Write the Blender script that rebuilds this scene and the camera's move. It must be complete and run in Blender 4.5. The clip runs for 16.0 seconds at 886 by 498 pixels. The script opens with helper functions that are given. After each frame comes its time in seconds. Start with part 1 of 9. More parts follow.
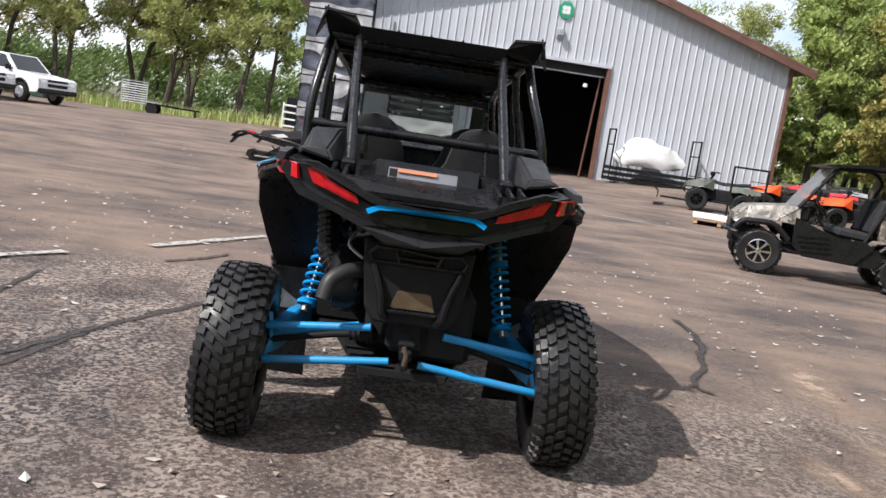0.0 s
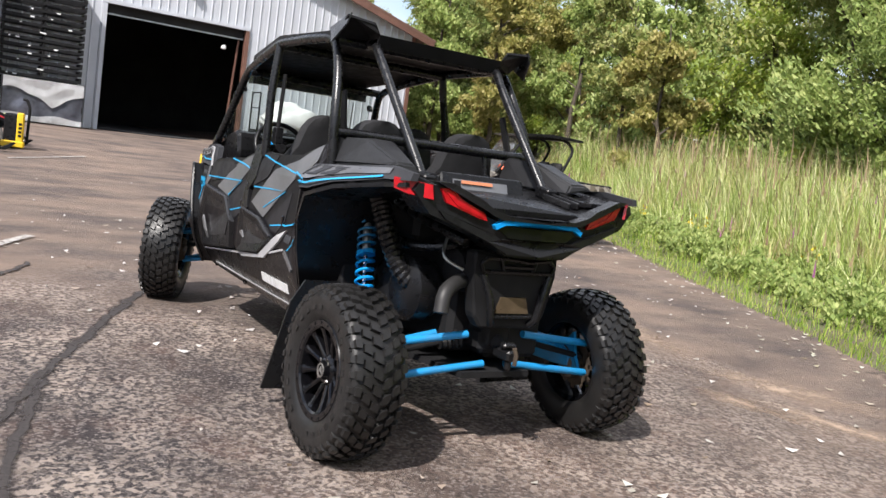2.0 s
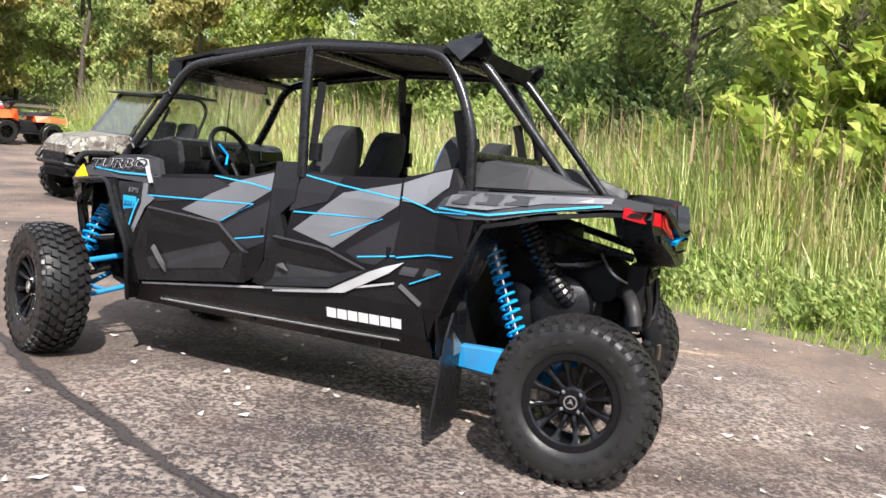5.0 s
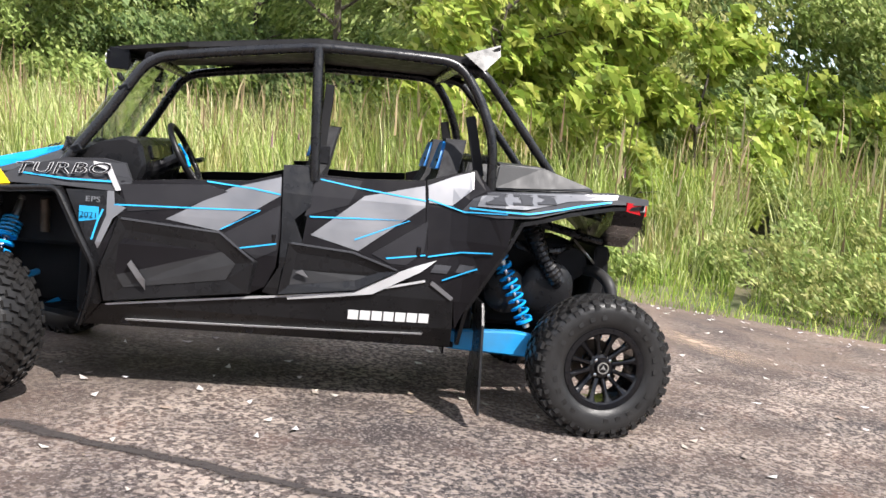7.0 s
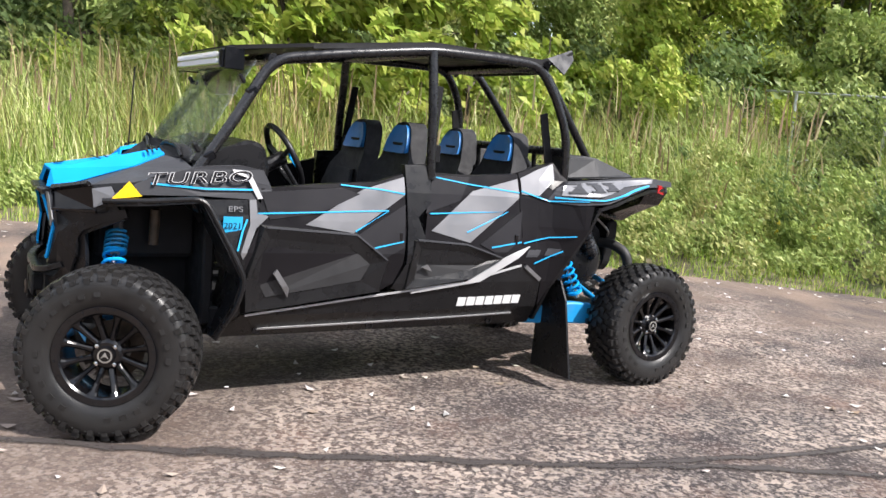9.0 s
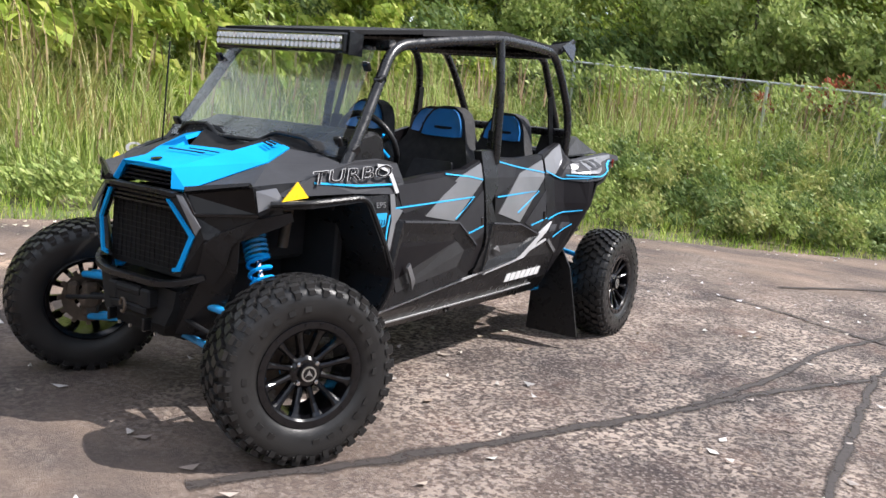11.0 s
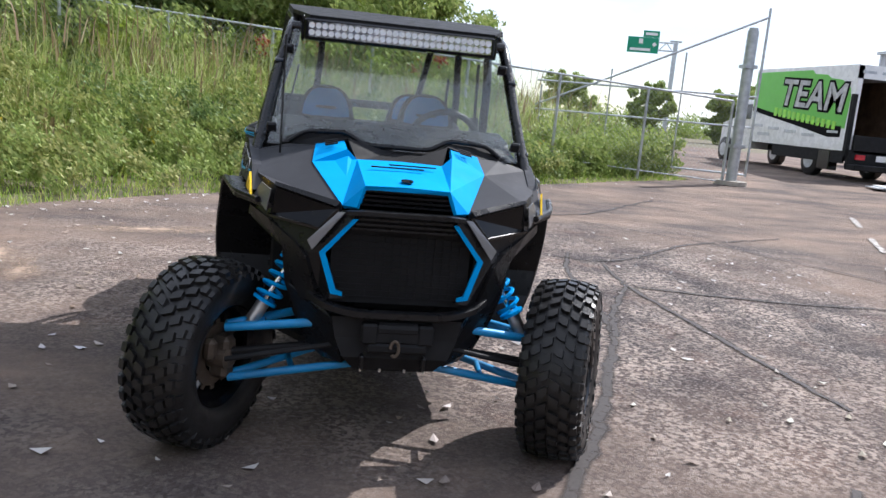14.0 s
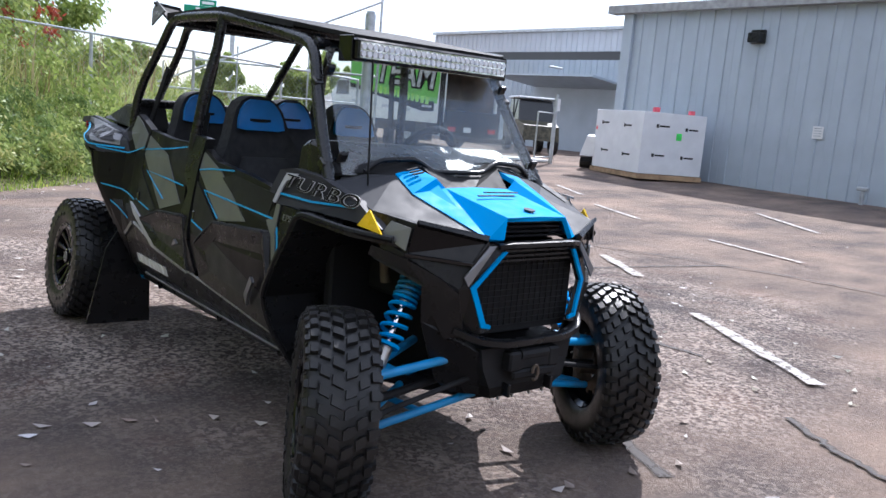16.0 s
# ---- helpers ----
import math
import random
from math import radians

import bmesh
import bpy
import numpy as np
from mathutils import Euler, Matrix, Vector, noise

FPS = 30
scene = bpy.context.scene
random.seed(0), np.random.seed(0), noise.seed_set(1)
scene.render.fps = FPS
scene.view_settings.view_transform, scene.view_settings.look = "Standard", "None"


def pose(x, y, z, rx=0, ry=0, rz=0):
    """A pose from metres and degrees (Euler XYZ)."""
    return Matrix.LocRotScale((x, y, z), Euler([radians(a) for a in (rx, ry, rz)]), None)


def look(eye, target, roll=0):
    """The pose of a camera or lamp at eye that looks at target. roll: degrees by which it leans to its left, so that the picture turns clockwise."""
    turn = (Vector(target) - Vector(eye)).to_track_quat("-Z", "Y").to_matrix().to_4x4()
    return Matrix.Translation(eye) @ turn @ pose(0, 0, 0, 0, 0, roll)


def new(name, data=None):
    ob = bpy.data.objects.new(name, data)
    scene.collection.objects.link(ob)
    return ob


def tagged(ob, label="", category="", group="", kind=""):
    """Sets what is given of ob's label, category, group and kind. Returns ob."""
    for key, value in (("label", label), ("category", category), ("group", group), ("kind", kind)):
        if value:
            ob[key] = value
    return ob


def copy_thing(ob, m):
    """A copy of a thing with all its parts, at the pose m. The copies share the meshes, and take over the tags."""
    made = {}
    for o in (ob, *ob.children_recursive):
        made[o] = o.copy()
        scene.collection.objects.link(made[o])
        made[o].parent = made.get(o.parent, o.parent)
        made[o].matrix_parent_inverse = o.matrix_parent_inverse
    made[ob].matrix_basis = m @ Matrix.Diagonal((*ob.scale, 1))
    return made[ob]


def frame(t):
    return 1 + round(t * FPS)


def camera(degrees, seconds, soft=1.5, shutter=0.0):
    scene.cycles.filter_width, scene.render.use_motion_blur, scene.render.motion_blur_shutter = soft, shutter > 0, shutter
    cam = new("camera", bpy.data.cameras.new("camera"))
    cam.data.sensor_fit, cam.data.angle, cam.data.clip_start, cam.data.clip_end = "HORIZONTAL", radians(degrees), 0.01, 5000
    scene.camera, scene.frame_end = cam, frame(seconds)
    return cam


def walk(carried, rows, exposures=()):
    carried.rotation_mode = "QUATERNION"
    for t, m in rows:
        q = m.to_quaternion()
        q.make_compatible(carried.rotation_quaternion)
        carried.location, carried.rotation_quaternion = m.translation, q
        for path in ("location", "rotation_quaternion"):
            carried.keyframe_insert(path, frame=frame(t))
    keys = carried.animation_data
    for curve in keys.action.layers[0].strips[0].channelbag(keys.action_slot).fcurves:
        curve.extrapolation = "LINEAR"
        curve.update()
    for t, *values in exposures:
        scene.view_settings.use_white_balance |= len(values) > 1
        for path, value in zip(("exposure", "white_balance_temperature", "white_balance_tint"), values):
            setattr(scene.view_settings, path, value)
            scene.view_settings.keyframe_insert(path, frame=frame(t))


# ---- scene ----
cam = camera(56.5, 16.0)

PATH = [
    (0, (-0.164, -4.882, 1.337), (-0.01, -2.907, 1.066), 8.7),
    (0.5, (-0.679, -4.854, 1.315), (-0.302, -2.907, 1.058), 8.5),
    (1, (-1.19, -4.797, 1.287), (-0.574, -2.91, 1.044), 8.3),
    (1.5, (-1.681, -4.667, 1.28), (-0.832, -2.871, 1.047), 8.2),
    (2, (-2.152, -4.458, 1.28), (-1.092, -2.778, 1.049), 8.0),
    (2.5, (-2.566, -4.203, 1.29), (-1.318, -2.657, 1.058), 7.7),
    (3, (-2.97, -3.911, 1.295), (-1.541, -2.531, 1.066), 7.4),
    (3.5, (-3.321, -3.543, 1.276), (-1.748, -2.328, 1.051), 7.1),
    (4, (-3.64, -3.115, 1.289), (-1.963, -2.05, 1.059), 6.8),
    (4.2, (-3.732, -2.932, 1.291), (-2.019, -1.924, 1.064), 6.6),
    (6.3, (-4.516, -0.785, 1.286), (-2.531, -0.695, 1.065), 6.2),
    (6.5, (-4.559, -0.58, 1.281), (-2.571, -0.595, 1.062), 6.1),
    (7, (-4.575, -0.085, 1.29), (-2.608, -0.379, 1.071), 5.9),
    (7.5, (-4.518, 0.448, 1.309), (-2.614, -0.119, 1.083), 5.9),
    (8, (-4.453, 0.987, 1.318), (-2.618, 0.228, 1.084), 5.6),
    (8.5, (-4.323, 1.513, 1.328), (-2.553, 0.619, 1.069), 5.5),
    (9, (-4.172, 2.024, 1.342), (-2.477, 0.998, 1.069), 5.2),
    (9.2, (-4.071, 2.218, 1.353), (-2.421, 1.123, 1.074), 5.3),
    (11.3, (-2.452, 3.884, 1.324), (-1.495, 2.158, 1.001), 5.7),
    (11.5, (-2.25, 3.994, 1.302), (-1.371, 2.228, 0.974), 5.7),
    (12, (-1.728, 4.215, 1.294), (-1.043, 2.369, 0.947), 5.6),
    (12.5, (-1.217, 4.355, 1.315), (-0.715, 2.453, 0.952), 5.6),
    (13, (-0.689, 4.474, 1.324), (-0.418, 2.526, 0.957), 5.6),
    (13.5, (-0.174, 4.491, 1.315), (-0.199, 2.523, 0.961), 5.5),
    (14, (0.361, 4.502, 1.333), (0.019, 2.561, 0.995), 5.4),
    (14.5, (0.857, 4.418, 1.344), (0.242, 2.544, 1.014), 5.3),
    (15, (1.344, 4.277, 1.368), (0.508, 2.49, 1.04), 5.2),
    (15.5, (1.796, 4.044, 1.379), (0.731, 2.382, 1.055), 5.1),
    (16, (2.181, 3.695, 1.368), (0.901, 2.191, 1.054), 5.0),
]
walk(cam, [(t, look(eye, target, roll)) for t, eye, target, roll in PATH],
     exposures=[(0.0, 0.56, 6330, 13), (1.5, 0.62, 6380, 13), (3.0, 0.92, 6400, 13), (6.3, 1.10, 6400, 13), (7.5, 1.14, 6400, 13), (9.0, 1.13, 6380, 13), (11.5, 0.96, 6250, 13), (13.0, 0.84, 6050, 13), (14.5, 0.74, 5930, 14), (16.0, 0.98, 5780, 15)])

# ---- world, sun, exposure ----
SUN_WAY = Vector((-0.78, -0.46, 1.0)).normalized()
SUN_EL, SUN_AZ = math.asin(SUN_WAY.z), math.atan2(SUN_WAY.x, SUN_WAY.y)
world = bpy.data.worlds.new("sky")
scene.world = world
world.use_nodes = True
wn, wl = world.node_tree.nodes, world.node_tree.links
wn.clear()
sky = wn.new("ShaderNodeTexSky")
sky.sky_type, sky.sun_disc = "NISHITA", False
sky.sun_elevation, sky.sun_rotation = SUN_EL, SUN_AZ
sky.dust_density, sky.air_density = 0.7, 1.0
wtc = wn.new("ShaderNodeTexCoord")
wmap = wn.new("ShaderNodeMapping")
wmap.inputs["Scale"].default_value = (1.0, 1.0, 2.6)
wno = wn.new("ShaderNodeTexNoise")
wno.inputs["Scale"].default_value, wno.inputs["Detail"].default_value = 2.6, 8.0
wramp = wn.new("ShaderNodeValToRGB")
wramp.color_ramp.elements[0].position, wramp.color_ramp.elements[1].position = 0.34, 0.58
wmix = wn.new("ShaderNodeMix")
wmix.data_type = "RGBA"
wmix.inputs[7].default_value = (11.0, 11.2, 11.6, 1.0)
wbg = wn.new("ShaderNodeBackground")
wbg.inputs["Strength"].default_value = 0.105
wout = wn.new("ShaderNodeOutputWorld")
wl.new(wtc.outputs["Generated"], wmap.inputs["Vector"])
wl.new(wmap.outputs["Vector"], wno.inputs["Vector"])
wl.new(wno.outputs["Fac"], wramp.inputs["Fac"])
wl.new(wramp.outputs["Color"], wmix.inputs[0])
wl.new(sky.outputs["Color"], wmix.inputs[6])
wshade = wn.new("ShaderNodeTexNoise")
wshade.inputs["Scale"].default_value, wshade.inputs["Detail"].default_value = 3.4, 6.0
wcloud = wn.new("ShaderNodeMix")
wcloud.data_type = "RGBA"
wcloud.inputs[6].default_value, wcloud.inputs[7].default_value = (5.8, 6.3, 7.0, 1.0), (9.4, 9.5, 9.7, 1.0)
wsr = wn.new("ShaderNodeMapRange")
wsr.inputs["From Min"].default_value, wsr.inputs["From Max"].default_value = 0.36, 0.60
wl.new(wmap.outputs["Vector"], wshade.inputs["Vector"])
wl.new(wshade.outputs["Fac"], wsr.inputs["Value"])
wl.new(wsr.outputs["Result"], wcloud.inputs[0])
wl.new(wcloud.outputs[2], wmix.inputs[7])
wl.new(wmix.outputs[2], wbg.inputs["Color"])
wl.new(wbg.outputs["Background"], wout.inputs["Surface"])

sun = new("sun", bpy.data.lights.new("sun", "SUN"))
sun.data.energy, sun.data.angle, sun.data.color = 4.35, radians(0.6), (1.0, 0.955, 0.88)
sun.matrix_world = look(SUN_WAY * 60, (0, 0, 0))



# ---- materials ----
def nodes_of(name):
    m = bpy.data.materials.new(name)
    m.use_nodes = True
    n = m.node_tree.nodes
    return m, n, m.node_tree.links, n["Principled BSDF"]


def noise_fac(n, l, scale, detail=4.0, lo=0.35, hi=0.65, stretch=None, src="Object", rough=0.5):
    tc = n.new("ShaderNodeTexCoord")
    no = n.new("ShaderNodeTexNoise")
    no.inputs["Scale"].default_value, no.inputs["Detail"].default_value, no.inputs["Roughness"].default_value = scale, detail, rough
    if stretch:
        mp = n.new("ShaderNodeMapping")
        mp.inputs["Scale"].default_value = stretch
        l.new(tc.outputs[src], mp.inputs["Vector"])
        l.new(mp.outputs["Vector"], no.inputs["Vector"])
    else:
        l.new(tc.outputs[src], no.inputs["Vector"])
    r = n.new("ShaderNodeMapRange")
    r.inputs["From Min"].default_value, r.inputs["From Max"].default_value = lo, hi
    l.new(no.outputs["Fac"], r.inputs["Value"])
    return r.outputs["Result"]


def blend(n, l, fac, a, b, mode="MIX"):
    mx = n.new("ShaderNodeMix")
    mx.data_type, mx.blend_type = "RGBA", mode
    for k, v in ((0, fac), (6, a), (7, b)):
        if isinstance(v, (int, float)):
            mx.inputs[k].default_value = v
        elif isinstance(v, tuple):
            mx.inputs[k].default_value = (*v, 1.0)
        else:
            l.new(v, mx.inputs[k])
    return mx.outputs[2]


def relief(n, l, bsdf, height, strength, dist=0.01):
    b = n.new("ShaderNodeBump")
    b.inputs["Strength"].default_value, b.inputs["Distance"].default_value = strength, dist
    l.new(height, b.inputs["Height"])
    l.new(b.outputs["Normal"], bsdf.inputs["Normal"])


def surf(name, base, rough=0.5, metal=0.0, var=0.25, scale=6.0, bump=0.0, bscale=80.0, coat=0.0, dirt=None, dirt_amount=0.5, spec=0.5):
    """A painted, moulded or metal surface with broad unevenness, fine grain and, where given, dust."""
    m, n, l, p = nodes_of(name)
    dark = tuple(c * (1 - var) for c in base)
    lite = tuple(min(1.0, c * (1 + var)) for c in base)
    col = blend(n, l, noise_fac(n, l, scale, 6.0, 0.3, 0.7), dark, lite)
    if dirt:
        f = noise_fac(n, l, scale * 0.7, 8.0, 0.5, 0.75)
        g = n.new("ShaderNodeMath")
        g.operation = "MULTIPLY"
        g.inputs[1].default_value = dirt_amount
        l.new(f, g.inputs[0])
        col = blend(n, l, g.outputs[0], col, dirt)
    l.new(col, p.inputs["Base Color"])
    rr = n.new("ShaderNodeMapRange")
    rr.inputs["To Min"].default_value, rr.inputs["To Max"].default_value = max(0.02, rough - 0.08), min(1.0, rough + 0.12)
    l.new(noise_fac(n, l, scale * 3, 5.0, 0.3, 0.7), rr.inputs["Value"])
    l.new(rr.outputs["Result"], p.inputs["Roughness"])
    p.inputs["Metallic"].default_value = metal
    p.inputs["Coat Weight"].default_value = coat
    if bump:
        relief(n, l, p, noise_fac(n, l, bscale, 3.0, 0.2, 0.8), bump, 0.002)
    p.inputs["Specular IOR Level"].default_value = spec
    return m


def leafy(name, a, b, c, rough=0.55, trans=0.34, dry=None):
    """Foliage: colour varies from leaf to leaf, some light passes through."""
    m, n, l, p = nodes_of(name)
    a, b, c = ((r, g, k * 1.22) for r, g, k in (a, b, c))
    geo = n.new("ShaderNodeNewGeometry")
    ramp = n.new("ShaderNodeValToRGB")
    ramp.color_ramp.elements[0].color, ramp.color_ramp.elements[1].color = (*a, 1), (*c, 1)
    e = ramp.color_ramp.elements.new(0.55)
    e.color = (*b, 1)
    l.new(geo.outputs["Random Per Island"], ramp.inputs["Fac"])
    col = blend(n, l, noise_fac(n, l, 0.35, 3.0, 0.3, 0.7), ramp.outputs["Color"], (0.75, 0.8, 0.6), "MULTIPLY")
    if dry:
        col = blend(n, l, noise_fac(n, l, 0.9, 5.0, 0.52, 0.66), col, blend(n, l, 0.55, col, dry))
    l.new(col, p.inputs["Base Color"])
    p.inputs["Roughness"].default_value = rough
    p.inputs["Specular IOR Level"].default_value = 0.3
    tr = n.new("ShaderNodeBsdfTranslucent")
    l.new(col, tr.inputs["Color"])
    ms = n.new("ShaderNodeMixShader")
    ms.inputs[0].default_value = trans
    l.new(p.outputs["BSDF"], ms.inputs[1])
    l.new(tr.outputs["BSDF"], ms.inputs[2])
    l.new(ms.outputs[0], n["Material Output"].inputs["Surface"])
    return m


def asphalt_material():
    """Old asphalt: dark binder, pale worn stone chips in drifts, brownish dust, a few dark stains."""
    m, n, l, p = nodes_of("worn_asphalt")

    def times(a, b):
        k = n.new("ShaderNodeMath")
        k.operation = "MULTIPLY"
        for i, v in enumerate((a, b)):
            if isinstance(v, float):
                k.inputs[i].default_value = v
            else:
                l.new(v, k.inputs[i])
        return k.outputs[0]

    grain = noise_fac(n, l, 150.0, 4.0, 0.36, 0.66, rough=0.6)
    fleck = noise_fac(n, l, 110.0, 4.0, 0.55, 0.64, rough=0.6)
    chips = noise_fac(n, l, 34.0, 5.0, 0.495, 0.555, (1.0, 0.8, 1.0), rough=0.62)
    def cells(scale, lo, hi):
        """Stone chips: crisp cells of which a share is pale."""
        tc = n.new("ShaderNodeTexCoord")
        warp = n.new("ShaderNodeTexNoise")
        warp.inputs["Scale"].default_value, warp.inputs["Detail"].default_value = scale * 0.9, 3.0
        vm = n.new("ShaderNodeVectorMath")
        vm.operation = "MULTIPLY_ADD"
        vm.inputs[1].default_value = (1.1 / scale, 1.1 / scale, 0.0)
        l.new(tc.outputs["Object"], warp.inputs["Vector"])
        l.new(warp.outputs["Color"], vm.inputs[0])
        l.new(tc.outputs["Object"], vm.inputs[2])
        vo = n.new("ShaderNodeTexVoronoi")
        vo.inputs["Scale"].default_value = scale
        l.new(vm.outputs["Vector"], vo.inputs["Vector"])
        sp = n.new("ShaderNodeSeparateColor")
        l.new(vo.outputs["Color"], sp.inputs["Color"])
        mr = n.new("ShaderNodeMapRange")
        mr.inputs["From Min"].default_value, mr.inputs["From Max"].default_value = lo, hi
        l.new(sp.outputs["Red"], mr.inputs["Value"])
        return mr.outputs["Result"]

    worn = noise_fac(n, l, 1.5, 10.0, 0.40, 0.60, (1.0, 0.75, 1.0), rough=0.65)
    dust = noise_fac(n, l, 0.40, 9.0, 0.44, 0.66, (1.2, 0.6, 1.0), rough=0.6)
    rust = noise_fac(n, l, 2.3, 9.0, 0.52, 0.70, rough=0.6)
    damp = noise_fac(n, l, 0.7, 10.0, 0.50, 0.66, (0.6, 1.0, 1.0), rough=0.6)
    col = blend(n, l, grain, (0.026, 0.023, 0.025), (0.085, 0.073, 0.072))
    col = blend(n, l, times(fleck, 0.35), col, (0.28, 0.24, 0.22))
    col = blend(n, l, times(dust, 0.62), col, (0.26, 0.185, 0.145))
    col = blend(n, l, times(rust, 0.40), col, (0.21, 0.12, 0.09))
    col = blend(n, l, times(damp, 0.65), col, (0.042, 0.036, 0.040))
    # pale chips thin out away from this point and brown takes their place
    tc = n.new("ShaderNodeTexCoord")
    far_off = n.new("ShaderNodeVectorMath")
    far_off.operation = "DISTANCE"
    far_off.inputs[1].default_value = (-1.6, -1.9, 0.0)
    l.new(tc.outputs["Object"], far_off.inputs[0])
    wob = n.new("ShaderNodeMath")
    wob.operation = "MULTIPLY_ADD"
    wob.inputs[1].default_value = -2.6
    l.new(noise_fac(n, l, 0.55, 6.0, 0.3, 0.7), wob.inputs[0])
    l.new(far_off.outputs["Value"], wob.inputs[2])
    zone = n.new("ShaderNodeMapRange")
    zone.interpolation_type = "SMOOTHSTEP"
    zone.inputs["From Min"].default_value, zone.inputs["From Max"].default_value = 0.8, 3.5
    zone.inputs["To Min"].default_value, zone.inputs["To Max"].default_value = 1.0, 0.14
    l.new(wob.outputs[0], zone.inputs["Value"])
    inv = n.new("ShaderNodeMath")
    inv.operation = "SUBTRACT"
    inv.inputs[0].default_value = 1.0
    l.new(zone.outputs["Result"], inv.inputs[1])
    worn = times(worn, zone.outputs["Result"])
    earth = blend(n, l, noise_fac(n, l, 0.8, 9.0, 0.38, 0.62, (0.7, 1.3, 1.0), rough=0.62), (0.118, 0.096, 0.088), (0.325, 0.240, 0.185))
    col = blend(n, l, times(inv.outputs[0], 0.76), col, earth)
    # fine crazing in the smoother part
    crz = n.new("ShaderNodeTexVoronoi")
    crz.feature = "DISTANCE_TO_EDGE"
    crz.inputs["Scale"].default_value = 4.2
    bend = n.new("ShaderNodeTexNoise")
    bend.inputs["Scale"].default_value, bend.inputs["Detail"].default_value = 3.0, 5.0
    shift = n.new("ShaderNodeVectorMath")
    shift.operation = "MULTIPLY_ADD"
    shift.inputs[1].default_value = (0.30, 0.30, 0.0)
    l.new(tc.outputs["Object"], bend.inputs["Vector"])
    l.new(bend.outputs["Color"], shift.inputs[0])
    l.new(tc.outputs["Object"], shift.inputs[2])
    l.new(shift.outputs["Vector"], crz.inputs["Vector"])
    thin = n.new("ShaderNodeMapRange")
    thin.inputs["From Min"].default_value, thin.inputs["From Max"].default_value = 0.008, 0.030
    thin.inputs["To Min"].default_value, thin.inputs["To Max"].default_value = 0.7, 0.0
    l.new(crz.outputs["Distance"], thin.inputs["Value"])
    col = blend(n, l, times(times(thin.outputs["Result"], noise_fac(n, l, 0.6, 5.0, 0.50, 0.62)), inv.outputs[0]), col, (0.035, 0.030, 0.030))
    col = blend(n, l, times(times(chips, worn), 0.34), col, (0.42, 0.355, 0.31))
    col = blend(n, l, times(times(cells(46.0, 0.54, 0.63), worn), 0.80), col, (0.50, 0.41, 0.345))
    col = blend(n, l, times(times(cells(80.0, 0.76, 0.82), 0.50), zone.outputs["Result"]), col, (0.36, 0.31, 0.285))
    col = blend(n, l, times(times(cells(64.0, 0.72, 0.80), 0.48), zone.outputs["Result"]), col, (0.026, 0.023, 0.025))
    l.new(col, p.inputs["Base Color"])
    p.inputs["Roughness"].default_value = 0.92
    p.inputs["Specular IOR Level"].default_value = 0.16
    relief(n, l, p, grain, 0.7, 0.008)
    return m


def rib_wall_material(name, base):
    return surf(name, base, 0.45, 0.0, 0.06, 1.2, 0.0, dirt=tuple(c * 0.75 for c in base), dirt_amount=0.35)


def worn_layer(name, base, rough, lo, hi, scale):
    """A thin layer on the asphalt that is worn through in places and thins out towards its sides."""
    m, n, l, p = nodes_of(name)
    l.new(blend(n, l, noise_fac(n, l, 60.0, 4.0, 0.3, 0.7), tuple(c * 0.7 for c in base), tuple(c * 1.25 for c in base)), p.inputs["Base Color"])
    p.inputs["Roughness"].default_value = rough
    at = n.new("ShaderNodeAttribute")
    at.attribute_name = "cover"
    mu = n.new("ShaderNodeMath")
    mu.operation = "MULTIPLY"
    l.new(at.outputs["Fac"], mu.inputs[0])
    l.new(noise_fac(n, l, scale, 7.0, lo, hi, rough=0.65), mu.inputs[1])
    tr = n.new("ShaderNodeBsdfTransparent")
    ms = n.new("ShaderNodeMixShader")
    l.new(mu.outputs[0], ms.inputs[0])
    l.new(tr.outputs[0], ms.inputs[1])
    l.new(p.outputs["BSDF"], ms.inputs[2])
    l.new(ms.outputs[0], n["Material Output"].inputs["Surface"])
    return m


ASPHALT = asphalt_material()
SOIL = surf("soil", (0.12, 0.10, 0.06), 0.95, 0, 0.4, 0.8, 0.6, 30.0, dirt=(0.07, 0.10, 0.03), dirt_amount=0.9)
TAR = worn_layer("tar_seam", (0.036, 0.029, 0.027), 0.8, 0.20, 0.46, 24.0)
LINE_PAINT = worn_layer("worn_white_paint", (0.40, 0.375, 0.35), 0.85, 0.33, 0.54, 16.0)
SAND = worn_layer("pale_sand", (0.34, 0.25, 0.185), 0.95, 0.34, 0.62, 7.0)
GREY_STEEL_WALL = rib_wall_material("pale_grey_steel_siding", (0.50, 0.52, 0.56))
BLUE_STEEL_WALL = rib_wall_material("blue_grey_steel_siding", (0.40, 0.45, 0.50))
BROWN_TRIM = surf("brown_trim", (0.15, 0.075, 0.055), 0.5, 0, 0.2, 3.0)
# near-black base: the shed's unlit inside is put into the colour
UNLIT_IN = surf("interior_shade_colour", (0.03, 0.03, 0.032), 0.9, 0, 0.3, 1.0)
ROOF_STEEL = surf("brown_roof_steel", (0.16, 0.09, 0.07), 0.5, 0.0, 0.2, 2.0)
# deep green, darkened further so the wood's shaded hollows are in the colour
LEAF_DARK = leafy("leaves_deep_green_shade", (0.095, 0.148, 0.042), (0.175, 0.25, 0.075), (0.30, 0.35, 0.12))
LEAF_MID = leafy("leaves_mid_green", (0.195, 0.267, 0.065), (0.325, 0.403, 0.104), (0.494, 0.533, 0.176))
LEAF_BRIGHT = leafy("leaves_yellow_green", (0.230, 0.333, 0.040), (0.380, 0.460, 0.069), (0.529, 0.529, 0.115))
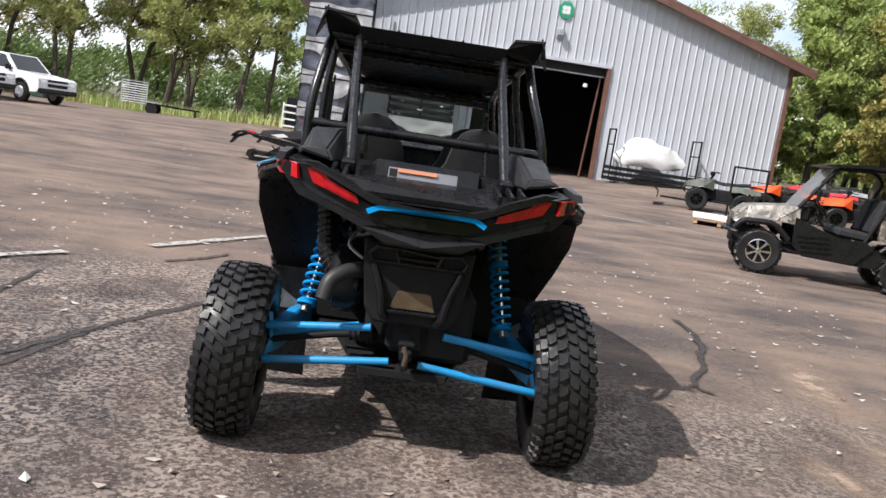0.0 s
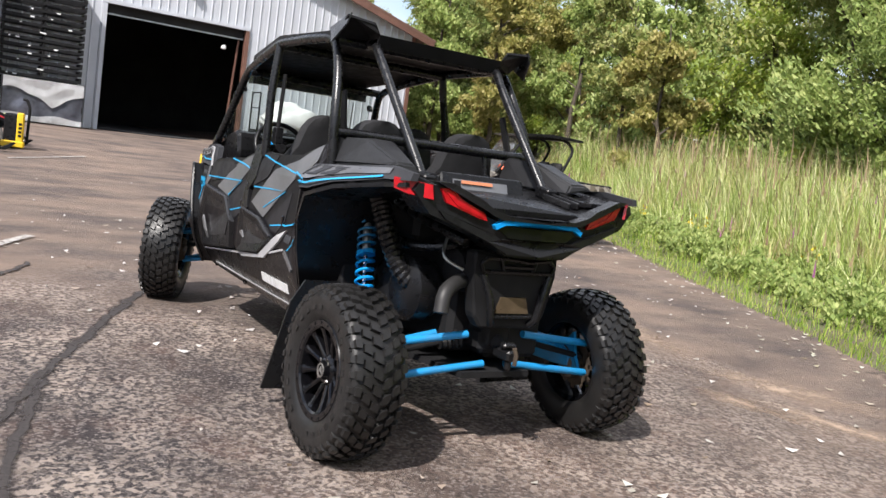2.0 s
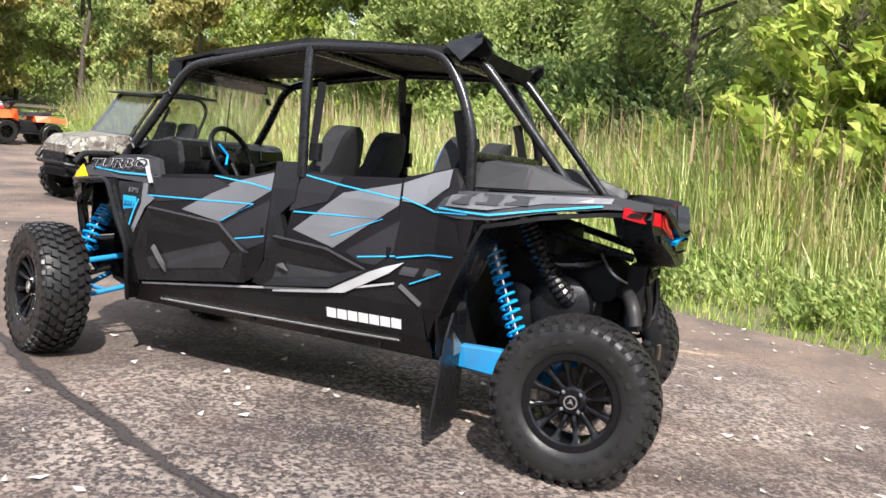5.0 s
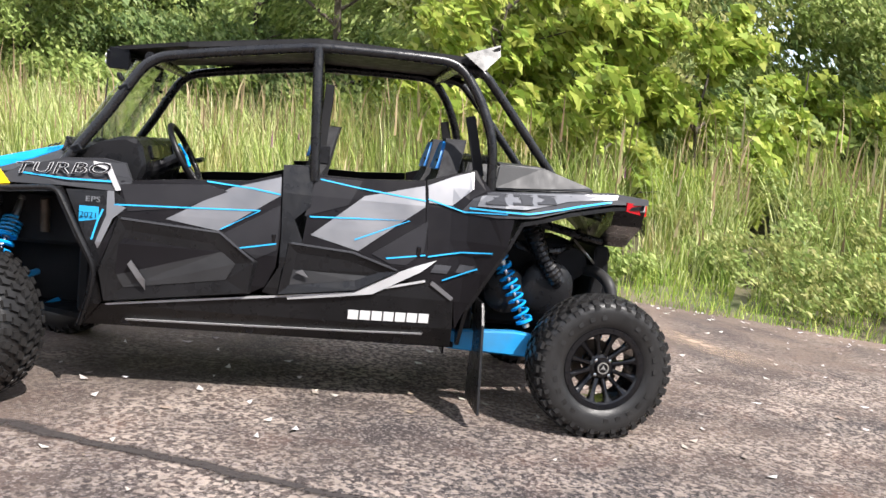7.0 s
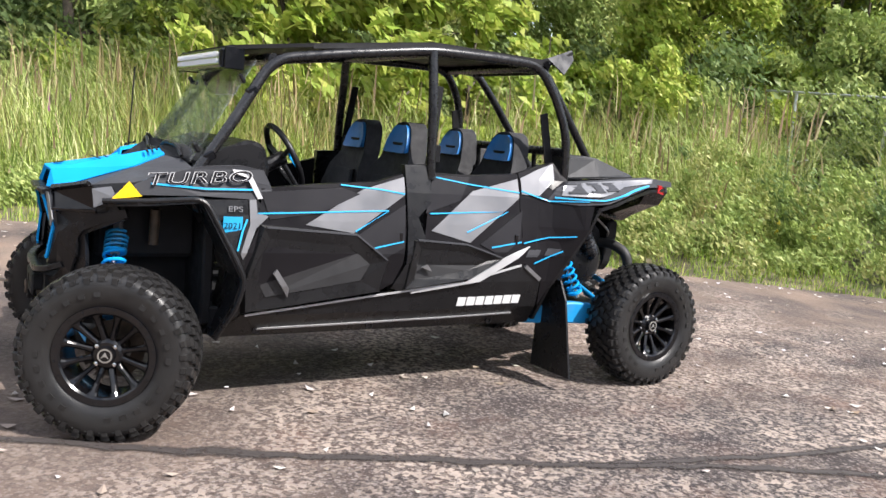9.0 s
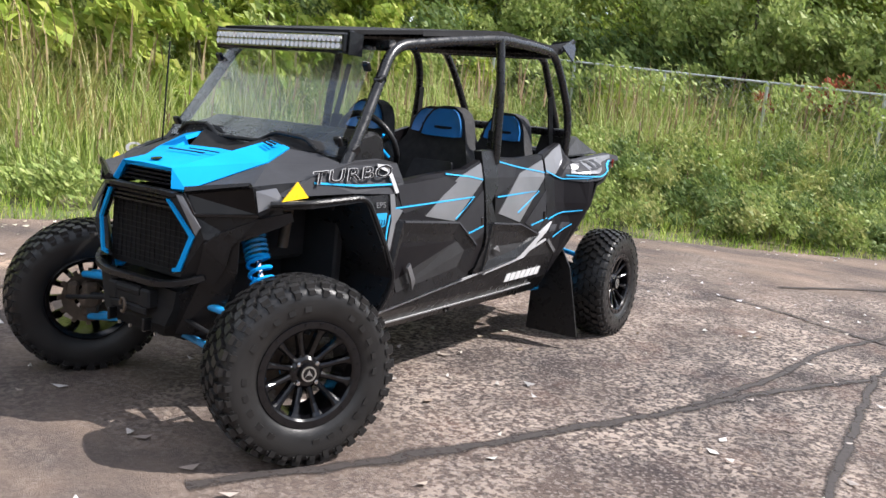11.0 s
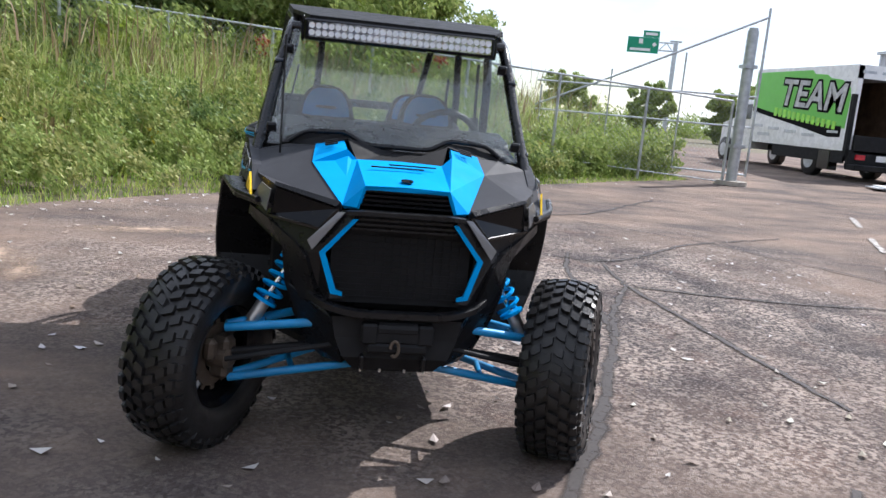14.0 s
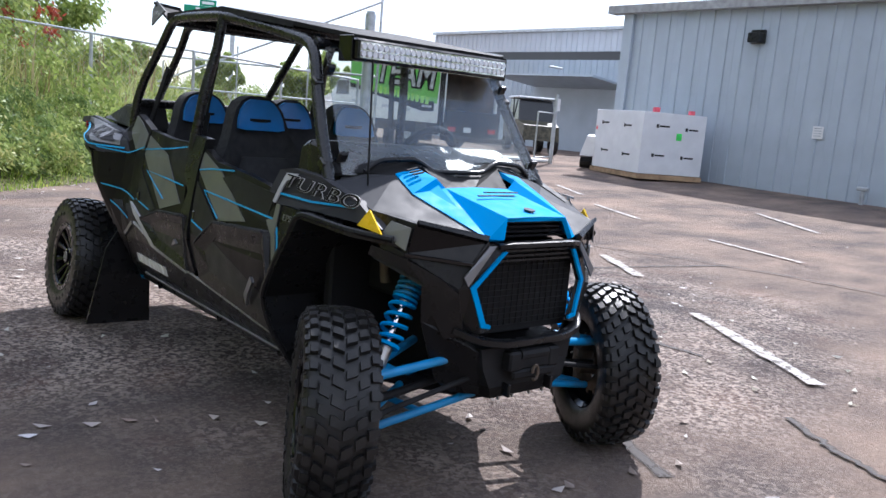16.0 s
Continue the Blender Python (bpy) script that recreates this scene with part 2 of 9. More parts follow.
LEAF_OLIVE = leafy("leaves_olive", (0.180, 0.228, 0.060), (0.348, 0.372, 0.108), (0.540, 0.504, 0.192))
LEAF_STRAW = leafy("leaves_yellowing", (0.22, 0.22, 0.05), (0.38, 0.34, 0.09), (0.55, 0.46, 0.17))
REED = leafy("reed_blades", (0.138, 0.218, 0.040), (0.460, 0.552, 0.127), (0.900, 0.874, 0.460), 0.45, 0.26, (0.483, 0.310, 0.172))
GRASS = leafy("grass_blades", (0.12, 0.23, 0.025), (0.35, 0.49, 0.065), (0.64, 0.63, 0.17), 0.45, 0.42)
SEED = leafy("seed_heads", (0.22, 0.14, 0.08), (0.36, 0.26, 0.14), (0.52, 0.42, 0.24), 0.8, 0.2)
PURPLE = leafy("purple_flower", (0.34, 0.10, 0.24), (0.44, 0.16, 0.32), (0.50, 0.24, 0.36), 0.7, 0.2)
YELLOW_FL = leafy("yellow_flower", (0.55, 0.40, 0.02), (0.65, 0.50, 0.03), (0.70, 0.55, 0.08), 0.7, 0.2)
FALLEN = leafy("fallen_leaf", (0.26, 0.18, 0.12), (0.52, 0.46, 0.38), (0.78, 0.74, 0.66), 0.7, 0.1)
BARK = surf("bark", (0.075, 0.06, 0.045), 0.95, 0, 0.4, 9.0, 0.8, 40.0)
BLACK_PLASTIC = surf("textured_black_plastic", (0.0085, 0.0085, 0.0095), 0.29, 0, 0.2, 6.0, 0.2, 420.0, dirt=(0.03, 0.027, 0.025), dirt_amount=0.10, spec=0.30)
BLACK_GLOSS = surf("gloss_black_paint", (0.004, 0.004, 0.005), 0.14, 0, 0.2, 5.0, 0.0, 60, 0.0, spec=0.45)
BLACK_MATT = surf("matt_black", (0.014, 0.014, 0.015), 0.6, 0, 0.3, 6.0, 0.2, 200.0, spec=0.15)
FRAME_BLACK = surf("powder_coated_black_tube", (0.008, 0.008, 0.009), 0.26, 0, 0.15, 9.0, 0.08, 500.0)
RUBBER = surf("tyre_rubber", (0.0150, 0.0145, 0.0145), 0.36, 0, 0.3, 9.0, 0.25, 260.0, dirt=(0.045, 0.040, 0.035), dirt_amount=0.16, spec=0.34)
BLUE = surf("bright_blue_paint", (0.008, 0.28, 0.66), 0.55, 0, 0.08, 5.0, 0, 60, 0.0, spec=0.04)
EDGE_SILVER = surf("pale_silver_print", (0.40, 0.40, 0.41), 0.45, 0, 0.12, 4.0, 0.0, 60, 0.0, spec=0.25)
INSERT_GREY = surf("charcoal_moulded_plastic", (0.016, 0.016, 0.0175), 0.50, 0, 0.2, 5.0, 0.2, 400.0)
LABEL_ORANGE = surf("faded_orange_print", (0.55, 0.20, 0.10), 0.5, 0, 0.1, 5.0)
BLUE_ARM = surf("blue_powder_coat", (0.012, 0.25, 0.55), 0.38, 0, 0.12, 8.0, 0, 60, 0.0, dirt=(0.10, 0.12, 0.13), dirt_amount=0.4)
END_PLATE = surf("satin_black_plate", (0.012, 0.012, 0.013), 0.30, 0, 0.1, 5.0, spec=0.6)
GRAPHITE = surf("graphite_grey_panel", (0.045, 0.046, 0.051), 0.48, 0, 0.12, 4.0, 0.1, 300.0, 0.0, spec=0.08)
SILVER_DECAL = surf("silver_grey_graphic", (0.22, 0.22, 0.23), 0.38, 0.66, 0.12, 3.0, 0.0, 60, 0.0, spec=0.3)
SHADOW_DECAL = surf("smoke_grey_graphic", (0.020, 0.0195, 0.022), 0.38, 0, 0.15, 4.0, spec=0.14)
DARK_DECAL = surf("charcoal_graphic", (0.009, 0.0082, 0.0095), 0.34, 0, 0.15, 4.0, 0.0, 60, 0.0, spec=0.14)
BLUE_DECAL = surf("blue_graphic", (0.02, 0.33, 0.62), 0.35, 0, 0.1, 4.0)
WHITE_DECAL = surf("white_graphic", (0.72, 0.72, 0.72), 0.45, 0, 0.06, 4.0)
RED_LENS = surf("red_lamp_lens", (0.42, 0.005, 0.012), 0.16, 0, 0.25, 30.0, 0.0, 60, 0.4)
AMBER = surf("yellow_reflector", (0.85, 0.55, 0.01), 0.3, 0, 0.1, 20.0)
SMOKED = surf("smoked_lamp_lens", (0.004, 0.004, 0.005), 0.12, 0, 0.2, 10.0, spec=0.22)
STEEL = surf("bare_steel", (0.45, 0.44, 0.42), 0.38, 0.9, 0.25, 12.0, 0.1, 120.0)
RUSTY = surf("dirty_steel", (0.11, 0.085, 0.065), 0.6, 0.6, 0.4, 14.0, 0.3, 90.0)
SEAT_BLACK = surf("black_seat_fabric", (0.014, 0.014, 0.016), 0.8, 0, 0.25, 10.0, 0.5, 300.0)
SEAT_GREY = surf("grey_seat_fabric", (0.028, 0.028, 0.031), 0.85, 0, 0.2, 10.0, 0.5, 300.0)
SEAT_BLUE = surf("blue_seat_vinyl", (0.012, 0.16, 0.46), 0.45, 0, 0.15, 8.0, 0.2, 200.0)
WHITE_PAINT = surf("white_vehicle_paint", (0.74, 0.74, 0.74), 0.25, 0, 0.05, 2.0, 0, 60, 0.5)
WHITE_SHEET = surf("white_plastic_sheet", (0.78, 0.78, 0.78), 0.4, 0, 0.08, 3.0, 0.3, 20.0)
DARK_GLASS = surf("dark_window", (0.02, 0.022, 0.025), 0.04, 0, 0.1, 2.0)
CHROME = surf("chrome", (0.7, 0.7, 0.7), 0.12, 1.0, 0.1, 6.0)
WOOD = surf("pallet_wood", (0.36, 0.24, 0.14), 0.85, 0, 0.3, 5.0, 0.5, 60.0)
GALV = surf("galvanised_steel", (0.46, 0.48, 0.50), 0.42, 0.7, 0.2, 7.0, 0.1, 90.0)
CONCRETE = surf("concrete", (0.34, 0.31, 0.27), 0.9, 0, 0.25, 4.0, 0.5, 60.0)
ORANGE = surf("orange_plastic", (0.75, 0.10, 0.02), 0.35, 0, 0.1, 5.0)
RED_PLASTIC = surf("red_plastic", (0.50, 0.02, 0.03), 0.35, 0, 0.1, 5.0)
YELLOW_PAINT = surf("yellow_paint", (0.75, 0.48, 0.02), 0.4, 0, 0.15, 5.0)
CAMO = None


def clear_glass(name, tint, rough=0.02):
    m, n, l, p = nodes_of(name)
    tr = n.new("ShaderNodeBsdfTransparent")
    tr.inputs["Color"].default_value = (*tint, 1)
    gl = n.new("ShaderNodeBsdfGlossy")
    gl.inputs["Roughness"].default_value = rough
    df = n.new("ShaderNodeBsdfDiffuse")
    df.inputs["Color"].default_value = (0.6, 0.6, 0.6, 1)
    lw = n.new("ShaderNodeLayerWeight")
    lw.inputs["Blend"].default_value = 0.5
    pw = n.new("ShaderNodeMath")
    pw.operation = "POWER"
    pw.inputs[1].default_value = 4.0
    l.new(lw.outputs["Facing"], pw.inputs[0])
    fr = n.new("ShaderNodeMapRange")
    fr.inputs["To Min"].default_value, fr.inputs["To Max"].default_value = 0.06, 0.9
    l.new(pw.outputs[0], fr.inputs["Value"])
    m1 = n.new("ShaderNodeMixShader")
    l.new(fr.outputs["Result"], m1.inputs[0])
    l.new(tr.outputs[0], m1.inputs[1])
    l.new(gl.outputs[0], m1.inputs[2])
    m2 = n.new("ShaderNodeMixShader")
    g = n.new("ShaderNodeMath")
    g.operation = "MULTIPLY"
    g.inputs[1].default_value = 0.09
    l.new(noise_fac(n, l, 5.0, 6.0, 0.0, 0.8), g.inputs[0])
    l.new(g.outputs[0], m2.inputs[0])
    l.new(m1.outputs[0], m2.inputs[1])
    l.new(df.outputs[0], m2.inputs[2])
    l.new(m2.outputs[0], n["Material Output"].inputs["Surface"])
    return m


def camo_material():
    m, n, l, p = nodes_of("woodland_camouflage")
    c = blend(n, l, noise_fac(n, l, 9.0, 6.0, 0.48, 0.52), (0.13, 0.112, 0.09), (0.27, 0.25, 0.215))
    c = blend(n, l, noise_fac(n, l, 14.0, 7.0, 0.55, 0.58), c, (0.06, 0.05, 0.04))
    l.new(c, p.inputs["Base Color"])
    p.inputs["Roughness"].default_value = 0.35
    return m


CAMO = camo_material()
GLASS = clear_glass("polycarbonate_windshield", (0.86, 0.90, 0.88))


# ---- mesh helpers ----
def finish(name, bm, material, smooth=False):
    bmesh.ops.recalc_face_normals(bm, faces=bm.faces[:])
    me = bpy.data.meshes.new(name)
    bm.to_mesh(me)
    bm.free()
    me.materials.append(material)
    if smooth:
        for p in me.polygons:
            p.use_smooth = True
        me.set_sharp_from_angle(angle=radians(38))
    return me


def part(name, bm, material, parent, label="", smooth=False):
    ob = new(name, finish(name, bm, material, smooth))
    ob.parent = parent
    if label:
        ob["label"] = label
    return ob


def thing(name, label, category, at=(0, 0, 0, 0, 0, 0), group="", kind=""):
    ob = new(name)
    ob.matrix_world = pose(*at)
    return tagged(ob, label, category, group, kind)


def box(bm, c, s, rot=(0, 0, 0), bevel=0.0):
    m = pose(*c, *rot) @ Matrix.Diagonal((*s, 1))
    r = bmesh.ops.create_cube(bm, size=1.0, matrix=m)
    if bevel:
        vs = set(r["verts"])
        es = [e for e in bm.edges if e.verts[0] in vs and e.verts[1] in vs]
        bmesh.ops.bevel(bm, geom=es, offset=bevel, segments=1, affect="EDGES", profile=0.6)
    return bm


def boxes(*rows, bevel=0.0):
    bm = bmesh.new()
    for r in rows:
        box(bm, r[0], r[1], r[2] if len(r) > 2 else (0, 0, 0), bevel)
    return bm


def prism(bm, poly, axis, a, b, bevel=0.0):
    """A polygon given in the other two axes (in their order), drawn out from a to b."""
    def at(p, v):
        return {"x": (v, p[0], p[1]), "y": (p[0], v, p[1]), "z": (p[0], p[1], v)}[axis]
    va, vb = [bm.verts.new(at(p, a)) for p in poly], [bm.verts.new(at(p, b)) for p in poly]
    n = len(poly)
    fs = [bm.faces.new(va), bm.faces.new(vb[::-1])]
    fs += [bm.faces.new((va[i], va[(i + 1) % n], vb[(i + 1) % n], vb[i])) for i in range(n)]
    if bevel:
        es = list({e for f in fs for e in f.edges})
        bmesh.ops.bevel(bm, geom=es, offset=bevel, segments=1, affect="EDGES", profile=0.6)
    return bm


def loft(bm, rings, closed=True, caps=True):
    vs = [[bm.verts.new(p) for p in r] for r in rings]
    n = len(rings[0])
    for a, b in zip(vs, vs[1:]):
        for i in range(n if closed else n - 1):
            j = (i + 1) % n
            bm.faces.new((a[i], a[j], b[j], b[i]))
    if caps and closed:
        bm.faces.new(vs[0][::-1])
        bm.faces.new(vs[-1])
    return bm


def rounded(pts, r, steps=4):
    """A polyline with its inner corners rounded."""
    pts = [Vector(p) for p in pts]
    out = [pts[0]]
    for a, b, c in zip(pts, pts[1:], pts[2:]):
        d = min(r, (a - b).length * 0.45, (c - b).length * 0.45)
        p, q = b + (a - b).normalized() * d, b + (c - b).normalized() * d
        for k in range(steps + 1):
            t = k / steps
            out.append(p * (1 - t) ** 2 + b * 2 * t * (1 - t) + q * t * t)
    return out + [pts[-1]]


def tube(bm, pts, r, segs=10, caps=True, radii=None):
    pts = [Vector(p) for p in pts]
    way = [(b - a).normalized() for a, b in zip(pts, pts[1:])]
    side = way[0].orthogonal().normalized()
    rings = []
    for i, p in enumerate(pts):
        w = way[0] if i == 0 else way[-1] if i == len(pts) - 1 else (way[i - 1] + way[i]).normalized()
        side = (side - w * side.dot(w)).normalized()
        up = w.cross(side)
        rr = radii[i] if radii else r
        rings.append([p + (side * math.cos(2 * math.pi * k / segs) + up * math.sin(2 * math.pi * k / segs)) * rr for k in range(segs)])
    return loft(bm, rings, True, caps)


def lathe(bm, profile, segs=32, m=None):
    """A profile of (radius, place along x) turned round the x axis."""
    rings = []
    for r, h in profile:
        rings.append([Vector((h, r * math.cos(2 * math.pi * k / segs), r * math.sin(2 * math.pi * k / segs))) for k in range(segs)])
    if m is not None:
        rings = [[m @ v for v in q] for q in rings]
    return loft(bm, rings, True, True)


def sheet(bm, faces, thick):
    """Faces from lists of points, welded and given thickness."""
    seen = {}
    for f in faces:
        vs = []
        for p in f:
            k = tuple(round(c, 4) for c in p)
            if k not in seen:
                seen[k] = bm.verts.new(p)
            vs.append(seen[k])
        bm.faces.new(vs)
    bmesh.ops.recalc_face_normals(bm, faces=bm.faces[:])
    bmesh.ops.solidify(bm, geom=bm.faces[:], thickness=thick)
    return bm


def quick(name, verts, faces, material, smooth=False):
    me = bpy.data.meshes.new(name)
    me.from_pydata(verts, [], faces)
    me.materials.append(material)
    if smooth:
        me.polygons.foreach_set("use_smooth", [True] * len(me.polygons))
    return me


def ease(a, b, v):
    t = min(1.0, max(0.0, (v - a) / (b - a)))
    return t * t * (3 - 2 * t)


def ground_z(x, y):
    """The lot dips gently where the vehicle stands."""
    z = 0.42 * ease(8, 27, math.hypot(x, y)) * (1 - 0.7 * ease(6, 14, -x) * ease(10, 20, y))
    return z + 0.055 * max(0.0, x - 5.5) * ease(14, 25, y)


# ---- ground and paved lot ----
EDGE = [(16, 22), (13.4, 16.5), (10.7, 11.0), (8.4, 6.1), (6.5, 2.6), (5.45, 0.65), (4.65, -0.75), (4.2, -1.9), (3.7, -3.1), (3.1, -4.2), (2.3, -5.3),
        (1.0, -6.8), (-0.4, -7.7), (-2.2, -9.3), (-4.0, -10.8), (-6.4, -12.6), (-8.7, -14.0)]


def edge_x(y):
    """Where the paving ends, for a given y."""
    if y >= EDGE[0][1]:
        return EDGE[0][0] + (y - EDGE[0][1]) * 0.45
    for (x0, y0), (x1, y1) in zip(EDGE, EDGE[1:]):
        if y >= y1:
            t = (y0 - y) / (y0 - y1)
            return x0 + (x1 - x0) * t
    return EDGE[-1][0]


def build_ground():
    verts, faces = [], []
    rings = [0, 2, 4, 6, 8, 10, 12, 14, 16, 18, 20, 23, 26, 30, 36, 45, 60, 90, 150, 300, 700, 1500]
    n = 64
    for r in rings[1:]:
        for k in range(n):
            x, y = r * math.cos(2 * math.pi * k / n), r * math.sin(2 * math.pi * k / n)
            verts.append((x, y, ground_z(x, y) - 0.035))
    verts.append((0, 0, -0.035))
    c = len(verts) - 1
    for k in range(n):
        faces.append((c, k, (k + 1) % n))
    for i in range(len(rings) - 2):
        for k in range(n):
            a, b = i * n + k, i * n + (k + 1) % n
            faces.append((a, a + n, b + n, b))
    tagged(new("ground", quick("ground", verts, faces, SOIL, True)), "grassy soil beyond the paved lot", "ground", kind="structure")
    # paving, in strips of y from its west side to its ragged edge
    verts, faces, cols = [], [], 26
    ys = [-40, -32, -26, -22, -19, -17, -15.5] + [-14 + 0.35 * i for i in range(150)] + [39, 40.5]
    rng = random.Random(3)
    for y in ys:
        e = edge_x(y) + rng.uniform(-0.07, 0.07) if y > -14 else -8.7 + (y + 14) * -0.12
        if y > 33:
            e = min(e, 20)
        w = -60.0
        for i in range(cols):
            t = i / (cols - 1)
            x = w + (e - w) * (1 - (1 - t) ** 2.2)
            verts.append((x, y, ground_z(x, y) + 0.0))
    for j in range(len(ys) - 1):
        for i in range(cols - 1):
            a = j * cols + i
            faces.append((a, a + 1, a + cols + 1, a + cols))
    tagged(new("pavement", quick("pavement", verts, faces, ASPHALT, True)), "worn dusty asphalt lot with pale patches", "pavement", kind="structure")


build_ground()


def ribbon(pts, widths, lift, wobble, seed, rag=0.3):
    """A flat strip laid along points of the ground."""
    rng = random.Random(seed)
    dense = rounded([(x, y, 0) for x, y in pts], 0.6, 6)
    line = []
    for a, b in zip(dense, dense[1:]):
        k = max(1, int((b - a).length / 0.12))
        line += [a + (b - a) * (i / k) for i in range(k)]
    line.append(dense[-1])
    verts, faces = [], []
    for i, p in enumerate(line):
        w = (line[min(i + 1, len(line) - 1)] - line[max(i - 1, 0)]).normalized()
        s = Vector((-w.y, w.x, 0))
        t = i / max(1, len(line) - 1)
        h = (widths[0] + (widths[1] - widths[0]) * t) * 0.5 * (1 + 0.45 * noise.noise((p.x * 3.1, p.y * 3.1, seed * 1.7)))
        j = rng.uniform(-wobble, wobble)
        for k in (-1.6, -0.55, 0.55, 1.6):
            q = p + s * (k * h * (1 + rng.uniform(-rag, rag)) + j)
            verts.append((q.x, q.y, ground_z(q.x, q.y) + lift))
        if i:
            a = 4 * i
            faces += [(a - 4 + c, a - 3 + c, a + 1 + c, a + c) for c in range(3)]
    return verts, faces


def layer(name, v, f, material, soft):
    """A mesh of ribbon faces whose cover falls off to both sides."""
    me = quick(name, v, f, material)
    at = me.attributes.new("cover", "FLOAT", "POINT")
    at.data.foreach_set("value", [(1.0 if i % 4 in (1, 2) else soft) for i in range(len(v))])
    return new(name, me)


for row, wid, wob, seed in (([(-0.62, 1.9), (-0.95, 1.3), (-1.22, 0.7), (-1.45, 0.15), (-1.65, -0.35), (-1.78, -0.9), (-1.9, -1.6), (-1.98, -2.4), (-2.3, -3.4)], (0.060, 0.040), 0.014, 1),
                            ([(-1.66, -0.3), (-1.86, -0.95), (-2.2, -1.6), (-2.36, -1.95), (-2.48, -2.85)], (0.046, 0.042), 0.016, 2),
                            ([(-2.45, 0.9), (-2.42, 0.2), (-2.37, -1.0), (-2.36, -1.95)], (0.03, 0.04), 0.012, 3),
                            ([(-2.4, -1.88), (-2.95, -1.72), (-3.7, -1.56), (-4.6, -1.55), (-6.2, -1.2)], (0.045, 0.03), 0.015, 4),
                            ([(-0.9, -3.7), (-1.5, -3.5), (-2.0, -3.2), (-2.5, -2.95), (-3.0, -3.3), (-4.1, -4.5), (-6.0, -5.6)], (0.04, 0.03), 0.02, 5),
                            ([(-1.2, -4.8), (-2.1, -6.0), (-3.6, -6.7), (-4.7, -8.1), (-5.8, -9.4)], (0.05, 0.04), 0.03, 6),
                            ([(-1.85, 1.8), (-1.68, 2.04), (-1.54, 2.28), (-1.5, 2.5)], (0.05, 0.03), 0.02, 7),
                            ([(2.6, 2.3), (2.55, 1.6), (2.23, 0.7), (1.92, 0.05), (2.02, -0.05)], (0.06, 0.04), 0.025, 8),
                            ([(-3.2, -6.0), (-4.6, -4.6), (-6.2, -1.2), (-6.6, 1.6)], (0.03, 0.03), 0.03, 10),
                            ([(-4.2, 2.6), (-6.0, 3.9), (-8.6, 6.5), (-10.4, 10.0)], (0.04, 0.03), 0.03, 9)):
    v, f = ribbon(row, wid, 0.004 + 0.0011 * seed, wob, seed)
    tagged(layer("crack", v, f, TAR, 0.0), "dark tar-filled crack in the asphalt", "crack", "cracks", "structure")
for a, b, w in (((-2.12, 2.35), (-1.36, 3.8), 0.10), ((-2.56, 1.6), (-3.5, 0.15), 0.11), ((-4.4, -1.07), (-5.05, -2.05), 0.11),
                ((-5.35, -2.5), (-6.2, -3.7), 0.10), ((-7.05, -4.9), (-7.8, -6.2), 0.10), ((-8.5, -7.4), (-9.2, -8.6), 0.10), ((-7.5, -1.0), (-8.0, -2.6), 0.10),
                ((-8.8, -4.4), (-9.6, -6.0), 0.10), ((-10.6, -7.2), (-11.4, -8.6), 0.10), ((4.6, 13.2), (7.1, 11.9), 0.10), 
                ((-1.0, 12.6), (0.6, 14.6), 0.09), ((-11, -2.5), (-12.4, -4.4), 0.1)):
    v, f = ribbon([a, b], (w * 0.62, w * 0.62), 0.019, 0.002, 11, 0.04)
    tagged(layer("parking_line", v, f, LINE_PAINT, 0.75), "worn white painted parking line", "road marking", "parking lines", "structure")


def blotch(x, y, rx, ry, rot, seed):
    verts, n = [(x, y, ground_z(x, y) + 0.003)], 40
    for k in range(n):
        a = 2 * math.pi * k / n
        r = 1 + 0.5 * noise.noise((math.cos(a) * 1.6 + seed * 7.1, math.sin(a) * 1.6, 0.3)) + 0.22 * noise.noise((math.cos(a) * 5 + seed, math.sin(a) * 5, 2.3))
        px, py = rx * r * math.cos(a), ry * r * math.sin(a)
        c, s = math.cos(rot), math.sin(rot)
        qx, qy = x + px * c - py * s, y + px * s + py * c
        verts.append((qx, qy, ground_z(qx, qy) + 0.003))
    return verts, [(0, 1 + k, 1 + (k + 1) % n) for k in range(n)]


def soft_blotch(name, v, f, material):
    me = quick(name, v, f, material)
    at = me.attributes.new("cover", "FLOAT", "POINT")
    at.data.foreach_set("value", [1.3 if i == 0 else 0.0 for i in range(len(v))])
    return new(name, me)


for i, (x, y, rx, ry, rot) in enumerate(((2.85, -1.0, 0.75, 0.26, 1.9), (2.5, -1.75, 0.65, 0.20, 2.0), (2.2, -1.35, 0.5, 0.16, 1.8), (1.7, -3.2, 0.8, 0.25, 0.3), (3.0, 0.6, 0.9, 0.3, 1.3))):
    v, f = blotch(x, y, rx, ry, rot, i)
    tagged(soft_blotch("sand_patch", v, f, SAND), "pale washed sand lying on the asphalt", "sand", "sand patches", "structure")


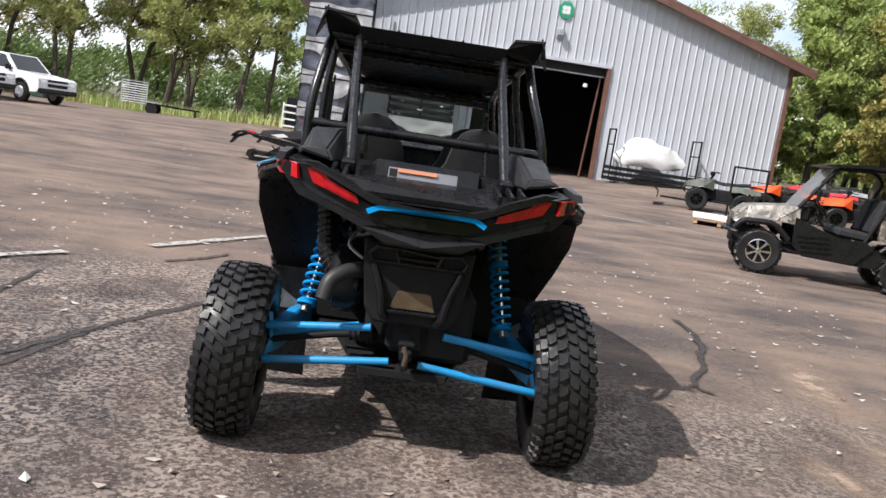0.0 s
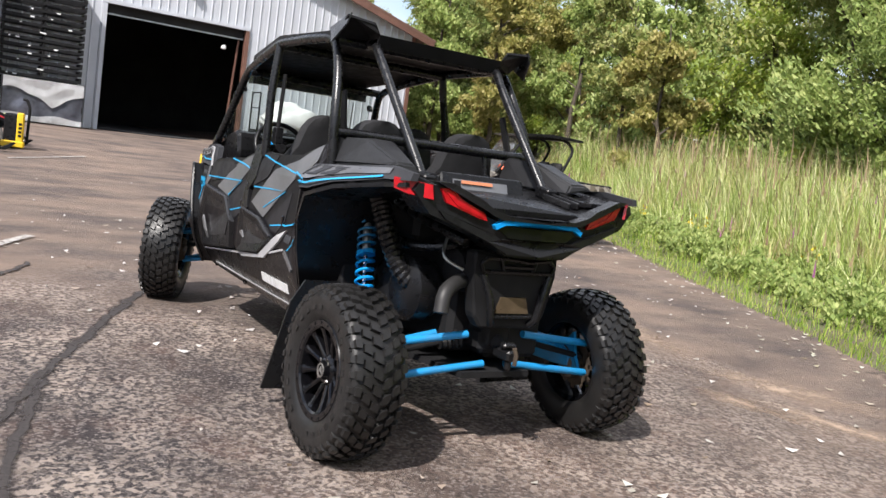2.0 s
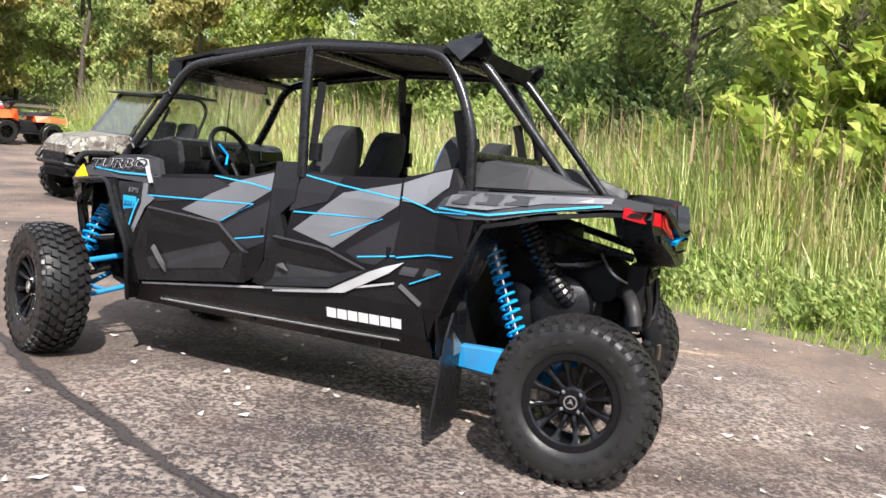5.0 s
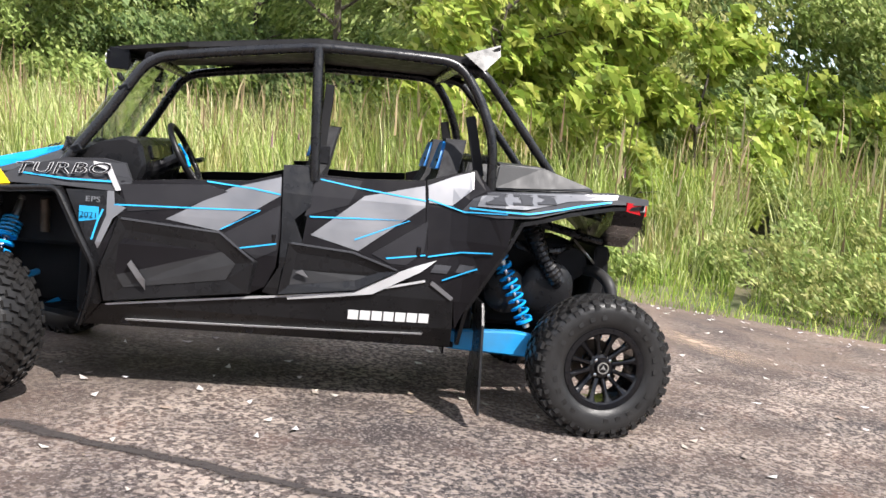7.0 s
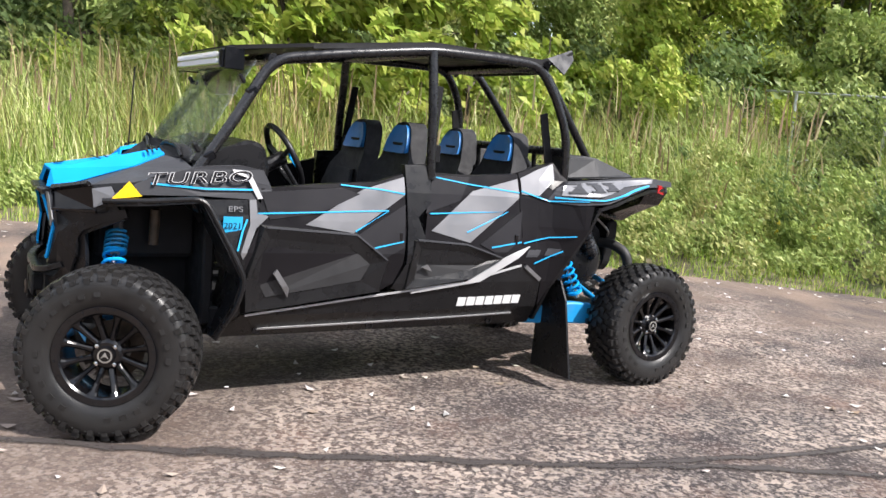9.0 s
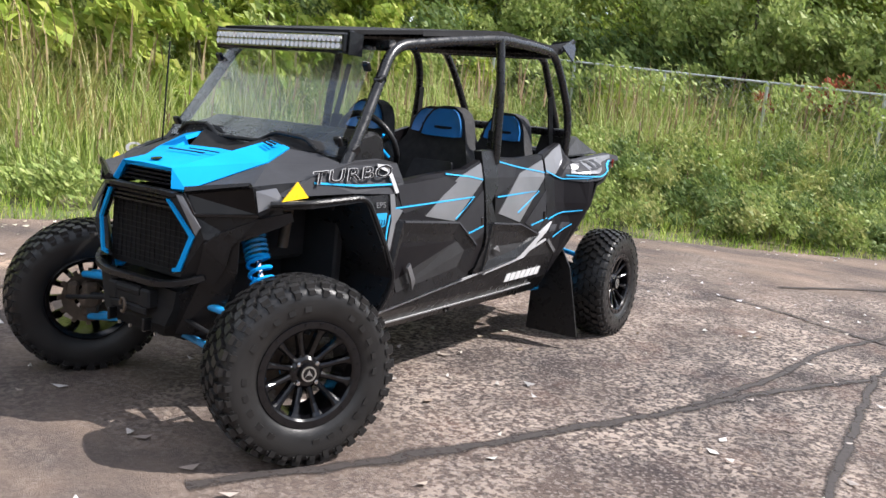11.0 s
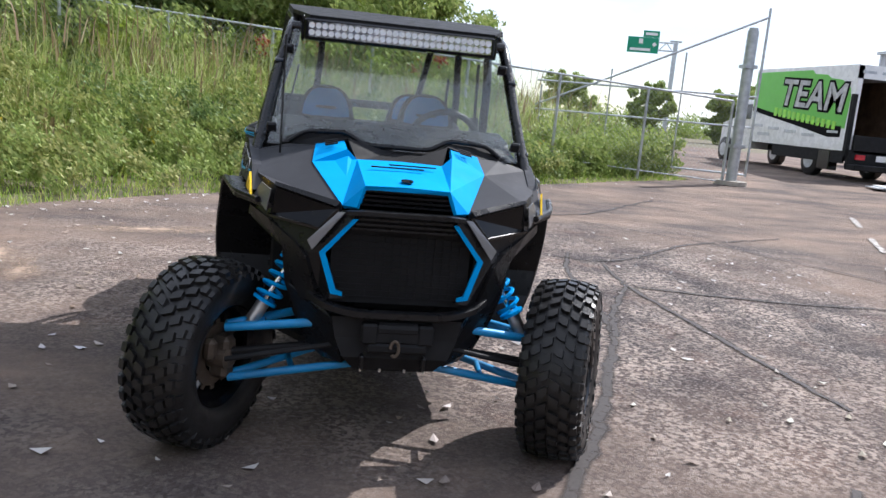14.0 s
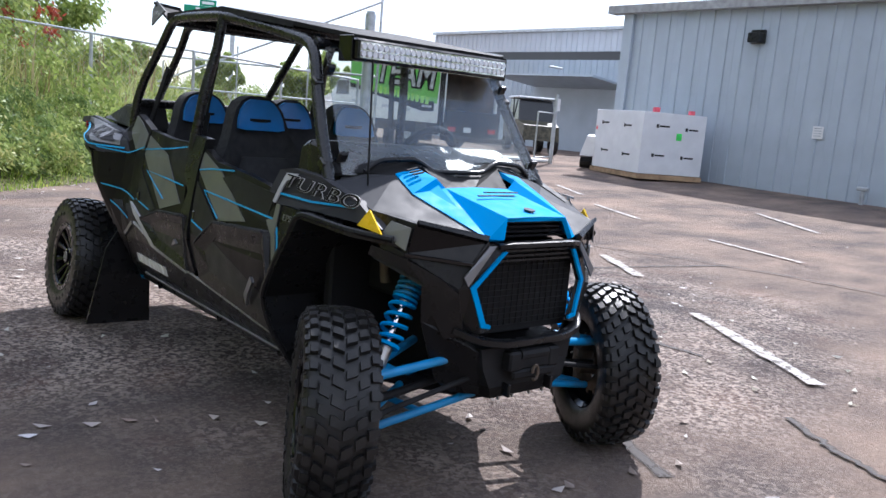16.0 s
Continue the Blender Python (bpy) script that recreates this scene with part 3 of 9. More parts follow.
def fallen_leaves():
    rng = random.Random(5)
    verts, faces = [], []
    for i in range(1150):
        if i < 780:
            x, y = rng.uniform(-5, 5), rng.uniform(-5, 6)
        elif i < 1060:
            y = rng.uniform(-12, 8)
            x = edge_x(y) - abs(rng.gauss(0, 0.55))
        else:
            x, y = rng.uniform(-14, 8), rng.uniform(-12, 16)
        if x > edge_x(y) - 0.05:
            continue
        s, a, t = rng.uniform(0.012, 0.042), rng.uniform(0, 6.3), rng.uniform(0.004, 0.02)
        z, b = ground_z(x, y) + 0.006, len(verts)
        for dx, dy, dz in ((-1, 0, t), (-0.2, 0.5, 0.0), (1, 0.1, t * 0.6), (0.1, -0.5, t * 0.3)):
            verts.append((x + s * (dx * math.cos(a) - dy * math.sin(a)), y + s * (dx * math.sin(a) + dy * math.cos(a)), z + dz))
        faces += [(b, b + 1, b + 2), (b, b + 2, b + 3)]
    tagged(new("fallen_leaves", quick("fallen_leaves", verts, faces, FALLEN)), "dry pale leaves scattered over the asphalt", "leaves", kind="stuff")


fallen_leaves()


# ---- grass, reeds, brush, trees ----
def bank_z(d):
    return 0.0 + 0.28 * ease(0.6, 4.0, d)


def blades(name, rows, material, label, segs=3):
    """Bent tapering blades. rows: x, y, z, height, width, heading, bend."""
    verts, faces = [], []
    for x, y, z, h, w, a, bend in rows:
        b = len(verts)
        ca, sa = math.cos(a), math.sin(a)
        for i in range(segs):
            t = i / segs
            o, ww = bend * h * t * t, w * (1 - 0.75 * t) * 0.5
            verts.append((x + o * ca - ww * sa, y + o * sa + ww * ca, z + h * t * (1 - 0.25 * bend * t)))
            verts.append((x + o * ca + ww * sa, y + o * sa - ww * ca, z + h * t * (1 - 0.25 * bend * t)))
        verts.append((x + bend * h * ca, y + bend * h * sa, z + h * (1 - 0.25 * bend)))
        for i in range(segs - 1):
            k = b + 2 * i
            faces.append((k, k + 1, k + 3, k + 2))
        k = b + 2 * (segs - 1)
        faces.append((k, k + 1, k + 2))
    return tagged(new(name, quick(name, verts, faces, material)), label, "grass", kind="stuff")


def edge_frame(s):
    """A place on the paving's edge by its length, with the outward way."""
    for (x0, y0), (x1, y1) in zip(EDGE, EDGE[1:]):
        d = math.hypot(x1 - x0, y1 - y0)
        if s <= d:
            t = s / d
            nx, ny = (y0 - y1) / d, (x1 - x0) / d
            return x0 + (x1 - x0) * t, y0 + (y1 - y0) * t, nx, ny
        s -= d
    return EDGE[-1][0], EDGE[-1][1], 0.6, -0.8


EDGE_LEN = sum(math.hypot(b[0] - a[0], b[1] - a[1]) for a, b in zip(EDGE, EDGE[1:]))


def bank_place(rng, near, far, power=1.0):
    s = rng.uniform(0, EDGE_LEN)
    d = near + (far - near) * rng.random() ** power
    x, y, nx, ny = edge_frame(s)
    return x + nx * d, y + ny * d, d


def build_bank():
    # raised ground under the reeds
    verts, faces, cols = [], [], [0.0, 0.3, 0.8, 1.5, 2.5, 4.0, 8.0, 16.0, 30.0]
    n = 90
    for i in range(n + 1):
        x, y, nx, ny = edge_frame(EDGE_LEN * i / n * 0.999)
        for d in cols:
            px, py = x + nx * d, y + ny * d
            verts.append((px, py, ground_z(px, py) + bank_z(d) - 0.03 + (0.02 if d else -0.05)))
    for i in range(n):
        for j in range(len(cols) - 1):
            a = i * len(cols) + j
            faces.append((a, a + 1, a + len(cols) + 1, a + len(cols)))
    tagged(new("grass_bank", quick("grass_bank", verts, faces, SOIL, True)), "low grassy bank beside the paved lot", "bank", kind="structure")
    rng = random.Random(8)
    rows = []
    for i in range(42000):
        x, y, d = bank_place(rng, -0.08, 3.4, 1.15)
        h = rng.uniform(0.05, 0.22) * (0.6 + 0.9 * ease(0, 1.2, d)) * rng.choice((1, 1, 1.6))
        rows.append((x, y, ground_z(x, y) + bank_z(d) - 0.02, h, rng.uniform(0.006, 0.014), rng.uniform(0, 6.28), rng.uniform(0.2, 1.0)))
    blades("short_grass", rows, GRASS, "bright green grass along the paving edge", 2)
    rows, heads, purple, yellow = [], [], [], []
    for i in range(44000):
        x, y, d = bank_place(rng, 1.45, 9.0, 1.2)
        g = noise.noise((x * 0.35, y * 0.35, 0.0))
        h = (0.42 + 1.50 * ease(1.3, 3.4, d)) * rng.uniform(0.45, 1.12) * (1 + 0.30 * g)
        a = rng.gauss(2.2, 1.3)
        z = ground_z(x, y) + bank_z(d) - 0.02
        bend = rng.uniform(0.10, 0.75)
        rows.append((x, y, z, h, rng.uniform(0.010, 0.026), a, bend))
        if rng.random() < 0.10 and d > 1.8:
            heads.append((x, y, z + h * 0.72, h * 0.38, rng.uniform(0.02, 0.045), a, bend * 0.7))
        if rng.random() < 0.010 and noise.noise((x * 0.5, y * 0.5, 5.0)) > 0.05:
            purple.append((x, y, z + h * 0.55, rng.uniform(0.15, 0.3), 0.035, a, 0.1))
        if rng.random() < 0.02 and d < 2.2 and noise.noise((x * 0.6, y * 0.6, 9.0)) > 0.22:
            for k in range(5):
                yellow.append((x + rng.gauss(0, 0.06), y + rng.gauss(0, 0.06), z + 0.45 + rng.uniform(-0.1, 0.15), 0.06, 0.05, rng.uniform(0, 6.28), 0.8))
    blades("tall_reeds", rows, REED, "tall green and straw coloured reeds", 3)
    blades("reed_seed_heads", heads, SEED, "brown feathery seed heads of the reeds", 2)
    blades("purple_flowers", purple, PURPLE, "purple loosestrife spikes among the reeds", 2)
    blades("yellow_flowers", yellow, YELLOW_FL, "yellow goldenrod flowers in the grass", 2)


build_bank()


def leaf_cloud(rng, clumps, per, leaf, tri=False):
    """Small leaves scattered round clump centres: centre, radius."""
    verts, faces = [], []
    for c, r in clumps:
        for k in range(per):
            v = Vector((rng.gauss(0, 1), rng.gauss(0, 1), rng.gauss(0, 0.75)))
            p = c + v.normalized() * r * rng.random() ** 0.45
            s = leaf * rng.uniform(0.6, 1.3)
            a = Vector((rng.gauss(0, 1), rng.gauss(0, 1), rng.gauss(0, 0.6))).normalized()
            u = a.orthogonal().normalized()
            w = a.cross(u)
            b = len(verts)
            if tri:
                verts += [p - u * s, p + u * s * 0.3 + w * s * 0.6, p + u * s - w * s * 0.25]
                faces.append((b, b + 1, b + 2))
                continue
            verts += [p - u * s, p + w * s * 0.45 + a * s * 0.12, p + u * s, p - w * s * 0.45 + a * s * 0.12]
            faces += [(b, b + 1, b + 2, b + 3)]
    return verts, faces


def make_tree(x, y, h, spread, seed, leaf_mat, base=0.25, per=60, n_clump=110, leaf=0.13, label="", lean=0.0, stems=1):
    rng = random.Random(seed)
    z0 = ground_z(x, y) - 0.05
    root = thing("tree", label or "leafy green deciduous tree", "tree", (x, y, z0, 0, 0, 0), "trees")
    bm = bmesh.new()
    clumps = []
    for st in range(stems):
        ang = rng.uniform(0, 6.28)
        off = Vector((math.cos(ang), math.sin(ang), 0)) * (0.0 if stems == 1 else spread * 0.28)
        top = Vector((lean, 0, h * 0.86)) + off * 1.8
        spine = [off * 0.12]
        for i in range(1, 7):
            t = i / 6
            spine.append(off * 0.12 + (top - off * 0.12) * t + Vector((rng.gauss(0, 0.12), rng.gauss(0, 0.12), 0)) * h * 0.08)
        r0 = h * 0.0105 + 0.03
        tube(bm, spine, r0, 7, True, [r0 * (1 - 0.85 * i / 6) for i in range(7)])
        for i in range(12):
            t = rng.uniform(base, 0.95)
            k = min(5, int(t * 6))
            p = spine[k] + (spine[k + 1] - spine[k]) * (t * 6 - k)
            a = rng.uniform(0, 6.28)
            ln = spread * rng.uniform(0.5, 1.0) * (1.15 - 0.7 * max(0, t - 0.4))
            q = p + Vector((math.cos(a) * ln, math.sin(a) * ln, ln * rng.uniform(0.15, 0.8)))
            mid = p + (q - p) * 0.5 + Vector((0, 0, ln * 0.12))
            tube(bm, [p, mid, q], 0.03, 5, True, [r0 * 0.38, r0 * 0.22, 0.008])
            for j in range(max(2, n_clump // (12 * stems))):
                tt = rng.uniform(0.3, 1.12)
                c = p + (q - p) * tt + Vector((rng.gauss(0, 1), rng.gauss(0, 1), rng.gauss(0, 0.8))) * spread * 0.17
                clumps.append((c, spread * rng.uniform(0.10, 0.2)))
    part("trunk", bm, BARK, root, "grey-brown trunk with limbs", True)
    v, f = leaf_cloud(rng, clumps, per, leaf, True)
    cr = new("crown", quick("crown", v, f, leaf_mat))
    cr.parent = root
    cr["label"] = "uneven crown of small leaves"
    return root


def build_woods():
    rng = random.Random(21)
    mats = (LEAF_DARK, LEAF_MID, LEAF_OLIVE, LEAF_BRIGHT)
    labels = ("dark green leafy tree at the wood's edge", "mid green leafy tree at the wood's edge", "olive green willow-like tree", "sunlit yellow-green ash tree")
    protos = []
    for i in range(8):
        h = (9, 11, 13, 8, 12, 10, 7, 14)[i]
        k = (0, 1, 2, 1, 0, 3, 3, 1)[i]
        protos.append((make_tree(0, 0, h, h * 0.30, 100 + i, mats[k], 0.08, 140, 180, 0.098, labels[k], rng.uniform(-0.6, 0.6)), h))
    spots = []
    s, row = 0.0, 0
    for row, (d0, step) in enumerate(((10.5, 3.1), (14.5, 4.2), (20, 6.0), (28, 8.0))):
        s = 0.0
        while s < EDGE_LEN - (3.0 if row == 0 else 6.0):
            x, y, nx, ny = edge_frame(s)
            d = d0 + rng.uniform(-1.3, 1.3)
            px, py = x + nx * d, y + ny * d
            if not (py < -9.5 and px < 7):
                spots.append((px, py, row))
            s += step * rng.uniform(0.7, 1.3)
    for k in range(11):
        spots.append((rng.uniform(15, 34), rng.uniform(28, 52), 2))
    for k in range(9):
        spots.append((19.5 + 1.5 * k + rng.uniform(-0.6, 0.6), 33.5 + 1.4 * k + rng.uniform(-1.5, 1.5), 2))
    used = [False] * len(protos)
    for x, y, row in spots:
        i = rng.choice((0, 1, 1, 2, 3, 5, 6)) if row == 0 else rng.choice((0, 1, 2, 4, 5, 7, 7))
        if y > 6:
            i = rng.choice((1, 2, 2, 3, 5, 7))
        ob, h = protos[i]
        m = pose(x, y, ground_z(x, y) + 0.1, 0, 0, rng.uniform(0, 360))
        if used[i]:
            copy_thing(ob, m)
        else:
            ob.matrix_world = m
            used[i] = True
    for i, (x, y, h) in enumerate(((16.4, 27.5, 9.5), (17.8, 25.0, 9.0), (19.4, 26.8, 10.5), (20.6, 23.0, 9.5), (22.5, 25.0, 11.0), (19.5, 18.8, 8.0), (22.0, 19.5, 9.5), (18.0, 15.4, 7.0))):
        make_tree(x, y, h, h * 0.20, 430 + i, (LEAF_MID, LEAF_STRAW, LEAF_OLIVE)[i % 3], 0.10, 90, 190, 0.11, "slender olive-leaved poplar at the wood's edge")
    for i, (x, y, h) in enumerate(((9.2, -4.6, 4.6), (9.6, -6.6, 4.4), (10.2, -3.0, 5.0), (10.4, -9.0, 4.2))):
        make_tree(x, y, h, h * 0.34, 400 + i, LEAF_BRIGHT, 0.12, 60, 130, 0.15, "young sunlit ash tree with broad yellow-green leaves")
    for (ob, h), u in zip(protos, used):
        if not u:
            ob.matrix_world = pose(30, 30, 0.4)


build_woods()


def build_brush():
    """Low bushes between the reeds and the trees."""
    rng = random.Random(33)
    for name, mat, count, d0, d1, size, label in (("brush", LEAF_MID, 150, 7.5, 11.0, 0.9, "mid green bushes behind the reeds"),
                                                  ("brush", LEAF_DARK, 170, 9.0, 14.0, 1.3, "dark green undergrowth below the trees, shade in its colour"),
                                                  ("brush", LEAF_BRIGHT, 46, 7.0, 10.0, 0.8, "yellow-green saplings behind the reeds"),
                                                  ("brush", LEAF_MID, 240, 0.7, 2.6, 0.26, "low leafy weeds at the foot of the reeds")):
        clumps = []
        for i in range(count):
            x, y, d = bank_place(rng, d0, d1)
            z = ground_z(x, y) + bank_z(d)
            for k in range(5):
                r = size * rng.uniform(0.35, 0.7)
                clumps.append((Vector((x + rng.gauss(0, size * 0.6), y + rng.gauss(0, size * 0.6), z + r * 0.7 + rng.random() * size * (2.2 if size > 0.5 else 0.9))), r))
        v, f = leaf_cloud(rng, clumps, 120 if size > 0.5 else 50, 0.10 if size > 0.5 else 0.05, size > 0.5)
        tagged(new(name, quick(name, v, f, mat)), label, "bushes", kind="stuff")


build_brush()


def build_understorey():
    """Leafy growth that closes the wood behind its first trees."""
    rng = random.Random(41)
    for mat, count, label in ((LEAF_MID, 300, "mid green leafy growth filling the wood"), (LEAF_OLIVE, 200, "olive leafy growth filling the wood"), (LEAF_DARK, 260, "leafy growth deep in the wood, shade in its dark green")):
        clumps = []
        while len(clumps) < count:
            x, y, d = bank_place(rng, 13.0, 22.0)
            if y < -9.0 and x < 9:
                continue
            clumps.append((Vector((x, y, ground_z(x, y) + 0.3 + 9.5 * rng.random() ** 1.3)), rng.uniform(0.8, 1.7)))
        for k in range(count // 2):
            y = rng.uniform(13, 50)
            x = edge_x(y) + rng.uniform(5.5, 22)
            clumps.append((Vector((x, y, ground_z(x, y) + 0.3 + 9.0 * rng.random() ** 1.5)), rng.uniform(0.9, 1.8)))
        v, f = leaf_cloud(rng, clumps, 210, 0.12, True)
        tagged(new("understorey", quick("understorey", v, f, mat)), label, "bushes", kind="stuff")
    clumps = []
    for k in range(330):
        x, y, d = bank_place(rng, 24.0, 36.0)
        if y < -14 and x < 12:
            continue
        clumps.append((Vector((x, y, 0.5 + 12.5 * rng.random())), rng.uniform(1.6, 3.0)))
    for k in range(75):
        clumps.append((Vector((rng.uniform(15, 34), rng.uniform(-30, -4), 0.5 + 9.5 * rng.random())), rng.uniform(1.5, 2.6)))
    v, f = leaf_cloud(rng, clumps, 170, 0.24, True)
    tagged(new("far_wood", quick("far_wood", v, f, LEAF_DARK)), "dark green foliage deep in the wood, shade in its colour", "trees", kind="stuff")


build_understorey()


def build_bank_weeds():
    """Leafy weeds among the reeds on the southern bank."""
    rng = random.Random(52)
    for mat, count, label in ((LEAF_MID, 90, "leafy green weeds among the reeds"), (LEAF_OLIVE, 70, "olive and browning weeds among the reeds"), (LEAF_DARK, 80, "dark leafy weeds low among the reeds")):
        clumps = []
        for i in range(count):
            y = rng.uniform(-12.0, -7.5 if mat == LEAF_DARK else -5.0)
            x = edge_x(y) + rng.uniform(0.5, 5.0)
            d = (x - edge_x(y)) * 0.75
            for k in range(4):
                r = rng.uniform(0.10, 0.26)
                clumps.append((Vector((x + rng.gauss(0, 0.2), y + rng.gauss(0, 0.2), ground_z(x, y) + bank_z(d) + r + rng.random() * (0.25 + 0.22 * min(d, 3.5)))), r))
        v, f = leaf_cloud(rng, clumps, 70, 0.042, True)
        tagged(new("bank_weeds", quick("bank_weeds", v, f, mat)), label, "bushes", kind="stuff")


build_bank_weeds()


# ---- buildings ----
def ribbed_panel(name, parent, width, z0, top0, top1, material, ribs=3, depth=0.03):
    """A siding panel along x from 0 to width, its outside towards -y, with raised ribs."""
    bm = prism(bmesh.new(), [(0, z0), (width - 0.004, z0), (width - 0.004, top1), (0, top0)], "y", 0.0, 0.04)
    for i in range(ribs):
        x = width * (i + 0.5) / ribs
        t = top0 + (top1 - top0) * x / width
        w = 0.028
        loft(bm, [[(x - w, 0.0, z0), (x - w * 0.5, -depth, z0), (x + w * 0.5, -depth, z0), (x + w, 0.0, z0)], [(x - w, 0.0, t), (x - w * 0.5, -depth, t), (x + w * 0.5, -depth, t), (x + w, 0.0, t)]])
    ob = new(name, finish(name, bm, material))
    ob.parent = parent
    return ob


BX0, BX1, BY, RIDGE, EAVE = -3.75, 14.25, 26.0, 8.45, 5.85
DOOR0, DOOR1, DTOP = 2.52, 7.30, 4.66


def gable(x):
    m = (BX0 + BX1) / 2
    return RIDGE - (RIDGE - EAVE) * abs(x - m) / (BX1 - m)


def build_north():
    wall = tagged(new("wall_north"), "pale grey ribbed steel gable wall with an open door", "wall", kind="structure")
    wall.matrix_world = pose(0, BY, 0)
    n = 20
    xs = sorted(set([BX0 + (BX1 - BX0) * i / n for i in range(n + 1)] + [DOOR0, DOOR1, (BX0 + BX1) / 2]))
    for a, b in zip(xs, xs[1:]):
        if b - a < 0.02:
            continue
        z0 = DTOP if a >= DOOR0 - 0.01 and b <= DOOR1 + 0.01 else 0.2
        p = ribbed_panel("siding_panel", wall, b - a, z0, gable(a), gable(b), GREY_STEEL_WALL, max(1, round((b - a) / 0.29)))
        p.location = (a, 0, 0)
    for x, w in ((BX0, 0.14), (BX1, 0.14)):
        part("corner_trim", boxes(((x, -0.02, 3.0), (w, 0.10, 5.7))), BROWN_TRIM, wall, "brown corner trim")
    for s in (-1, 1):
        m = (BX0 + BX1) / 2
        x1 = m + s * (BX1 - m + 0.75)
        bm = bmesh.new()
        prism(bm, [(m, RIDGE + 0.02), (x1, RIDGE + 0.02 - (RIDGE - EAVE) * abs(x1 - m) / (BX1 - m)), (x1, RIDGE - 0.22 - (RIDGE - EAVE) * abs(x1 - m) / (BX1 - m)), (m, RIDGE - 0.22)][::s], "y", -0.45, -0.36)
        part("rake_trim", bm, BROWN_TRIM, wall, "brown roof edge trim")
    for x in (DOOR0 - 0.06, DOOR1 + 0.06):
        part("door_jamb", boxes(((x, 0.02, 2.4), (0.13, 0.22, 4.5))), GREY_STEEL_WALL if x < 5 else BROWN_TRIM, wall)
    part("door_header", boxes((((DOOR0 + DOOR1) / 2, 0.02, DTOP + 0.06), (DOOR1 - DOOR0 + 0.25, 0.22, 0.12))), GREY_STEEL_WALL, wall)
    d = part("overhead_door", boxes((((DOOR0 + DOOR1) / 2, 0.30, DTOP - 0.14), (DOOR1 - DOOR0, 0.06, 0.32))), UNLIT_IN, wall, "rolled-up overhead door with shade in its dark colour")
    part("door_rail", boxes((((DOOR0 + DOOR1) / 2, 0.24, DTOP - 0.32), (DOOR1 - DOOR0, 0.06, 0.05))), GALV, d)
    part("door_track", boxes(((DOOR1 - 0.25, 0.3, 2.3), (0.06, 0.06, 4.1), (0, 3, 0))), BROWN_TRIM, wall)
    part("door_lamp", lathe(bmesh.new(), [(0.001, -0.09), (0.08, -0.06), (0.10, 0.05), (0.001, 0.09)], 12, pose(6.62, 0.25, 3.95, 0, 90, 0)), WHITE_DECAL, wall, "white round lamp inside the door")
    lamp = part("wall_lamp", boxes(((5.32, -0.14, 5.66), (0.22, 0.22, 0.24)), ((5.32, -0.05, 5.62), (0.3, 0.08, 0.34)), bevel=0.03), GALV, wall, "grey wall light")
    sg = bmesh.new()
    prism(sg, [(5.40 + 0.30 * math.cos(math.pi / 8 + math.pi / 4 * k), 6.49 + 0.33 * math.sin(math.pi / 8 + math.pi / 4 * k)) for k in range(8)], "y", -0.06, -0.035)
    s = part("emblem_sign", sg, surf("green_sign", (0.02, 0.30, 0.16), 0.4, 0, 0.1, 3.0), wall, "green octagonal sign with a white emblem")
    em = bmesh.new()
    for k in range(4):
        a = math.pi / 4 + math.pi / 2 * k
        prism(em, [(5.40 + 0.10 * math.cos(a) + 0.085 * math.cos(2 * math.pi * j / 10), 6.49 + 0.10 * math.sin(a) + 0.085 * math.sin(2 * math.pi * j / 10)) for j in range(10)], "y", -0.07 - 0.001 * k, -0.06)
    part("emblem", em, WHITE_DECAL, s)
    # shell behind the wall
    shell = tagged(new("building_north_shell"), "steel shed body behind the gable wall", "building", kind="structure")
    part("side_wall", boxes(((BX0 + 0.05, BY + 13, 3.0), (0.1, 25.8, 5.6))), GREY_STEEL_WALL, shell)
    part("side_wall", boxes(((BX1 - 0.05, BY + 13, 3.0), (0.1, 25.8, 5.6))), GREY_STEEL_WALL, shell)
    part("back_wall", prism(bmesh.new(), [(BX0, 0.2), (BX1, 0.2), (BX1, EAVE), ((BX0 + BX1) / 2, RIDGE), (BX0, EAVE)], "y", BY + 25.9, BY + 26.0), UNLIT_IN, shell)
    part("inner_floor", boxes((((BX0 + BX1) / 2, BY + 13, 0.44), (17.6, 25.6, 0.06))), UNLIT_IN, shell)
    # added room walls behind the door, their shade painted as near-black
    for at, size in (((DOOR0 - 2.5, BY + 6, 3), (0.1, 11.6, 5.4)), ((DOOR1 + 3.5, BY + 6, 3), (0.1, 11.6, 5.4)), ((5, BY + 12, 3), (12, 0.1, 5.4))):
        part("inner_wall", boxes((at, size)), UNLIT_IN, shell)
    roof = tagged(new("roof_north"), "brown steel gable roof", "roof", kind="structure")
    m = (BX0 + BX1) / 2
    for s in (-1, 1):
        x1 = m + s * (BX1 - m + 0.8)
        z1 = RIDGE - (RIDGE - EAVE) * abs(x1 - m) / (BX1 - m)
        part("roof_slope", prism(bmesh.new(), [(m, RIDGE + 0.10), (x1, z1 + 0.10), (x1, z1 + 0.02), (m, RIDGE + 0.02)][::s], "y", BY - 0.46, BY + 26.3), ROOF_STEEL, roof)


build_north()

WX, WY0, WTOP = -17.5, -12.2, 4.80


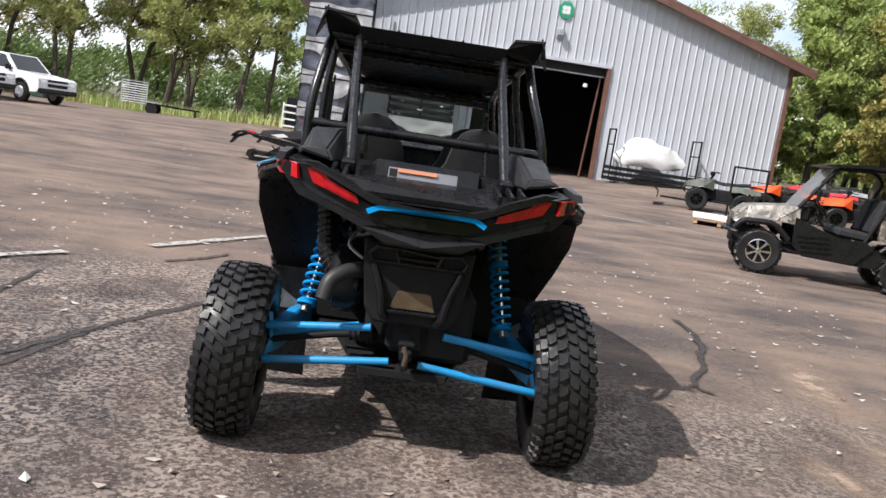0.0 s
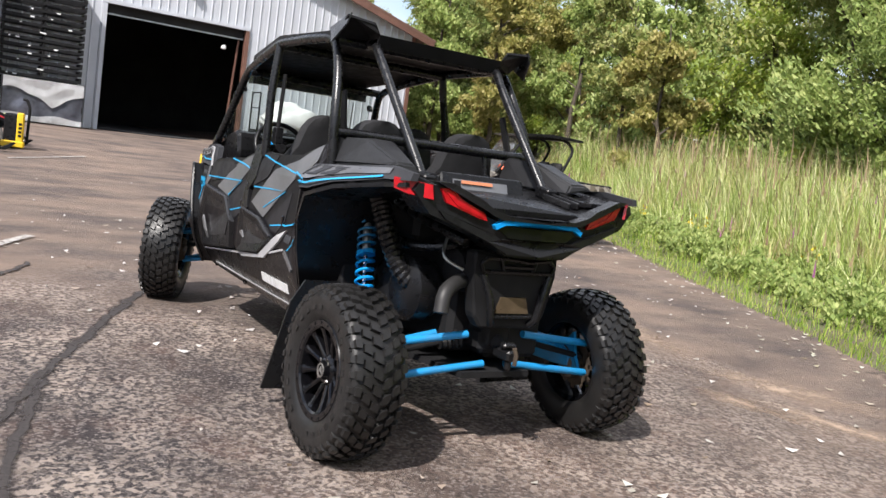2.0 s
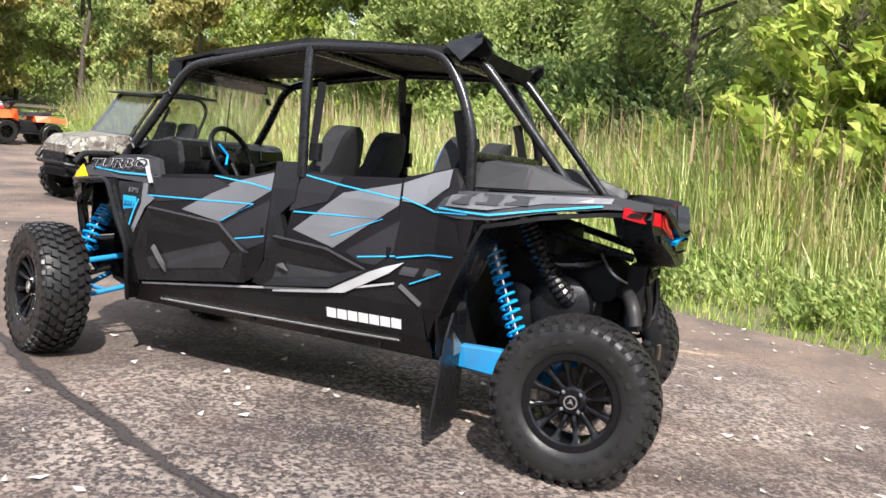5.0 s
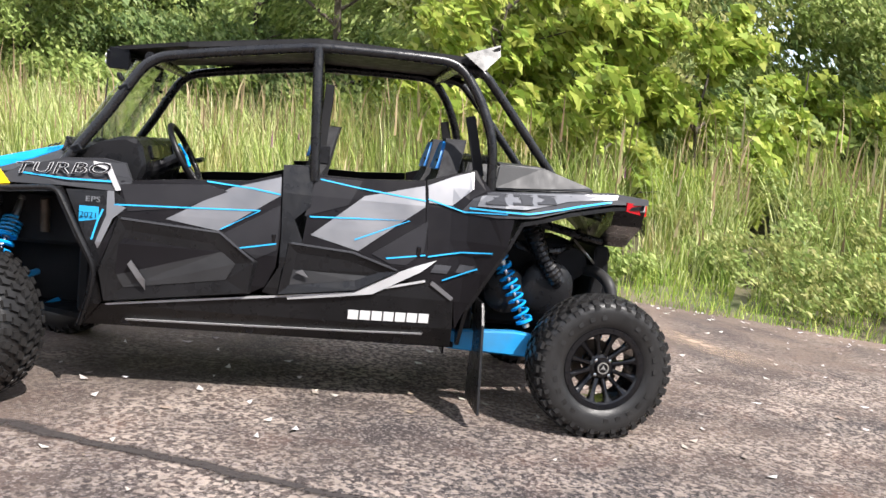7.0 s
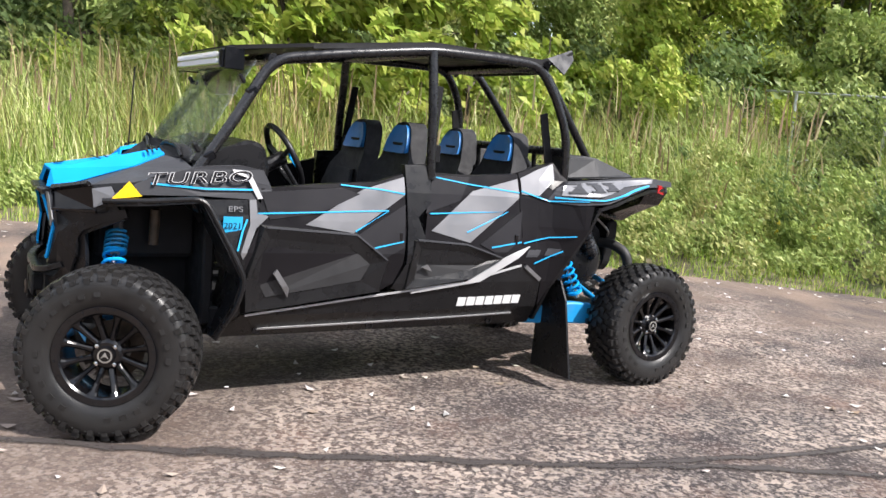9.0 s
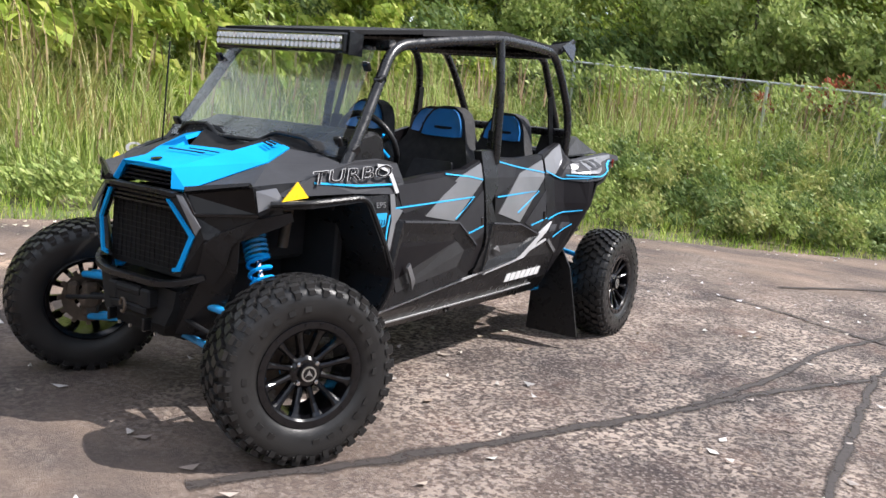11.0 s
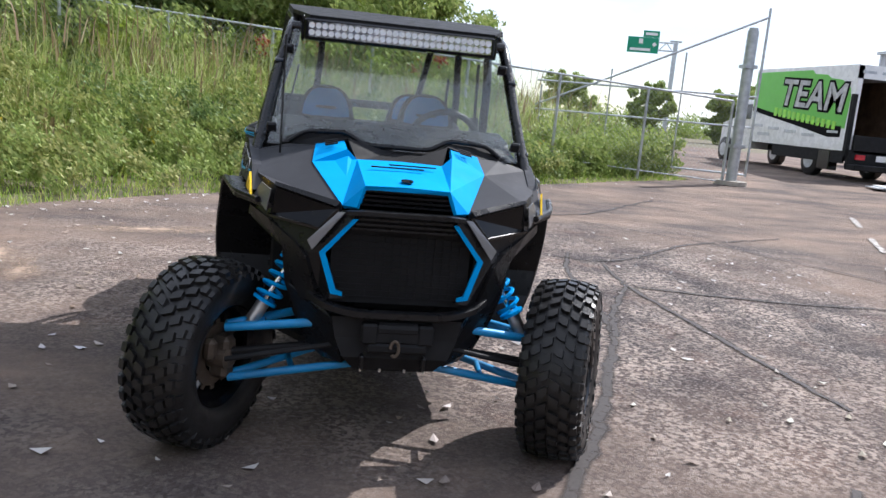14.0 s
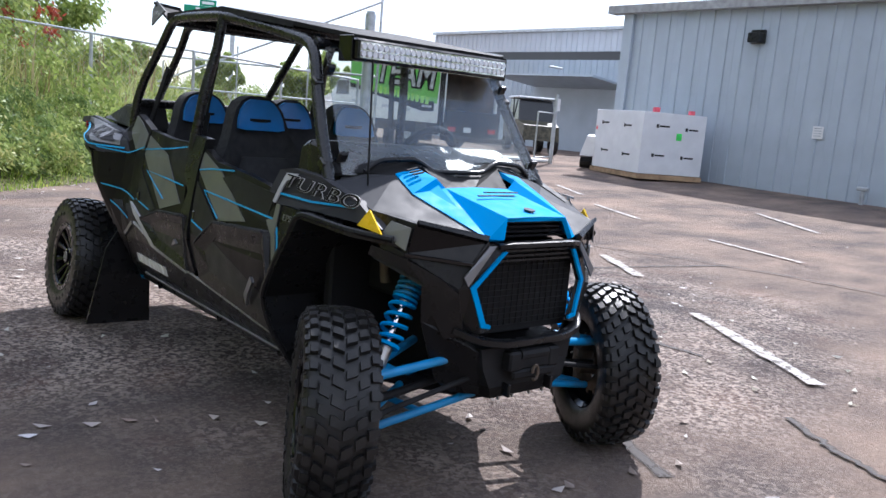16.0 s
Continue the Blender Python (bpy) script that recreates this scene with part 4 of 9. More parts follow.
def build_west():
    wall = tagged(new("wall_west"), "blue-grey ribbed steel wall of a long shed", "wall", kind="structure")
    wall.matrix_world = pose(WX, 0, 0, 0, 0, 90)
    n = 30
    for i in range(n):
        p = ribbed_panel("siding_panel", wall, 0.92, 0.10, WTOP, WTOP, BLUE_STEEL_WALL, 2, 0.035)
        p.location = (WY0 + 0.92 * i, 0, 0)
    part("roof_cap", boxes(((WY0 + 13.7, -0.08, WTOP + 0.08), (28.2, 0.4, 0.22))), surf("grey_cap", (0.30, 0.30, 0.30), 0.5), wall, "grey roof edge cap")
    part("downpipe", boxes(((WY0 + 0.35, -0.06, 2.45), (0.12, 0.10, 4.6))), BLUE_STEEL_WALL, wall)
    l = part("wall_lamp", boxes(((-7.85, -0.16, 4.02), (0.34, 0.24, 0.24)), ((-7.85, -0.04, 4.06), (0.40, 0.08, 0.34)), bevel=0.02), BLACK_PLASTIC, wall, "dark wall light")
    part("notice", boxes(((-5.95, -0.045, 1.78), (0.26, 0.01, 0.30))), WHITE_DECAL, wall, "small white notice")
    part("notice_print", boxes(*[((-5.95, -0.053, 1.70 + 0.06 * i), (0.18, 0.006, 0.02)) for i in range(4)]), GALV, wall)
    sp = part("hydrant", tube(bmesh.new(), [(-4.6, -0.25, 0.1), (-4.6, -0.25, 0.55)], 0.05, 10), GALV, wall, "short grey standpipe")
    part("tap", boxes(((-4.6, -0.25, 0.58), (0.26, 0.12, 0.10)), bevel=0.02), GALV, sp)
    body = tagged(new("building_west_shell"), "shed body behind the blue-grey wall", "building", kind="structure")
    part("end_wall", boxes(((WX - 5.3, WY0 + 0.06, 2.45), (10.4, 0.1, 4.7))), BLUE_STEEL_WALL, body)
    part("roof_slab", boxes(((WX - 5.3, WY0 + 13.8, WTOP + 0.02), (10.5, 27.5, 0.12))), ROOF_STEEL, body)
    part("far_wall", boxes(((WX - 10.5, WY0 + 13.8, 2.45), (0.1, 27.4, 4.7))), BLUE_STEEL_WALL, body)
    far = tagged(new("wall_west_far"), "taller blue-grey steel shed with a dark band", "wall", kind="structure")
    far.matrix_world = pose(-25.0, 0, 0, 0, 0, 90)
    for i in range(20):
        for z0, z1 in ((0.1, 4.27), (4.62, 5.50)):
            p = ribbed_panel("siding_panel", far, 0.92, z0, z1, z1, GREY_STEEL_WALL if z0 > 1 else BLUE_STEEL_WALL, 3)
            p.location = (-30.3 + 0.92 * i, 0, 0)
    part("window_band", boxes(((-21.1, 0.02, 4.445), (18.4, 0.03, 0.35))), DARK_GLASS, far, "dark band")
    part("cap", boxes(((-21.1, 0.0, 5.55), (18.5, 0.3, 0.12))), GALV, far)
    part("end_wall", boxes(((-30.3, 5.0, 2.8), (0.1, 9.9, 5.4)), ((-11.95, 5.0, 2.8), (0.1, 9.9, 5.4))), BLUE_STEEL_WALL, far)
    part("lean_to_roof", boxes(((-20.0, -1.4, 3.25), (5.6, 2.8, 0.08), (-6, 0, 0)), ((-20.0, -0.03, 1.7), (5.6, 0.05, 3.0))), BLUE_STEEL_WALL, far)
    part("shed_roof", boxes(((-21.1, 5.0, 5.52), (18.4, 9.9, 0.1))), ROOF_STEEL, far)


build_west()


# ---- the four-seat side-by-side ----
tp_of = {}
utv = thing("side_by_side", "black four-seat off-road side-by-side with blue hood and blue suspension", "off-road vehicle")


def body_x(y, z):
    """Half the body's width at a place of its side."""
    rows = ((0.30, 0.49), (0.36, 0.53), (0.45, 0.595), (0.60, 0.640), (0.75, 0.652), (0.90, 0.634), (1.05, 0.612), (1.15, 0.588), (1.30, 0.55))
    w = rows[0][1] if z <= rows[0][0] else rows[-1][1]
    for (z0, w0), (z1, w1) in zip(rows, rows[1:]):
        if z0 <= z <= z1:
            w = w0 + (w1 - w0) * (z - z0) / (z1 - z0)
    flare = 0.13 * ease(0.70, 1.0, -y) * (1 - 0.95 * ease(1.12, 1.66, -y)) * ease(0.45, 1.02, z) * (1 - ease(1.08, 1.19, z))
    return w - 0.10 * ease(0.9, 1.6, y) + flare


def side_panel(bm, poly, off, thick, sgn):
    """A panel given by (y, z) corners, bent to the body's side; off is how far it stands proud."""
    verts = [bm.verts.new((0, y, z)) for y, z in poly]
    bm.faces.new(verts)
    new_v = set(verts)
    cuts = [((0, 0, z), (0, 0, 1)) for z in (0.36, 0.45, 0.60, 0.75, 0.90, 1.05, 1.10, 1.15)]
    if min(y for y, z in poly) < -0.68:
        cuts += [((0, y, 0), (0, 1, 0)) for y in (-0.70, -0.78, -0.86, -0.94, -1.02, -1.12, -1.24, -1.36, -1.48, -1.60)]
    for co, no in cuts:
        geom = [f for f in bm.faces if all(v in new_v for v in f.verts)]
        geom += list({e for f in geom for e in f.edges}) + [v for v in new_v]
        r = bmesh.ops.bisect_plane(bm, geom=geom, plane_co=co, plane_no=no)
        new_v |= {g for g in r["geom_cut"] if isinstance(g, bmesh.types.BMVert)}
        new_v |= {g for g in r["geom"] if isinstance(g, bmesh.types.BMVert)}
    faces = [f for f in bm.faces if all(v in new_v for v in f.verts)]
    for v in new_v:
        v.co.x = sgn * (body_x(v.co.y, v.co.z) + off)
    r = bmesh.ops.extrude_face_region(bm, geom=faces, use_keep_orig=True)
    for v in r["geom"]:
        if isinstance(v, bmesh.types.BMVert):
            v.co.x -= sgn * thick
    return bm


def side_part(name, poly, off, thick, sgn, material, parent, label=""):
    return part(name, side_panel(bmesh.new(), poly, off, thick, sgn), material, parent, label)


def stroke(pts, w):
    """A band of even width along (y, z) points, as a polygon."""
    a, b = [], []
    for i, p in enumerate(pts):
        p0, p1 = Vector(pts[max(i - 1, 0)]), Vector(pts[min(i + 1, len(pts) - 1)])
        d = (p1 - p0).normalized()
        n = Vector((-d.y, d.x)) * w * 0.5
        a.append((p[0] + n.x, p[1] + n.y))
        b.append((p[0] - n.x, p[1] - n.y))
    return a + b[::-1]


def mirrored(faces):
    return [[(-x, y, z) for x, y, z in f][::-1] for f in faces]


def lathe_ring(bm, profile, segs=40):
    vs = [[bm.verts.new((h, r * math.cos(2 * math.pi * k / segs), r * math.sin(2 * math.pi * k / segs))) for k in range(segs)] for r, h in profile]
    n = len(profile)
    for i in range(n):
        a, b = vs[i], vs[(i + 1) % n]
        for k in range(segs):
            j = (k + 1) % segs
            bm.faces.new((a[k], a[j], b[j], b[k]))
    return bm


def lug(bm, poly, r0, r1, ang, lean=0.0):
    """A tread block: polygon of (angle, place across), standing from r0 to r1."""
    c = (sum(p[0] for p in poly) / len(poly), sum(p[1] for p in poly) / len(poly))

    def drop(h):
        return 1.15 * h * h
    lo, hi = [], []
    for a, h in poly:
        rl = r0 - drop(h)
        lo.append(bm.verts.new((h, rl * math.cos(a + ang), rl * math.sin(a + ang))))
        aa, hh = c[0] + (a - c[0]) * 0.90, c[1] + (h - c[1]) * 0.92
        rh = r1 - lean * abs(hh) - drop(hh)
        hi.append(bm.verts.new((hh, rh * math.cos(aa + ang), rh * math.sin(aa + ang))))
    n = len(poly)
    bm.faces.new(hi)
    for i in range(n):
        j = (i + 1) % n
        bm.faces.new((lo[i], lo[j], hi[j], hi[i]))


def tyre_mesh():
    bm = bmesh.new()
    half = [(0.200, 0.098), (0.212, 0.116), (0.245, 0.128), (0.285, 0.133), (0.314, 0.130), (0.331, 0.121), (0.341, 0.104), (0.352, 0.05)]
    lathe_ring(bm, half + [(r, -h) for r, h in half[::-1]], 96)
    return finish("tyre", bm, RUBBER, True)


def tread_mesh():
    bm = bmesh.new()
    n = 36
    st = 2 * math.pi / n
    for k in range(n):
        a = k * st
        for s in (1, -1):
            o = a + (0 if s > 0 else st * 0.5)
            lug(bm, [(st * 0.00, s * 0.003), (st * 0.52, s * 0.003), (st * 0.74, s * 0.024), (st * 0.80, s * 0.042), (st * 0.28, s * 0.044), (st * 0.12, s * 0.022)][::s], 0.349, 0.3700, o)
            o += st * 0.45
            lug(bm, [(st * 0.08, s * 0.050), (st * 0.60, s * 0.047), (st * 0.82, s * 0.066), (st * 0.88, s * 0.082), (st * 0.36, s * 0.086), (st * 0.20, s * 0.066)][::s], 0.347, 0.3705, o)
            o += st * 0.40
            lug(bm, [(st * 0.16, s * 0.092), (st * 0.74, s * 0.089), (st * 0.82, s * 0.104), (st * 0.80, s * 0.118), (st * 0.22, s * 0.118), (st * 0.18, s * 0.104)][::s], 0.342, 0.3715, o)
            big = 1 if k % 2 else 0
            lug(bm, [(st * 0.24, s * 0.115), (st * 0.78, s * 0.115), (st * 0.72, s * (0.1335 + 0.001 * big)), (st * 0.30, s * (0.1335 + 0.001 * big))][::s], 0.336 - 0.008 * big, 0.366, o, 0.10)
    return finish("tread", bm, RUBBER)


def sidewall_bars(bm):
    """Raised unreadable moulded lettering, as plain bars."""
    for k in range(26):
        if k % 13 in (5, 6, 12):
            continue
        a = 2 * math.pi * k / 26
        m = Matrix.Rotation(a, 4, "X") @ pose(0.1325, 0.262, 0, 0, 0, 4) @ Matrix.Diagonal((0.004, 0.020, 0.026, 1))
        bmesh.ops.create_cube(bm, size=1.0, matrix=m)
    for k in range(72):
        a = 2 * math.pi * k / 72
        m = Matrix.Rotation(a, 4, "X") @ pose(0.1275 - 0.002 * (k % 2), 0.322 - 0.010 * (k % 2), 0, 0, 0, 24, ) @ Matrix.Diagonal((0.006, 0.012, 0.008, 1))
        bmesh.ops.create_cube(bm, size=1.0, matrix=m)
    return bm


def rim_mesh():
    bm = bmesh.new()
    lathe_ring(bm, [(0.206, 0.105), (0.212, 0.112), (0.208, 0.119), (0.182, 0.116), (0.174, 0.108), (0.172, 0.080), (0.178, -0.085), (0.198, -0.105), (0.206, -0.100), (0.190, -0.06), (0.190, 0.07)], 48)
    lathe(bm, [(0.020, 0.020), (0.064, 0.022), (0.066, 0.066), (0.052, 0.078), (0.020, 0.079)], 24)
    for k in range(20):
        a = 2 * math.pi * (k + 0.5) / 20
        lathe(bm, [(0.001, 0.112), (0.006, 0.112), (0.006, 0.121), (0.001, 0.122)], 6, pose(0, 0.198 * math.cos(a), 0.198 * math.sin(a)))
    return finish("rim", bm, BLACK_GLOSS, True)


TYRE, TREAD, RIM = tyre_mesh(), tread_mesh(), rim_mesh()
spoke_bm = bmesh.new()
rings = []
for r, w, x0, x1 in ((0.056, 0.0135, 0.030, 0.068), (0.085, 0.0105, 0.036, 0.076), (0.125, 0.0105, 0.046, 0.086), (0.158, 0.0135, 0.062, 0.098), (0.180, 0.0240, 0.074, 0.108)):
    rings.append([(x0, r, w), (x1 - 0.006, r, w), (x1, r, w * 0.45), (x1, r, -w * 0.45), (x1 - 0.006, r, -w), (x0, r, -w)])
loft(spoke_bm, rings)
spoke_me = finish("spoke", spoke_bm, BLACK_GLOSS)
bars_me = finish("sidewall_lettering", sidewall_bars(bmesh.new()), RUBBER)
cap_me = finish("hub_cap", lathe(bmesh.new(), [(0.001, 0.070), (0.040, 0.074), (0.036, 0.098), (0.001, 0.100)], 20), BLACK_GLOSS, True)
emblem_bm = bmesh.new()
lathe_ring(emblem_bm, [(0.030, 0.097), (0.030, 0.101), (0.024, 0.101), (0.024, 0.097)], 20)
prism(emblem_bm, [(-0.016, -0.012), (0.000, 0.016), (0.016, -0.012), (0.006, -0.004), (-0.006, -0.004)], "x", 0.099, 0.102)
emblem_me = finish("emblem", emblem_bm, STEEL)
lug_bm = bmesh.new()
for k in range(4):
    a = 2 * math.pi * (k + 0.5) / 4
    lathe(lug_bm, [(0.001, 0.06), (0.009, 0.06), (0.009, 0.088), (0.001, 0.090)], 6, pose(0, 0.052 * math.cos(a), 0.052 * math.sin(a)))
lugnut_me = finish("lug_nuts", lug_bm, CHROME)
disc_bm = lathe_ring(bmesh.new(), [(0.125, -0.055), (0.125, -0.049), (0.07, -0.049), (0.07, -0.055)], 36)
for k in range(12):
    a = 2 * math.pi * k / 12
    box(disc_bm, (-0.052, 0.128 * math.cos(a), 0.128 * math.sin(a)), (0.006, 0.03, 0.022), (math.degrees(a), 0, 0))
disc_me = finish("brake_disc", disc_bm, RUSTY)
knuckle_bm = boxes(((-0.085, 0, 0), (0.08, 0.075, 0.17)), ((-0.075, 0.075, 0.04), (0.05, 0.05, 0.09)), bevel=0.016)
lathe(knuckle_bm, [(0.03, -0.13), (0.05, -0.12), (0.055, -0.04), (0.02, -0.03)], 16)
knuckle_me = finish("knuckle", knuckle_bm, RUSTY)


def wheel(x, y, z, steer, camber):
    """A wheel with its outer face away from the vehicle."""
    w = new("wheel", RIM)
    w.parent = utv
    w.matrix_local = pose(x, y, z, 0, camber, steer) @ pose(0, 0, 0, 0, 0, 0 if x > 0 else 180) @ Matrix.Diagonal((0.93, 0.968, 0.968, 1))
    w["label"] = "gloss black multi-spoke alloy wheel with mud tyre"
    for name, me, lab in (("tyre", TYRE, "black chunky mud-terrain tyre"), ("tread", TREAD, "deep blocky tread"), ("sidewall_lettering", bars_me, ""), ("hub_cap", cap_me, ""), ("emblem", emblem_me, "silver emblem"),
                          ("lug_nuts", lugnut_me, "chrome nuts"), ("brake_disc", disc_me, "dirty steel brake disc"), ("knuckle", knuckle_me, "")):
        o = new(name, me)
        o.parent = w
        if lab:
            o["label"] = lab
        if name in ("tread", "sidewall_lettering", "lug_nuts"):
            o["kind"] = "stuff"
    for k in range(12):
        o = new("spoke", spoke_me)
        o.parent = w
        o.rotation_euler = (2 * math.pi * (k + 0.5) / 12, 0, 0)


FRONT_Y, REAR_Y = 1.475, -1.500
STEER = -26.0
wheel(-0.700, 1.455, 0.350, STEER + 1, 2)
wheel(0.690, 1.420, 0.350, STEER - 1, -3)
wheel(-0.692, REAR_Y, 0.345, 1.0, 3)
wheel(0.672, -1.425, 0.350, -1.0, -6)

# belly, tub and engine
part("skid_plate", prism(bmesh.new(), [(-0.13, 1.53), (0.13, 1.53), (0.46, 1.0), (0.50, 0.2), (0.50, -0.78), (0.30, -1.1), (0.18, -1.62), (-0.18, -1.62), (-0.30, -1.1), (-0.50, -0.78), (-0.50, 0.2), (-0.46, 1.0)], "z", 0.335, 0.362), BLACK_MATT, utv)
part("floor_tub", boxes(((0, 0.12, 0.42), (1.0, 1.78, 0.11)), ((0, 1.02, 0.66), (0.96, 0.05, 0.55)), ((0, -0.86, 0.68), (0.9, 0.05, 0.62)), bevel=0.01), BLACK_MATT, utv)
part("front_chassis", boxes(((0, 1.27, 0.52), (0.34, 0.50, 0.34)), ((0, 1.26, 0.80), (0.62, 0.44, 0.26)), bevel=0.02), BLACK_MATT, utv)
for name, c, d in (("engine", (0.03, -1.22, 0.66), (0.42, 0.5, 0.5)), ("gear_case", (0.12, -1.42, 0.55), (0.30, 0.28, 0.30)), ("air_box", (-0.05, -1.1, 0.95), (0.5, 0.34, 0.16)), ("final_drive", (0, -1.46, 0.49), (0.17, 0.26, 0.12))):
    part(name, boxes((c, d), bevel=0.025), BLACK_MATT, utv)
part("coolant_hose", tube(bmesh.new(), rounded([(-0.30, -1.02, 0.92), (-0.34, -1.20, 0.84), (-0.26, -1.40, 0.86), (-0.10, -1.50, 0.92)], 0.1), 0.018, 8), FRAME_BLACK, utv, "", True)
part("fuel_line", tube(bmesh.new(), rounded([(-0.24, -1.45, 0.92), (-0.30, -1.52, 0.84), (-0.22, -1.58, 0.80)], 0.06), 0.007, 6), STEEL, utv, "", True)
part("frame_tube", tube(bmesh.new(), rounded([(-0.33, -0.95, 1.05), (-0.30, -1.30, 0.98), (-0.24, -1.60, 0.92)], 0.1), 0.02, 8), FRAME_BLACK, utv, "", True)
part("frame_tube", tube(bmesh.new(), rounded([(0.33, -0.95, 1.05), (0.30, -1.30, 0.98), (0.24, -1.60, 0.92)], 0.1), 0.02, 8), FRAME_BLACK, utv, "", True)
cvt = bmesh.new()
lathe(cvt, [(0.001, -0.36), (0.10, -0.36), (0.145, -0.33), (0.15, -0.26), (0.12, -0.2), (0.001, -0.2)], 28, pose(0, -1.30, 0.66))
lathe(cvt, [(0.001, -0.34), (0.08, -0.34), (0.12, -0.32), (0.125, -0.26), (0.10, -0.2), (0.001, -0.2)], 28, pose(0, -1.08, 0.62))
part("clutch_cover", cvt, BLACK_PLASTIC, utv, "ribbed black clutch cover", True)
hose = bmesh.new()
path = rounded([(-0.43, -1.10, 1.08), (-0.40, -1.22, 0.86), (-0.36, -1.34, 0.70), (-0.20, -1.42, 0.66)], 0.14, 6)
dense = []
for a, b in zip(path, path[1:]):
    k = max(1, int((b - a).length / 0.011))
    dense += [a + (b - a) * i / k for i in range(k)]
tube(hose, dense, 0.05, 14, True, [0.050 if i % 2 else 0.042 for i in range(len(dense))])
part("intake_hose", hose, FRAME_BLACK, utv, "corrugated black rubber hose")
part("exhaust_tip", tube(bmesh.new(), rounded([(-0.355, -1.66, 0.63), (-0.34, -1.64, 0.71), (-0.26, -1.60, 0.755), (-0.10, -1.52, 0.75)], 0.08, 6), 0.032, 16), surf("dull_exhaust", (0.030, 0.029, 0.029), 0.55, 0.3), utv, "dull dark exhaust pipe", True)
part("muffler", lathe(bmesh.new(), [(0.001, -0.2), (0.09, -0.19), (0.10, -0.1), (0.10, 0.14), (0.09, 0.2), (0.001, 0.2)], 22, pose(0, -1.46, 0.78)), BLACK_MATT, utv, "", True)

# suspension, both sides


def coil(bm, a, b, r, wire, turns, segs=14):
    a, b = Vector(a), Vector(b)
    w = (b - a).normalized()
    s = w.orthogonal().normalized()
    u = w.cross(s)
    n = turns * segs
    tube(bm, [a + (b - a) * (i / n) + (s * math.cos(2 * math.pi * i / segs) + u * math.sin(2 * math.pi * i / segs)) * r for i in range(n + 1)], wire, 6)
    return bm


def shock(name, a, b, turns, r, lo, hi):
    """A coil-over: steel damper with a blue spring round the stretch from lo to hi."""
    a, b = Vector(a), Vector(b)
    d = b - a
    body = tube(bmesh.new(), [a, a + d * max(0.45, lo + 0.1)], 0.020, 14)
    tube(body, [a - d * 0.02, a + d * 0.06], 0.028, 14)
    s = part(name, body, STEEL, utv, "steel damper with bright blue coil spring", True)
    part("rod", tube(bmesh.new(), [a + d * 0.4, b - d * 0.05], 0.011, 10), CHROME, s)
    part("lower_body", tube(bmesh.new(), [a + d * (hi + 0.025), b - d * 0.06, b - d * 0.055, b], 0.026, 14, True, [0.026, 0.026, 0.018, 0.018]), STEEL, s, "", True)
    mid = lo + (hi - lo) * 0.32
    part("upper_spring", coil(bmesh.new(), a + d * lo, a + d * mid, r, r * 0.16, 4), BLUE_ARM, s)
    part("lower_spring", coil(bmesh.new(), a + d * (mid + 0.02), a + d * hi, r, r * 0.18, turns), BLUE, s)
    part("spring_seat", tube(bmesh.new(), [a + d * mid, a + d * (mid + 0.02)], r + 0.004, 18), BLUE, s)
    part("spring_seat", tube(bmesh.new(), [a + d * hi, a + d * (hi + 0.025)], r + 0.004, 18), BLUE, s)


